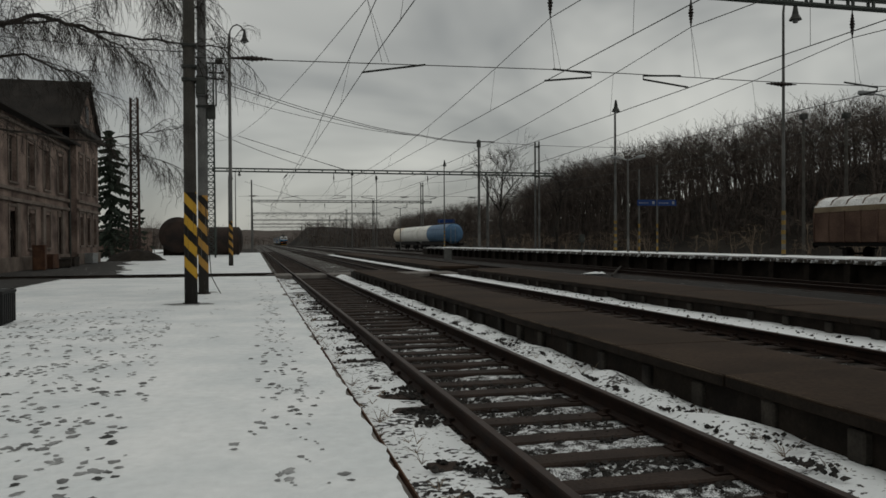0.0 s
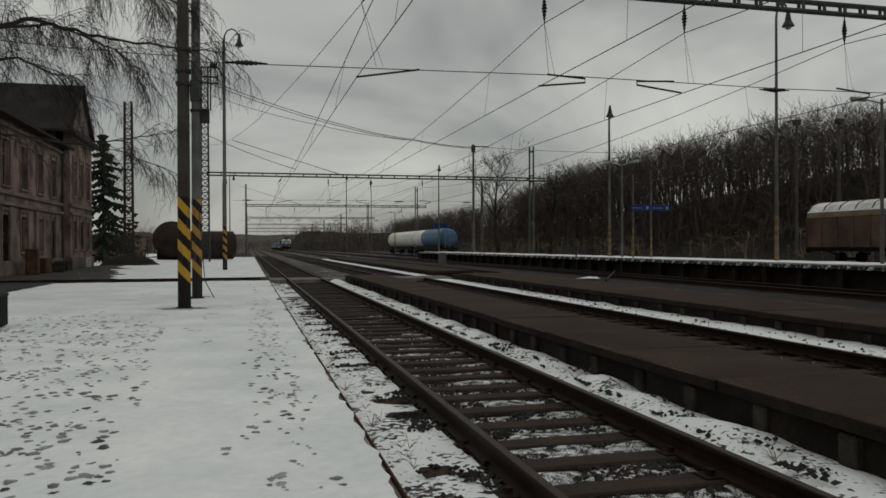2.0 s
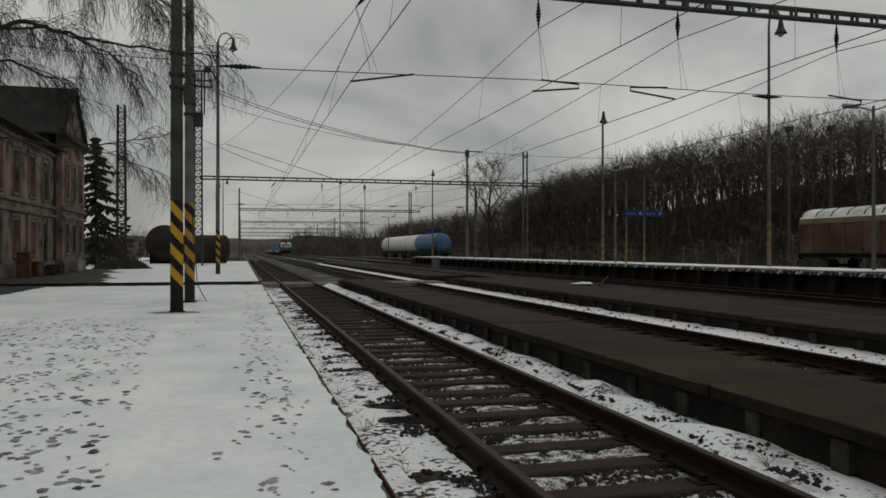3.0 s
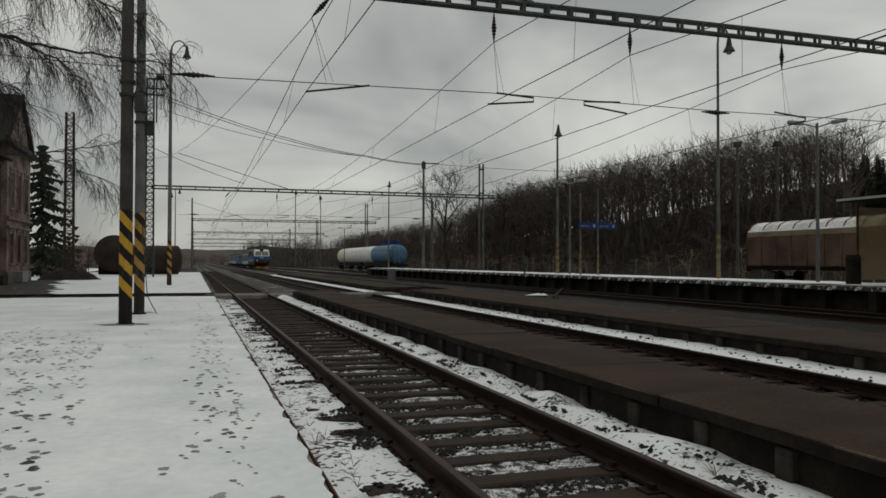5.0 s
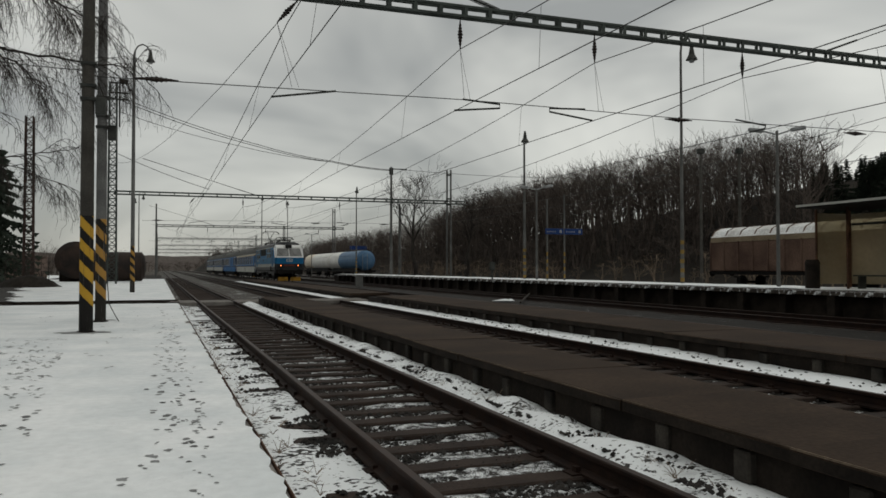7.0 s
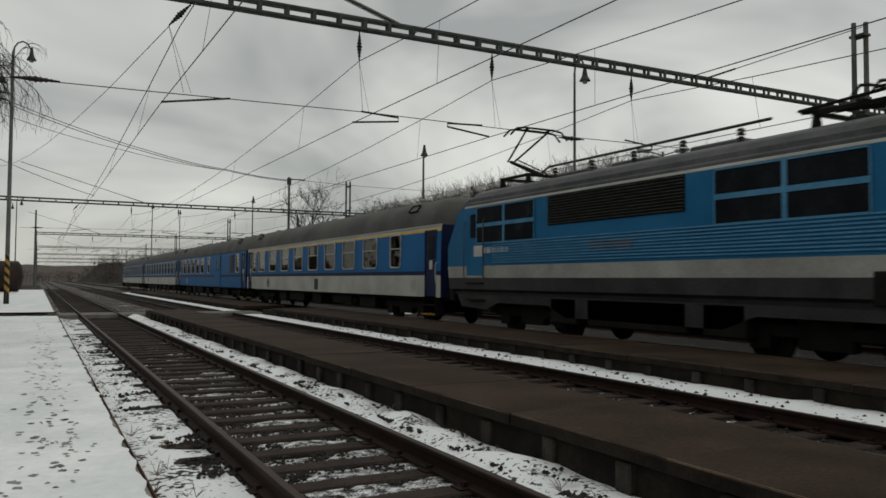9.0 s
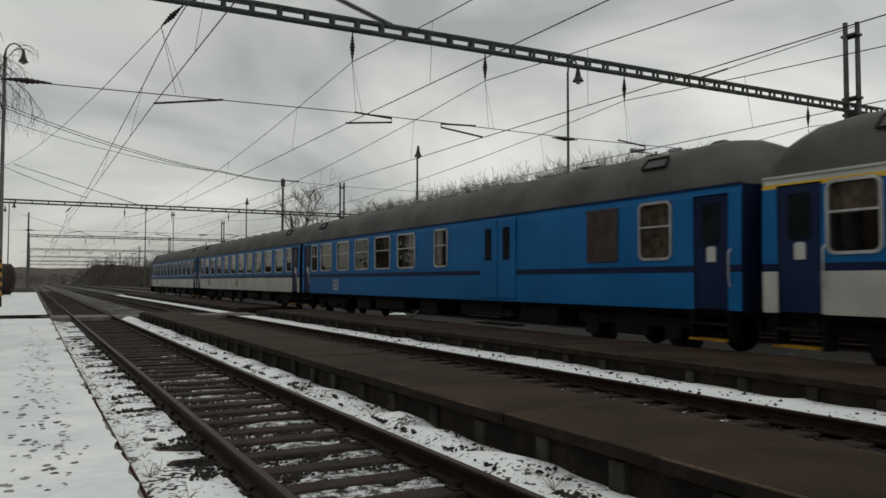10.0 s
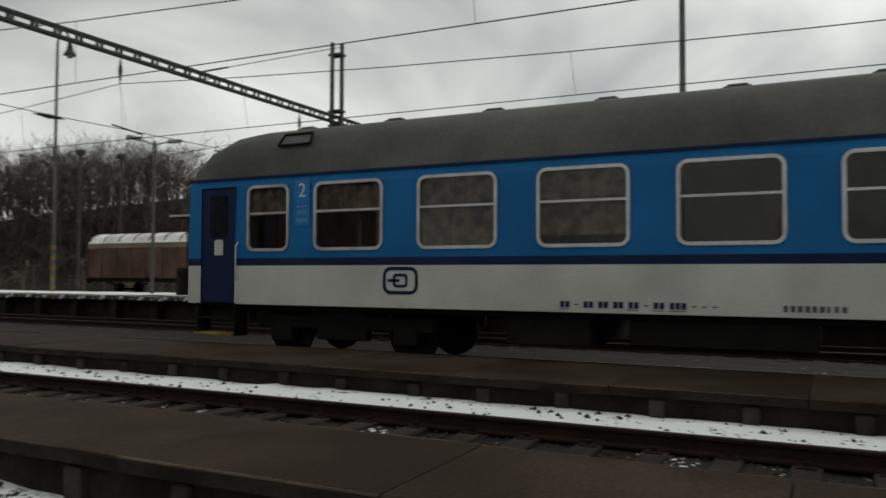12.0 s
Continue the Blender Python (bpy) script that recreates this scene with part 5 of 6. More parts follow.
def bell_lamp(x, y, z0, z, reach, label, neck=True, banded=True, r=0.085):
    th = thing("yard_lamp", label, "lamp post", pose(x, y, 0), group="tall yard lamps")
    h = z
    if neck:
        arc = [(0, 0, z0 - 0.1), (0, 0, z0 + 2.5), (0, 0, h - 0.3)] + [(reach * 0.5 * (1 - math.cos(a)), 0, h - 0.3 + 0.75 * math.sin(a)) for a in (0.5, 1.0, 1.57, 2.1, 2.7)]
        part("post", Build().tube(arc, [r * 1.2, r, r * 0.7] + [0.045] * 5, 10), STRIPE_FAR if banded and z0 < 0.2 else POLE_LIGHT, th)
        hx, hz = reach * 0.97, h - 0.35
    else:
        part("post", Build().tube([(0, 0, z0 - 0.1), (0, 0, h)], [r * 1.15, r * 0.7], 10), POLE_LIGHT, th)
        hx, hz = 0.06, h - 0.1
    if z0 > 0.2:
        for k in range(5):
            part("warning_band", Build().tube([(0, 0, z0 + 0.1 + k * 0.42), (0, 0, z0 + 0.28 + k * 0.42)], r * 1.2, 10), MUSTARD, th, "faded yellow band")
    lamp = part("lamp_head", Build().tube([(hx, 0, hz + 0.5), (hx, 0, hz + 0.25), (hx, 0, hz + 0.02), (hx, 0, hz - 0.22)], [0.06, 0.1, 0.14, 0.27], 12), STEEL, th, "dark bell-shaped lamp head")
    part("lamp_bulb", Build().tube([(hx, 0, hz - 0.2), (hx, 0, hz - 0.34)], [0.16, 0.1], 10), GALV, lamp)
    return th


bell_lamp(-1.38, 50.0, 0, 14.5, 0.95, "tall yard lamp with gooseneck on the snowy platform", r=0.12)
bell_lamp(22.3, 29.2, 0.7, 11.5, 0.62, "tall yard lamp with gooseneck on the high platform", r=0.075)
bell_lamp(22.3, 45.3, 0.7, 9.9, 0.3, "yard lamp on the high platform", neck=False)
bell_lamp(22.6, 92.0, 0.7, 10.9, 0.3, "distant yard lamp beyond the platforms", neck=False)
bell_lamp(23.6, 152.0, 0, 14.0, 0.3, "distant yard lamp beyond the platforms", neck=False)
bell_lamp(15.4, 125.0, 0, 12.5, 0.3, "distant yard lamp beyond the platforms", neck=False)
bell_lamp(22.9, 3.5, 0.7, 15.0, 0.8, "tall yard lamp behind the shelter", r=0.1)
bell_lamp(-2.6, 120, 0, 12.0, 0.6, "distant yard lamp beyond the platforms")
bell_lamp(-4.2, 140, 0, 13.0, 0.6, "distant yard lamp beyond the platforms")


def twin_lamp(x, y, z0, z, label):
    th = thing("platform_lamp", label, "lamp post", pose(x, y, z0), group="platform lamps")
    h = z - z0
    part("post", Build().tube([(0, 0, 0), (0, 0, h)], [0.075, 0.05], 10), POLE_LIGHT, th)
    for s in (-1, 1):
        part("arm", Build().tube([(0, 0, h - 0.15), (s * 0.45, -s * 0.3, h + 0.02)], 0.03, 6), GALV, th)
        part("lamp_head", Build().prism([(u * 0.7, w * 0.5) for u, w in rounded(0.8, 0.45, 0.18)], -0.05, 0.09, axis="z"), GALV, th, "flat grey lamp head", bevel=0.03, at=pose(s * 0.62, -s * 0.42, h + 0.03, 0, -s * 8, -34))
    return th


twin_lamp(22.0, 23.1, 0.7, 6.6, "two-armed platform lamp beside the shelter")
twin_lamp(22.0, 43.0, 0.7, 6.4, "two-armed platform lamp on the snowy platform")
twin_lamp(22.0, 118, 0, 6.6, "distant two-armed platform lamp")
for x, y, h in ((45.5, 57.0, 12.0), (48.2, 55.2, 11.9), (29.4, 96, 9.5), (26.4, 86.5, 9.2)):
    th = thing("timber_mast" if h > 9.8 else "steel_mast", "dark mast with a small top box before the woods", "mast", pose(x, y, -0.3), group="masts by the sidings")
    part("shaft", Build().tube([(0, 0, 0), (0, 0, h)], [0.15, 0.11], 8), POLE if h > 9.8 else POLE_LIGHT, th)
    if h > 9.8:
        part("cap", Build().box(-0.3, 0.3, -0.2, 0.2, h - 0.1, h + 0.35), STEEL, th, bevel=0.02)

# ---- trees, woods, hill ----
BARK = material("dark_bark", (0.02, 0.017, 0.015), (0.05, 0.043, 0.037), 3.0, 25.0, 0.9, bump=0.6)
BARK_GREY = material("grey_winter_twigs", (0.045, 0.036, 0.031), (0.115, 0.093, 0.08), 0.4, 6.0, 0.9, bump=0.3)
LITTER = material("leaf_litter_slope", (0.013, 0.011, 0.009), (0.034, 0.028, 0.022), 0.15, 3.0, 0.95, bump=0.5, depth=0.1)
NEEDLE = material("dark_spruce_needles", (0.016, 0.022, 0.016), (0.04, 0.053, 0.037), 1.5, 12.0, 0.9, bump=0.3)
BRUSH = material("dry_brushwood", (0.12, 0.09, 0.065), (0.27, 0.21, 0.155), 0.8, 12.0, 0.95, bump=0.3)
BIRCH = material("birch_bark", (0.05, 0.045, 0.042), (0.3, 0.29, 0.28), 2.5, 20.0, 0.85)


TIP = 0.009


def limb(b, p, d, length, r, rk, depth, spread, droop=0.0, sides=3, steps=4, fork=(2, 4)):
    """A bent branch with side branches, thinning towards its tip."""
    pts, rad = [p], [r]
    d = d.normalized()
    for k in range(steps):
        d = (d + Vector((rk.uniform(-1, 1), rk.uniform(-1, 1), rk.uniform(-0.6, 0.9))) * 0.16 - Vector((0, 0, droop * (k + 1) / steps))).normalized()
        pts.append(pts[-1] + d * length / steps)
        rad.append(max(TIP, r * (1 - 0.75 * (k + 1) / steps)))
    b.tube(pts, rad, sides, caps=False)
    if depth:
        for k in range(rk.randint(*fork)):
            i = rk.randint(1, steps)
            side = Vector((rk.uniform(-1, 1), rk.uniform(-1, 1), rk.uniform(-0.2, 0.7))).normalized()
            limb(b, pts[i], d * (1 - spread) + side * spread, length * rk.uniform(0.45, 0.72), rad[i] * 0.75 + 0.003, rk, depth - 1, spread, droop, sides, max(2, steps - 1), fork)


def bare_tree_build(h, seed, depth=4, spread=0.55, r=0.02, fork=(3, 5), clear=0.25):
    rk = random.Random(seed)
    b, pts, rad = Build(), [], []
    x = y = 0.0
    for k in range(7):
        f = k / 6
        pts.append(Vector((x, y, h * 0.8 * f)))
        rad.append(max(0.02, h * r * (1 - 0.85 * f)))
        x, y = x + rk.uniform(-0.03, 0.03) * h, y + rk.uniform(-0.03, 0.03) * h
    b.tube(pts, rad, 5, caps=False)
    n = int(h * 0.95)
    for k in range(n):
        f = clear + (1 - clear) * (k + 0.5) / n
        i = min(5, int(f * 6))
        p = pts[i].lerp(pts[i + 1], f * 6 - i if f < 1 else 1)
        a = rk.uniform(0, 6.28)
        limb(b, p, Vector((math.cos(a), math.sin(a), rk.uniform(0.7, 1.6))), h * (0.42 - 0.24 * f) * rk.uniform(0.7, 1.2), rad[i] * 0.5, rk, depth - 2, spread, fork=fork)
    return b


def scatter(target, source, x, y, z, s, a, sx=1.0):
    v = np.array(source.v)
    ca, sa = math.cos(a), math.sin(a)
    w = np.stack([(v[:, 0] * ca - v[:, 1] * sa) * s * sx + x, (v[:, 0] * sa + v[:, 1] * ca) * s * sx + y, v[:, 2] * s + z], 1)
    n = len(target.v)
    target.v += [tuple(q) for q in w.tolist()]
    target.f += [tuple(i + n for i in f) for f in source.f]
    target.m += [0] * len(source.f)


def hill_z(x, y):
    f = min(1.0, max(0.0, (x - 50) / 20))
    return -0.45 + 11.5 * f * f * (3 - 2 * f) * (0.8 + 0.2 * math.sin(y * 0.03)) + max(0, x - 76) * 0.06 + 0.5 * noise.noise(Vector((x * 0.1, y * 0.1, 1)))


hb = Build()
xs, ys = np.linspace(49, 260, 60), np.linspace(-160, 420, 90)
hb.v = [(float(x), float(y), hill_z(x, y) * (1 if y < 150 else max(0.35, 1 - (y - 150) / 300))) for y in ys for x in xs]
hb.f = [(j * 60 + i, j * 60 + i + 1, (j + 1) * 60 + i + 1, (j + 1) * 60 + i) for j in range(89) for i in range(59)]
hb.m = [0] * len(hb.f)
solo("hillside", hb, LITTER, "dark wooded hillside with leaf litter", "hill", kind="structure", smooth=True)

rk = random.Random(21)
kinds = [bare_tree_build(10, 100 + k, depth=4, spread=0.4, r=0.0105, fork=(2, 4), clear=0.3 + 0.04 * k) for k in range(6)]
light_kinds = [bare_tree_build(10, 140 + k, depth=3, spread=0.5, r=0.011, fork=(3, 5), clear=0.15) for k in range(4)]
woods = Build()
for k in range(980):                               # the tree tops make one even line above the sidings
    x = 55 + 26 * rk.random() ** 1.2
    a = 0.95 + 1.85 * rk.random() ** 1.1 if k < 640 else rk.uniform(2.6, 5.4)
    y = a * x
    slope = float(np.interp(a, (0.95, 1.14, 1.29, 1.47, 1.69, 1.99, 2.4, 2.66, 2.98, 3.4, 5.2), (0.215, 0.235, 0.245, 0.25, 0.25, 0.24, 0.235, 0.21, 0.188, 0.184, 0.18)))
    base = hill_z(x, y) * (1 if y < 150 else max(0.35, 1 - (y - 150) / 300))
    top = 1.43 + slope * x * (0.72 + 0.33 * rk.random() ** 0.8)
    scatter(woods, rk.choice(kinds), x, y, base - 0.3, min(1.45, max(0.45, (top - base + 0.3) / 9.6)), rk.uniform(0, 6.28), rk.uniform(1.0, 1.3))
solo("woodland", woods, BARK_GREY, "bare brown winter woods on the slope", "woods", kind="stuff")

scrub = Build()
shrubs = [bare_tree_build(3, 300 + k, depth=4, spread=0.7, r=0.014, fork=(3, 5), clear=0.05) for k in range(4)]
for k in range(260):
    scatter(scrub, rk.choice(shrubs), rk.uniform(43, 56), rk.uniform(-20, 160), -0.4, rk.uniform(0.5, 1.3), rk.uniform(0, 6.28), 1.4)
solo("brushwood", scrub, BRUSH, "dry brown brushwood below the woods", "brushwood", kind="stuff")

thick = Build()                                     # undergrowth that closes the foot of the woods
for k in range(1250):
    x, y = rk.uniform(52, 76), rk.uniform(40, 300)
    if y < 0.95 * x:
        continue
    scatter(thick, rk.choice(shrubs), x, y, hill_z(x, y) * (1 if y < 150 else max(0.35, 1 - (y - 150) / 300)) - 0.3, rk.uniform(1.0, 2.5), rk.uniform(0, 6.28), 1.3)
solo("undergrowth", thick, BARK_GREY, "dense dark undergrowth among the trees", "undergrowth", kind="stuff")


def spruce_build(h, seed, tiers=22, w=0.22, shake=0.3, sprays=5):
    rk = random.Random(seed)
    b = Build().tube([(0, 0, 0), (0, 0, h)], [h * 0.016, 0.02], 6, caps=False)
    for t in range(tiers):
        f = t / tiers
        z, reach = h * (0.1 + 0.9 * f), h * w * (1 - f) ** 0.85 + 0.12
        n = int(9 - 4 * f)
        for k in range(n):
            a = 6.28 * (k + rk.random()) / n
            ln = reach * rk.uniform(0.55, 1.2)
            zb = z + rk.uniform(-0.5, 0.5) * shake * 1.6 * (1 - f)
            c, s = math.cos(a), math.sin(a)
            for j in range(sprays):                   # hanging sprays along each bough
                u = ln * (j + 0.7) / sprays
                zz = zb - 0.22 * u - 0.05 * u * u / max(0.3, ln)
                ww = (0.16 * h / 12 + 0.12 * (1 - j / sprays)) * 5 / sprays
                b.add([(c * (u - 0.3) - s * ww, s * (u - 0.3) + c * ww, zz + 0.05), (c * (u - 0.3) + s * ww, s * (u - 0.3) - c * ww, zz + 0.05), (c * (u + 0.32), s * (u + 0.32), zz - 0.02), (c * u, s * u, zz - 0.3 - 0.2 * rk.random())],
                      [(0, 1, 2), (0, 2, 3), (1, 3, 2), (0, 3, 1)])
    return b


con = [spruce_build(12, 500 + k, tiers=14, w=0.24, shake=1.6, sprays=2) for k in range(5)]
conifers = Build()
for k in range(1000):
    x = 57 + 70 * rk.random()
    y = rk.uniform(0.35, 1.0) * x - 1
    z = hill_z(x, y)
    scatter(conifers, rk.choice(con), x, y, z - 0.3, max(0.22, (1.5 + 0.147 * x * rk.uniform(0.82, 0.95) - z) / 12), rk.uniform(0, 6.28), 1.3)
solo("conifer_wood", conifers, NEEDLE, "dark conifer wood on the far hillside", "woods", kind="stuff")

ridge = sheet(15.6, 160, 290, 420, -0.5, 60, 20, 1.2, 0.05, lambda x, y: 8.0 * math.sin(math.pi * (y - 290) / 130) * min(1, (x - 15.5) / 7))
solo("distant_ridge", ridge, LITTER, "low dark wooded ridge in the distance", "hill", kind="structure", smooth=True)
far = Build()
for k in range(260):
    x, y = rk.uniform(17, 120), rk.uniform(300, 360)
    scatter(far, rk.choice(light_kinds), x, y, -0.6 + 7.5 * math.sin(math.pi * (y - 290) / 130) * min(1, (x - 15.5) / 7), rk.uniform(0.4, 0.7), rk.uniform(0, 6.28), 1.6)
for k in range(260):
    y = rk.uniform(230, 420)
    x = rk.uniform(22, 150) if k % 5 else rk.uniform(-60, -18)
    scatter(far, rk.choice(light_kinds), x, y, -0.5, rk.uniform(0.7, 1.25), rk.uniform(0, 6.28), 1.5)
    scatter(far, rk.choice(shrubs), x + rk.uniform(-4, 4), y - 4, -0.5, rk.uniform(1.5, 2.6), rk.uniform(0, 6.28), 1.5)
for k in range(170):                               # bushes over the ridge's near slope
    x, y = rk.uniform(19, 70), rk.uniform(284, 330)
    scatter(far, rk.choice(shrubs), x, y, -0.6 + 7.5 * math.sin(math.pi * max(0, y - 290) / 130) * min(1, max(0, x - 15.5) / 7), rk.uniform(1.0, 1.9), rk.uniform(0, 6.28), 1.6)
for k in range(150):
    scatter(far, rk.choice(shrubs), rk.uniform(-75, 60), rk.uniform(440, 500), -0.5, rk.uniform(1.0, 2.4), rk.uniform(0, 6.28), 2.2)
for k in range(90):
    scatter(far, rk.choice(light_kinds), rk.uniform(-34, -9), rk.uniform(230, 420), -0.5, rk.uniform(0.5, 0.95), rk.uniform(0, 6.28), 1.5)
solo("distant_woods", far, BARK_GREY, "distant bare trees beyond the station throat", "woods", kind="stuff")


far_hills = sheet(-420, 520, 760, 1000, -0.5, 80, 16, fn=lambda x, y: (15 + 6 * noise.noise(Vector((x * 0.012, 3, 1))) + 1.5 * noise.noise(Vector((x * 0.11, y * 0.05, 2)))) * math.sin(math.pi * (y - 760) / 240))
solo("far_hills", far_hills, BARK_GREY, "low wooded hills on the horizon", "hill", kind="structure", smooth=True)


def lone_tree(name, b, mats, x, y, z, label):
    th = thing(name, label, "tree", pose(x, y, z))
    part("trunk", Build().tube([(0, 0, -0.2), (0.02, 0.02, 1.6)], [0.24, 0.2], 9, caps=False), mats, th)
    part("crown", b, mats, th)
    return th


lone_tree("bare_tree", bare_tree_build(13.0, 41, depth=5, spread=0.5, r=0.022, fork=(4, 5), clear=0.36), BARK, 27.9, 85, -0.3, "tall bare tree behind the high platform")
lone_tree("bare_tree", bare_tree_build(10.8, 42, depth=5, spread=0.65, r=0.02, fork=(4, 5), clear=0.5), BARK, 33.8, 84, -0.3, "bushy bare tree behind the high platform")
sp = thing("spruce_tree", "dark green spruce beside the station house", "tree", pose(-13.4, 80, -0.1))
part("trunk", Build().tube([(0, 0, -0.1), (0, 0, 1.8)], [0.22, 0.18], 8), BARK, sp)
part("crown", spruce_build(12.8, 7, tiers=21, w=0.29, shake=1.0), NEEDLE, sp)

# weeping birch, whose twigs hang into the view
bt = thing("weeping_birch", "bare birch with long drooping twigs over the platform", "tree", pose(-9.2, 21.5, -0.1))
rb = random.Random(77)
part("trunk", Build().tube([(0, 0, 0), (0.15, 0, 4), (0.4, 0.1, 8), (0.6, 0, 12), (0.7, 0, 15)], [0.3, 0.24, 0.18, 0.1, 0.03], 10), BIRCH, bt)
big, tw = Build(), Build()


def hanging_twig(q, e, ln, r):
    """A thin twig that bends down and carries short side twigs."""
    pts, rad = [q.copy()], [r]
    for m in range(5):
        e = (e + Vector((rb.uniform(-0.22, 0.22), rb.uniform(-0.22, 0.22), -0.3))).normalized()
        q = q + e * ln / 5
        pts.append(q.copy())
        rad.append(r * (1 - 0.12 * m))
    tw.tube(pts, rad, 3, caps=False)
    for m in range(1, 6):
        if rb.random() < 0.65:
            e2 = Vector((rb.uniform(-0.8, 0.8), rb.uniform(-0.8, 0.8), rb.uniform(-0.7, 0.1)))
            q2 = pts[m] + e2 * rb.uniform(0.08, 0.26)
            tw.tube([pts[m], q2, q2 + Vector((e2.x * 0.1, e2.y * 0.1, -rb.uniform(0.08, 0.3)))], [r * 0.7, r * 0.6, r * 0.45], 3, caps=False)


def birch_limb(points, r0, r1, dense, drop):
    """A long limb through its bends, with side branches and hanging twigs."""
    pts = [Vector(p) for p in points]
    line = []
    for a, c in zip(pts, pts[1:]):
        for k in range(5):
            line.append(a.lerp(c, k / 5) + Vector((rb.uniform(-0.03, 0.03), rb.uniform(-0.04, 0.04), rb.uniform(-0.03, 0.03))))
    line.append(pts[-1])
    n = len(line)
    big.tube(line, [r0 + (r1 - r0) * k / (n - 1) for k in range(n)], 6, caps=False)
    for k in range(3, n):
        ahead = (line[k] - line[k - 1]).normalized()
        for j in range(dense):
            d = (ahead * rb.uniform(0.2, 1.0) + Vector((rb.uniform(-0.4, 0.6), rb.uniform(-1, 1), rb.uniform(-0.7, 0.8)))).normalized()
            q, ln = line[k].copy(), rb.uniform(0.4, 1.5)
            side, rad = [q.copy()], [0.011]
            for m in range(4):
                d = (d + Vector((rb.uniform(-0.25, 0.25), rb.uniform(-0.25, 0.25), -0.16))).normalized()
                q = q + d * ln / 4
                side.append(q.copy())
                rad.append(0.0095 - 0.0015 * m)
            tw.tube(side, rad, 4, caps=False)
            for m in range(1, 5):
                for i in range(2):
                    hanging_twig(side[m], (d + Vector((rb.uniform(-0.8, 0.8), rb.uniform(-0.8, 0.8), 0))).normalized(), rb.uniform(0.3, drop), 0.006)


birch_limb([(0.2, 0, 5.2), (1.7, 0.4, 6.7), (2.95, 0.5, 7.1), (3.74, 0.5, 7.45), (4.68, 0.5, 7.22), (5.64, 0.5, 7.02), (7.4, 0.5, 6.88), (8.6, 0.4, 6.8)], 0.09, 0.014, 2, 1.0)
birch_limb([(0.3, 0, 6.6), (2.2, -0.4, 8.1), (3.6, -0.6, 8.6), (5.2, -0.8, 8.5), (6.9, -0.8, 8.0), (7.9, -0.8, 7.5)], 0.07, 0.012, 2, 1.2)
birch_limb([(0.3, 0, 7.4), (2.4, 0.9, 9.2), (4.4, 1.4, 9.6), (6.2, 1.6, 9.0), (7.2, 1.6, 8.3)], 0.07, 0.012, 2, 1.4)
birch_limb([(0.1, 0, 4.6), (1.9, 0.8, 6.2), (3.4, 1.0, 6.5), (4.3, 1.0, 6.1), (4.9, 1.0, 5.5)], 0.05, 0.012, 2, 1.0)
birch_limb([(0.2, 0, 6.0), (2.4, 1.6, 7.4), (4.0, 2.0, 7.7), (5.6, 2.0, 7.1), (6.3, 2.0, 6.4)], 0.05, 0.012, 2, 1.1)
birch_limb([(0.1, 0, 3.0), (2.6, 0.4, 4.5), (5.1, 0.5, 4.2), (6.2, 0.5, 4.4), (7.3, 0.5, 4.63)], 0.035, 0.009, 1, 0.6)
birch_limb([(5.1, 0.5, 4.2), (6.0, 0.5, 4.05), (7.0, 0.5, 3.65)], 0.014, 0.008, 1, 0.7)
birch_limb([(0.5, 0, 9.0), (-1.5, 1.0, 10.5), (-3.6, 1.6, 10.4), (-5.0, 2.0, 9.4)], 0.06, 0.012, 2, 1.4)
birch_limb([(0.6, 0, 11.0), (1.6, -0.5, 12.4), (3.2, -1.0, 12.6), (4.6, -1.2, 11.6)], 0.05, 0.012, 2, 1.4)
part("crown", big, BARK, bt)
tagged(part("twig_curtain", tw, BARK, bt), kind="stuff")

# ---- station house ----
PLASTER = material("sooty_plaster", (0.055, 0.037, 0.031), (0.24, 0.18, 0.15), 0.8, 14.0, 0.9, bump=0.4)
TILES = material("dark_roof_tiles", (0.012, 0.01, 0.009), (0.03, 0.026, 0.023), 1.0, 18.0, 0.85, bump=0.5)
TRIM = material("pale_stone_trim", (0.09, 0.07, 0.058), (0.17, 0.14, 0.12), 1.2, 18.0, 0.9, bump=0.3)


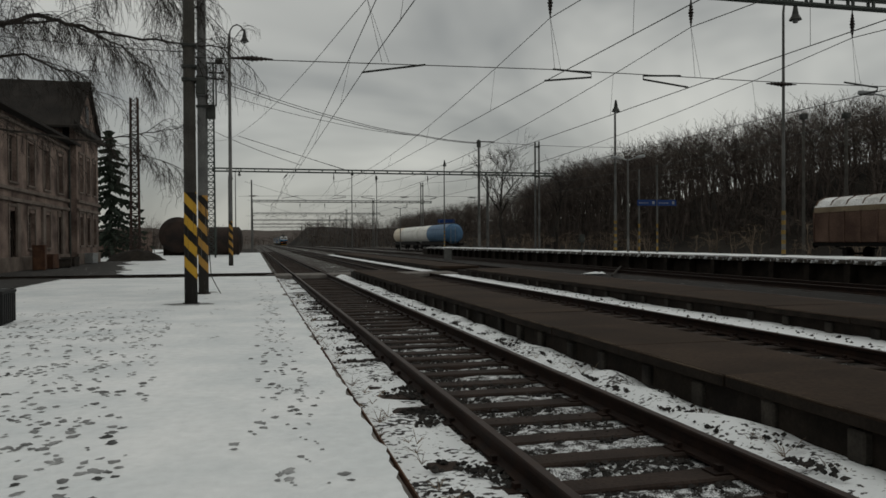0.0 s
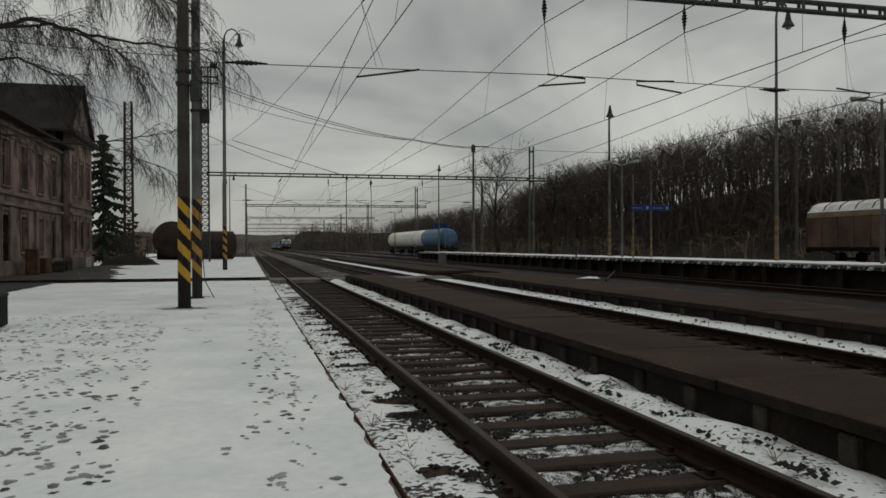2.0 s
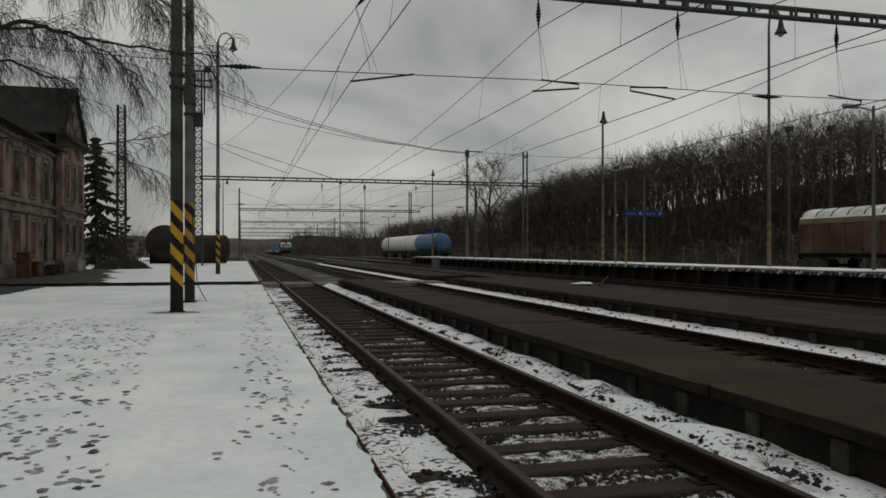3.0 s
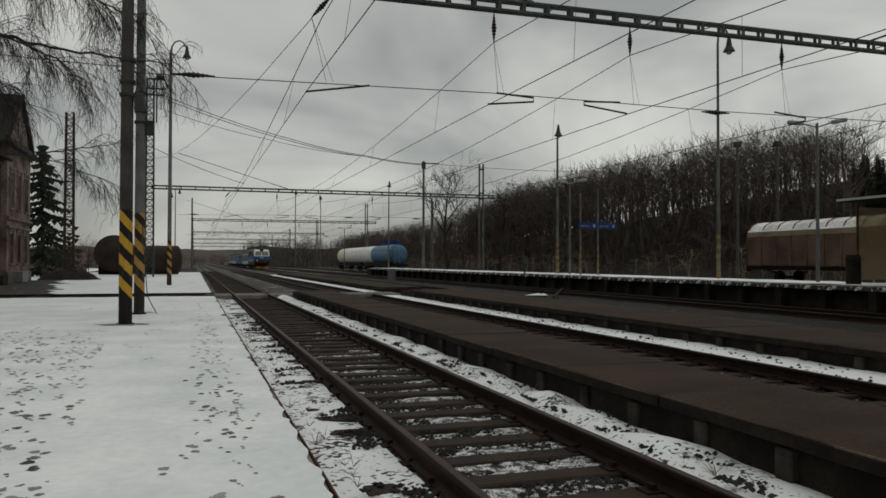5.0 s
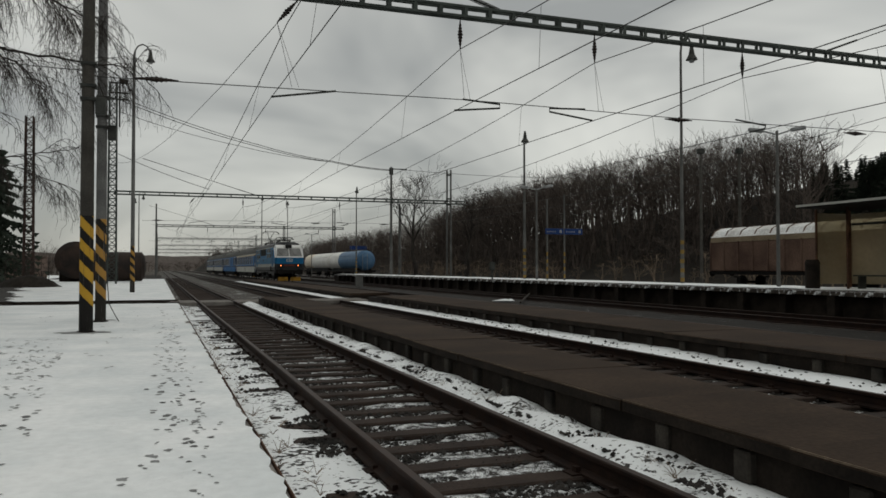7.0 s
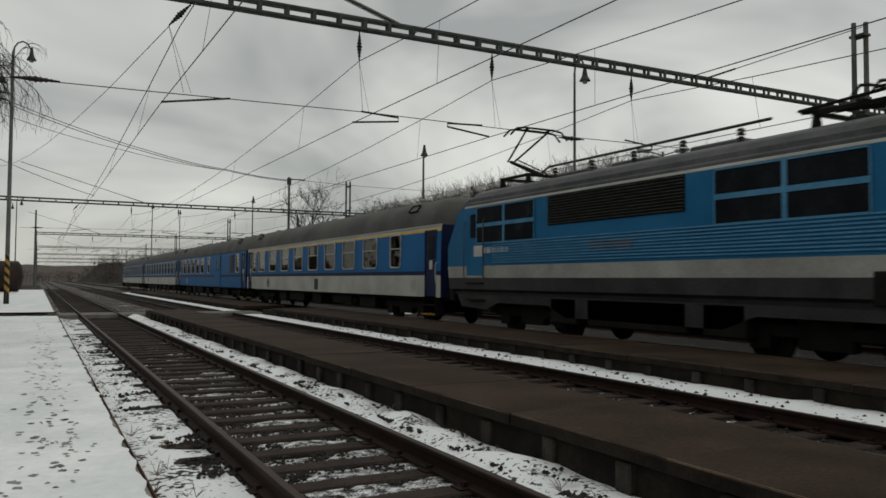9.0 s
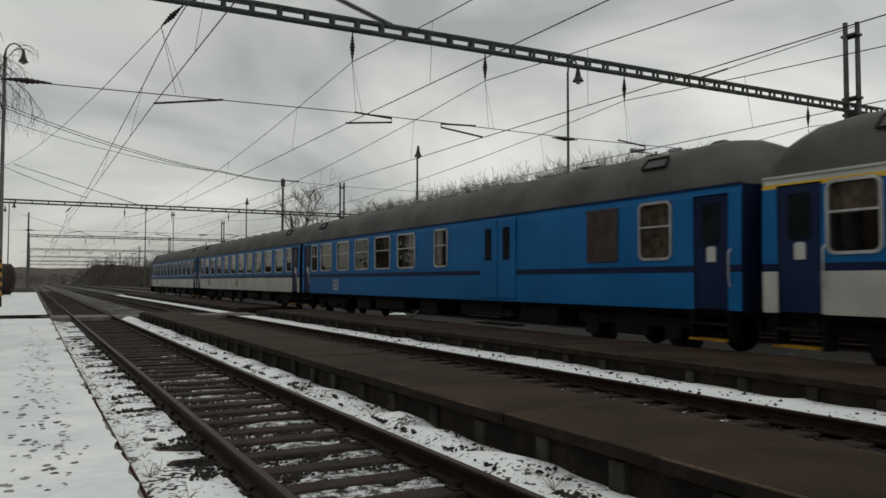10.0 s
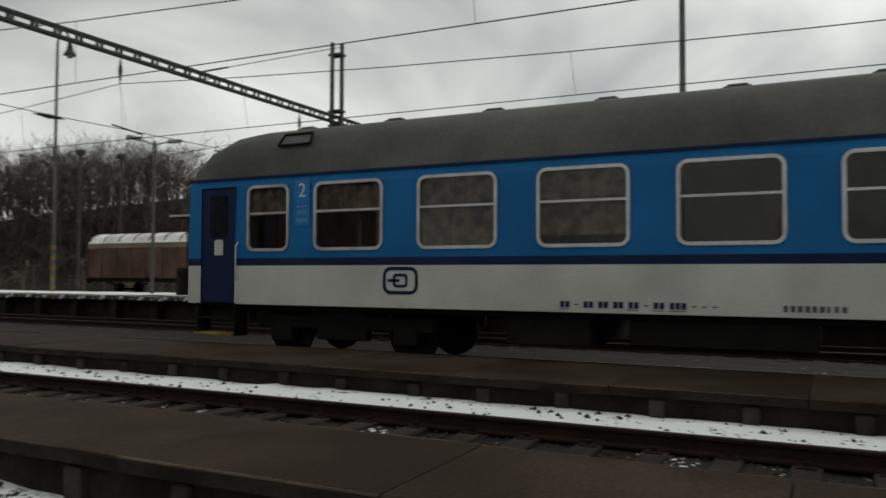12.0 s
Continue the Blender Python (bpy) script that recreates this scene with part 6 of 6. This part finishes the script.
def station_house():
    th = thing("station_house", "sooty brown two-storey station house with steep roof", "house")
    X, XB = -11.8, -24.0
    def wall(name, y0, y1, z1, x, holes):
        ys = sorted({y0, y1, *[h[0] for h in holes], *[h[1] for h in holes]})
        zs = sorted({0.0, z1, *[h[2] for h in holes], *[h[3] for h in holes]})
        b = Build()
        for i in range(len(ys) - 1):
            for j in range(len(zs) - 1):
                cy, cz = (ys[i] + ys[i + 1]) / 2, (zs[j] + zs[j + 1]) / 2
                if not any(h[0] < cy < h[1] and h[2] < cz < h[3] for h in holes):
                    b.box(x - 0.4, x, ys[i], ys[i + 1], zs[j], zs[j + 1])
        part(name, b.mesh("wall", PLASTER, weld=True), None, th, "sooty plaster wall")
        for ya, yb, za, zb in holes:
            w = part("window" if za > 0.3 else "door", Build().box(x - 0.3, x - 0.26, ya, yb, za, zb), DARKPANE, th)
            f = Build().box(x - 0.26, x - 0.2, ya, ya + 0.07, za, zb).box(x - 0.26, x - 0.2, yb - 0.07, yb, za, zb).box(x - 0.26, x - 0.2, (ya + yb) / 2 - 0.04, (ya + yb) / 2 + 0.04, za, zb).box(x - 0.26, x - 0.2, ya, yb, za + (zb - za) * 0.68, za + (zb - za) * 0.68 + 0.07).box(x - 0.26, x - 0.2, ya, yb, zb - 0.07, zb)
            part("frame", f, TRIM, w)
            part("sill", Build().box(x, x + 0.1, ya - 0.12, yb + 0.12, za - 0.14, za - 0.02), TRIM, w, bevel=0.015)
            part("surround", Build().box(x, x + 0.05, ya - 0.16, ya, za, zb + 0.2).box(x, x + 0.05, yb, yb + 0.16, za, zb + 0.2).box(x, x + 0.07, ya - 0.2, yb + 0.2, zb + 0.2, zb + 0.34), TRIM, w, bevel=0.01)
    main = []
    for k in range(8):
        y = 29.4 + k * 3.3
        main += [(y, y + 1.35, 4.6, 6.9)] + [(y, y + 1.35, 0.05 if k % 3 == 1 else 1.2, 3.1)]
    wall("wall", 28.0, 55.4, 7.9, X, main)
    end = []
    for k in range(3):
        y = 56.2 + k * 2.2
        end += [(y, y + 1.1, 4.9, 7.2), (y, y + 1.1, 1.3, 3.2)]
    wall("wall", 55.4, 62.7, 9.0, X + 0.5, end)
    part("wall", Build().box(XB, X + 0.1, 62.3, 62.7, 0, 9.0), PLASTER, th)
    part("wall", Build().box(XB, X - 0.4, 28, 28.4, 0, 7.9), PLASTER, th)
    part("wall", Build().box(XB - 0.4, XB, 28, 63.3, 0, 7.9), PLASTER, th)
    part("wall", Build().box(XB, X - 0.4, 55.4, 55.8, 0, 9.0), PLASTER, th)
    for z in (3.55, 4.1, 7.5):
        part("cornice", Build().box(X, X + 0.16, 28, 55.4, z, z + 0.2), TRIM, th, bevel=0.03)
        part("cornice", Build().box(X + 0.5, X + 0.66, 55.3, 62.8, z + (1.1 if z > 7 else 0), z + 0.2 + (1.1 if z > 7 else 0)), TRIM, th, bevel=0.03)
    part("plinth", Build().box(X, X + 0.12, 28, 55.4, 0, 0.75).box(X + 0.5, X + 0.62, 55.3, 62.8, 0, 0.75), TRIM, th, bevel=0.02)
    for y in (28.6, 33.6, 38.6, 43.6, 48.6, 53.2):
        part("pilaster", Build().box(X, X + 0.14, y, y + 0.5, 0.75, 3.5), TRIM, th, bevel=0.02)
    part("drainpipe", Build().tube([(X + 0.12, 55.2, 0.1), (X + 0.12, 55.2, 7.9)], 0.07, 8), STEEL, th)
    xm = (X + XB) / 2
    main_roof = Build().prism([(X + 0.6, 7.9), (X + 0.6, 8.05), (xm, 11.6), (XB - 0.6, 8.05), (XB - 0.6, 7.9)], 27.5, 56.5)
    part("roof", main_roof, TILES, th, "dark tiled roof")
    gable = [(54.7, 8.95), (54.7, 9.1), (58.9, 12.75), (63.1, 9.1), (63.1, 8.95), (58.9, 12.55)]
    part("roof", Build().prism(gable, XB, X + 0.75, axis="x"), TILES, th, "steep gabled roof over the end bay")
    part("gable_wall", Build().prism([(55.0, 9.0), (62.7, 9.0), (58.9, 12.4)], X + 0.12, X + 0.5, axis="x"), PLASTER, th, "sooty plaster gable")
    part("pent_roof", Build().prism([(X + 0.5, 8.75), (X + 1.0, 8.75), (X + 1.0, 8.85), (X + 0.5, 9.5)], 54.8, 62.9), TILES, th, "narrow tiled roof under the gable")
    part("attic_window", Build().box(X + 0.5, X + 0.54, 58.4, 59.4, 9.8, 11.0), DARKPANE, th)
    part("chimney", Build().box(-17.2, -15.6, 50.0, 51.2, 9.5, 13.2).box(-17.3, -15.5, 49.9, 51.3, 13.0, 13.3), PLASTER, th, bevel=0.02)


station_house()

# clutter in front of the house, the mound, low sheds
rk = random.Random(8)
for x, y, w, h, mt, lab in ((-11.0, 46.5, 0.9, 0.8, RUST, "rusty crate by the station wall"), (-10.9, 48.6, 1.3, 0.5, CONBLOCK, "pale stack by the station wall"), (-10.8, 51.0, 0.8, 0.55, CONBLOCK, "pale box by the station wall"), (-10.9, 44.5, 0.6, 1.3, RUST, "rust-red cabinet by the station wall"), (-11.0, 57.5, 0.9, 0.7, GALV, "pale bin by the station wall")):
    b = Build().box(-w / 2, w / 2, -w / 2, w / 2, 0.06, h)
    for sx in (-1, 1):
        for sy in (-1, 1):
            b.box(sx * w * 0.4 - 0.05, sx * w * 0.4 + 0.05, sy * w * 0.4 - 0.05, sy * w * 0.4 + 0.05, 0, 0.07)
    b.box(-w / 2 - 0.03, w / 2 + 0.03, -w / 2 - 0.03, w / 2 + 0.03, h, h + 0.05)
    solo("storage_box", b, mt, lab, "box", bevel=0.02, at=pose(x, y, 0, 0, 0, rk.uniform(-12, 12)))
mound = sheet(-2.3, 2.3, -1.8, 1.8, 0, 18, 14, fn=lambda x, y: 0.95 * max(0, 1 - (x / 2.2) ** 2 - (y / 1.7) ** 2) ** 0.7 + 0.18 * noise.noise(Vector((x * 2, y * 2, 3))) - 0.06)
solo("earth_mound", mound, LITTER, "dark mound of brush and earth", "mound", smooth=True, at=pose(-9.3, 67, -0.02))
hb = Build()
for k in range(14):
    scatter(hb, shrubs[k % 4], -9.3 + rk.uniform(-1.9, 1.9), 67 + rk.uniform(-1, 1), 0.3, rk.uniform(0.4, 0.8), rk.uniform(0, 6), 1.2)
solo("brush_heap", hb, BARK, "heap of dark twigs on the mound", "brushwood", kind="stuff")
th = thing("low_wall", "long low dark wall behind the yard", "wall")
part("wall", Build().box(-34, -10.8, 90, 90.4, -0.1, 2.6), PLASTER, th)
part("coping", Build().box(-34, -10.75, 89.9, 90.5, 2.6, 2.75), TRIM, th)


def still_tank(axis, x, y, z, r, ln, label):
    th = thing("storage_tank", label, "tank", pose(x, y, 0, 0, 0, 0 if axis == "x" else 90), group="old tanks")
    pts = [(-ln / 2 - 0.42, 0, z), (-ln / 2 - 0.3, 0, z), (-ln / 2, 0, z), (ln / 2, 0, z), (ln / 2 + 0.3, 0, z), (ln / 2 + 0.42, 0, z)]
    part("shell", Build().tube(pts, [r * 0.35, r * 0.75, r, r, r * 0.75, r * 0.35], 28), material("sooty_tank", (0.014, 0.011, 0.01), (0.04, 0.026, 0.02), 0.8, 14, 0.7) if "sooty_tank" not in bpy.data.materials else bpy.data.materials["sooty_tank"], th, smooth=False)
    for s in (-0.32, 0.32):
        part("saddle", Build().box(ln * s - 0.2, ln * s + 0.2, -r * 0.8, r * 0.8, 0, z - r * 0.55), CONFACE, th, bevel=0.02)
    for s in (-0.35, 0, 0.35):
        part("band", Build().tube([(ln * s - 0.05, 0, z), (ln * s + 0.05, 0, z)], r * 1.015, 28), STEEL, th)


still_tank("x", -3.9, 89, 1.6, 1.55, 4.6, "sooty cylindrical tank lying across the yard")
still_tank("y", -8.3, 94, 2.3, 2.0, 5.0, "big dark cylindrical tank seen end on")


# ---- parked wagons ----
def wheel_pair(parent, y, r=0.46):
    w = Build().tube([(-0.8, 0, 0), (0.8, 0, 0)], 0.08, 8)
    for sx in (-1, 1):
        w.tube([(sx * 0.72, 0, 0), (sx * 0.8, 0, 0)], r, 20)
    part("wheelset", w, UNDER, parent, at=pose(0, y, r))
    for sx in (-1, 1):
        part("axle_box", Build().box(sx * 1.0 - 0.1, sx * 1.0 + 0.1, y - 0.2, y + 0.2, 0.3, 0.75), UNDER, parent, bevel=0.02)
        part("leaf_spring", Build().box(sx * 1.0 - 0.05, sx * 1.0 + 0.05, y - 0.55, y + 0.55, 0.75, 0.85), UNDER, parent)


def covered_wagon(x, y0, ln):
    th = thing("covered_wagon", "brown sliding-wall goods wagon with snowy ribbed roof", "goods wagon", pose(x, y0, 0))
    brown = material("faded_brown_paint", (0.07, 0.04, 0.03), (0.15, 0.095, 0.07), 0.5, 14.0, 0.8, bump=0.2)
    khaki = material("faded_khaki_paint", (0.13, 0.1, 0.065), (0.21, 0.165, 0.11), 0.5, 14.0, 0.8)
    part("body", Build().box(-1.35, 1.35, 0.1, ln - 0.1, 1.2, 3.2), brown, th)
    part("underframe", Build().box(-1.3, 1.3, 0, ln, 0.95, 1.2), UNDER, th, bevel=0.03)
    n = 10
    for k in range(n):
        y = 0.15 + k * (ln - 0.3) / n
        part("wall_panel", Build().box(-1.4, -1.35, y + 0.04, y + (ln - 0.3) / n - 0.04, 1.24, 3.15), brown, th, bevel=0.012)
    for k in range(n + 1):
        y = 0.15 + k * (ln - 0.3) / n
        part("stanchion", Build().box(-1.44, -1.36, y - 0.045, y + 0.045, 1.2, 3.25), brown, th)
    part("shoulder", Build().prism([(-1.4, 3.2), (-1.34, 3.55), (1.34, 3.55), (1.4, 3.2)], 0.1, ln - 0.1), khaki, th)
    part("roof", Build().prism([(-1.34, 3.55), (-1.05, 3.98), (-0.55, 4.2), (0, 4.26), (0.55, 4.2), (1.05, 3.98), (1.34, 3.55)], 0.1, ln - 0.1), material("thin_snow_roof", (0.5, 0.49, 0.47), (0.78, 0.79, 0.79), 0.8, 10, 0.75), th, "thin snow on the roof")
    for k in range(n + 1):
        y = 0.13 + k * (ln - 0.3) / n
        part("roof_rib", Build().prism([(-1.36, 3.5), (-1.07, 4.0), (-0.56, 4.23), (0, 4.29), (0.56, 4.23), (0.56, 4.1), (-0.5, 4.1), (-1.0, 3.9), (-1.28, 3.5)], y - 0.06, y + 0.06), brown, th)
    for y in (2.6, ln - 2.6):
        wheel_pair(th, y)
    for y, s in ((0, -1), (ln, 1)):
        for sx in (-0.875, 0.875):
            part("buffer", Build().tube([(sx, y, 1.05), (sx, y + s * 0.3, 1.05), (sx, y + s * 0.3, 1.05), (sx, y + s * 0.38, 1.05)], [0.12, 0.12, 0.23, 0.23], 12), UNDER, th)


covered_wagon(T6, 31.4, 14.2)
covered_wagon(T6, 16.4, 14.2)


def tank_wagon(x, y0, ln, halves, label):
    th = thing("tank_wagon", label, "tank wagon", pose(x, y0, 0), group="parked tank wagons")
    n = len(halves)
    r, z = 1.25, 2.4
    for k, mt in enumerate(halves):
        a, c = 0.5 + (ln - 1.0) * k / n, 0.5 + (ln - 1.0) * (k + 1) / n
        pts, rad = [(0, a, z), (0, c, z)], [r, r]
        if k == 0:
            pts, rad = [(0, a - 0.4, z), (0, a - 0.25, z)] + pts, [r * 0.4, r * 0.8] + rad
        if k == n - 1:
            pts, rad = pts + [(0, c + 0.25, z), (0, c + 0.4, z)], rad + [r * 0.8, r * 0.4]
        part("tank_shell", Build().tube(pts, rad, 28, caps=True), mt, th)
        part("sun_shield", Build().prism([(math.cos(q) * 1.31, z + math.sin(q) * 1.31) for q in np.linspace(0.5, 2.64, 9)] + [(math.cos(q) * 1.28, z + math.sin(q) * 1.28) for q in np.linspace(2.64, 0.5, 9)], a + 0.02, c - 0.02), mt, th)
    part("underframe", Build().box(-1.2, 1.2, 0, ln, 0.9, 1.15), UNDER, th, bevel=0.02)
    part("saddle", Build().box(-1.0, 1.0, 1.5, ln - 1.5, 1.15, 1.4), UNDER, th)
    for y in (1.6, 3.4, ln - 3.4, ln - 1.6):
        wheel_pair(th, y)
    part("end_ladder", Build().tube([(-0.5, 0.05, 1.1), (-0.5, 0.05, 3.2)], 0.03, 5).tube([(0.1, 0.05, 1.1), (0.1, 0.05, 3.2)], 0.03, 5), GALV, th)


TANKBLUE = material("blue_tank_paint", (0.05, 0.115, 0.21), (0.11, 0.2, 0.31), 0.6, 14, 0.5)
TANKWHITE = material("white_tank_paint", (0.68, 0.67, 0.63), (0.8, 0.79, 0.75), 0.6, 14, 0.5)
TANKCREAM = material("cream_tank_paint", (0.68, 0.58, 0.45), (0.78, 0.7, 0.57), 0.6, 14, 0.5)
tank_wagon(T5, 96.3, 17.0, [TANKBLUE, TANKBLUE, TANKWHITE], "parked tank wagon in faded blue and white")
tank_wagon(T5, 114.0, 20.5, [TANKWHITE, TANKWHITE, TANKCREAM], "parked tank wagon in white and cream")

# ---- platform signs, posts, planter ----
th = thing("direction_sign", "blue platform signs with white marks on banded posts", "sign", pose(0, 39, 0.7))
for x in (20.65, 21.75):
    po = part("post", Build().tube([(x, 0.06, 0), (x, 0.06, 4.6 if x < 21 else 4.9)], 0.05, 8), POLE_LIGHT, th)
    for k in range(4):
        part("warning_band", Build().tube([(x, 0.06, 0.15 + k * 0.42), (x, 0.06, 0.36 + k * 0.42)], 0.056, 8), MUSTARD, po)
SIGNBLUE = material("sign_blue", (0.01, 0.03, 0.11), (0.015, 0.04, 0.14), 1, 20, 0.4, bump=0)
for x in (20.5, 21.72):
    pl = part("panel", Build().box(x, x + 1.16, -0.03, 0.0, 2.62, 2.95), SIGNBLUE, th, bevel=0.006)
    lt = Build()
    for k in range(6):
        lt.box(x + 0.1 + k * 0.1, x + 0.15 + k * 0.1, -0.034, -0.03, 2.74, 2.8)
    lt.box(x + 0.9, x + 1.04, -0.034, -0.03, 2.7, 2.86)
    part("lettering", lt, GALV, pl, "small unreadable white lettering")
th = thing("station_sign", "small blue station board between two posts", "sign", pose(26.3, 106, 0))
part("panel", Build().box(-1.2, 1.2, -0.05, 0.05, 4.0, 4.5), SIGNBLUE, th, bevel=0.01)
for x in (-1.0, 1.0):
    part("post", Build().tube([(x, 0, -0.2), (x, 0, 4.5)], 0.06, 8), POLE_LIGHT, th)
solo("marker_stone", Build().prism([(-0.3, -0.2), (0.3, -0.2), (0.3, 0.75), (0.22, 0.85), (-0.22, 0.85), (-0.3, 0.75)], -0.12, 0.12), POLE_LIGHT, "pale concrete marker post between the tracks", "marker post", bevel=0.02, at=pose(15.5, 62, 0))
th = thing("signal_stand", "small dark signal stand at the platform edge", "signal", pose(20.1, 45.5, 0.7))
part("post", Build().tube([(0, 0, 0), (0, 0, 0.9)], 0.05, 8), STEEL, th)
part("head", Build().box(-0.16, 0.16, -0.1, 0.1, 0.6, 1.1), STEEL, th, bevel=0.02)
th = thing("planter", "black ribbed planter on the snow", "planter", pose(-4.75, 15.4, 0))
part("tub", Build().box(-0.45, 0.45, -0.4, 0.4, 0, 0.56), RUBBER, th, bevel=0.02)
for k in range(7):
    part("rib", Build().box(0.45, 0.475, -0.39 + k * 0.115, -0.32 + k * 0.115, 0.02, 0.54), RUBBER, th)
part("rim", Build().box(-0.48, 0.48, -0.43, 0.43, 0.54, 0.6), RUBBER, th, bevel=0.015)

# low signal wires and a bar lying between the main lines
solo("point_rod", Build().tube([(14.6, 30, -0.05), (19.0, 38, 0.02)], 0.05, 6), CONBLOCK, "pale bar lying between the tracks", "bar")
solo("snow_heap", Build().blob((0, 0, 0.04), (0.5, 0.25, 0.1)).blob((0.4, 0.2, 0.03), (0.3, 0.2, 0.08)), SNOW, "small heap of old snow between tracks", "snow", at=pose(15.2, 33, -0.15))

# footprints: dark slush pressed into the snow
rk = random.Random(33)
SLUSH = material("dark_slush", (0.035, 0.035, 0.034), (0.36, 0.365, 0.365), 2.6, 30.0, 0.6, bump=0.4)
fp = Build()


def print_at(x, y, a, s):
    n = 11
    for off, rx, ry in ((0.07, 0.05, 0.075), (-0.09, 0.038, 0.045)):
        cx, cy = x - math.sin(a) * off * s, y + math.cos(a) * off * s
        z = -0.003 + 0.001 * rk.random()
        ringv = []
        for k in range(n):
            t = 6.283 * k / n
            r = s * rk.uniform(0.4, 1.05)
            u, w = rx * math.cos(t) * r, ry * math.sin(t) * r
            px, py = cx + u * math.cos(a) - w * math.sin(a), cy + u * math.sin(a) + w * math.cos(a)
            ringv.append((px, py, z - 0.012 + trodden(px, py) + 0.006))
        if rk.random() < 0.75:
            fp.add(ringv + [(cx, cy, z - 0.012 + trodden(cx, cy) + 0.008)], [(k, (k + 1) % n, n) for k in range(n)])


def trail(x0, y0, x1, y1, wob=0.06):
    ln = math.hypot(x1 - x0, y1 - y0)
    a = math.atan2(-(x1 - x0), y1 - y0)
    for k in range(int(ln / 0.68)):
        f = k * 0.68 / ln
        s = 0.12 if k % 2 else -0.12
        print_at(x0 + (x1 - x0) * f + s * math.cos(a) + rk.uniform(-wob, wob), y0 + (y1 - y0) * f + s * math.sin(a) + rk.uniform(-wob, wob), a + rk.uniform(-0.3, 0.3), rk.uniform(0.8, 1.25))


trail(0.25, 3.5, 0.3, 30, 0.1)
trail(0.0, 3.0, 0.35, 18, 0.1)
trail(0.5, 4, 0.15, 14, 0.1)
for k in range(7):
    trail(-0.6 - k * 0.32, 3.2 + k * 0.3, -2.6 - k * 0.45, 17, 0.22)
trail(-1.2, 4.5, -3.4, 20, 0.25)
for k in range(760):
    u = rk.random()
    print_at(-0.7 - (2.4 + 2.6 * u) * rk.random() - 0.08 * u * 12, 3.6 + 14 * u, rk.uniform(-0.5, 0.8), rk.uniform(0.4, 1.05))
for k in range(130):
    u = rk.random()
    print_at(0.35 + rk.gauss(0, 0.16), 4 + 17 * u, rk.uniform(-0.4, 0.4), rk.uniform(0.3, 0.7))
for k in range(40):
    print_at(rk.uniform(-6, 0.6), rk.uniform(12, 33), rk.uniform(0, 3), rk.uniform(0.7, 1.1))
for cx, cy, rx, ry in ((-1.44, 19.1, 0.62, 0.4), (-1.42, 23.4, 0.45, 0.4)):      # melted rings at the feet of the poles
    ringv = []
    for k in range(24):
        t, r = 6.283 * k / 24, rk.uniform(0.7, 1.15)
        ringv.append((cx + rx * r * math.cos(t), cy + ry * r * math.sin(t), -0.012 + trodden(cx + rx * r * math.cos(t), cy + ry * r * math.sin(t)) + 0.006))
    fp.add(ringv + [(cx, cy, 0.004)], [(k, (k + 1) % 24, 24) for k in range(24)])
solo("footprints", fp, SLUSH, "dark slushy footprints trodden into the snow", "footprints", kind="stuff")
# dry weeds at the ballast edges
wd = Build()
for k in range(110):
    x, y = rk.choice(((0.95, 14), (1.1, 22), (3.7, 9), (0.92, 27)))
    x, y = x + rk.gauss(0, 0.08), 4 + abs(rk.gauss(0, 1)) * y * 0.6
    for j in range(6):
        d = Vector((rk.uniform(-1, 1), rk.uniform(-1, 1), rk.uniform(0.3, 1.0))).normalized() * rk.uniform(0.05, 0.16)
        p = Vector((x, y, -0.12))
        wd.tube([p, p + d * 0.6, p + d + Vector((0, 0, -0.02))], [0.003, 0.0025, 0.001], 3, caps=False)
solo("dry_weeds", wd, BRUSH, "dry weeds at the edge of the ballast", "weeds", kind="stuff")

motions()
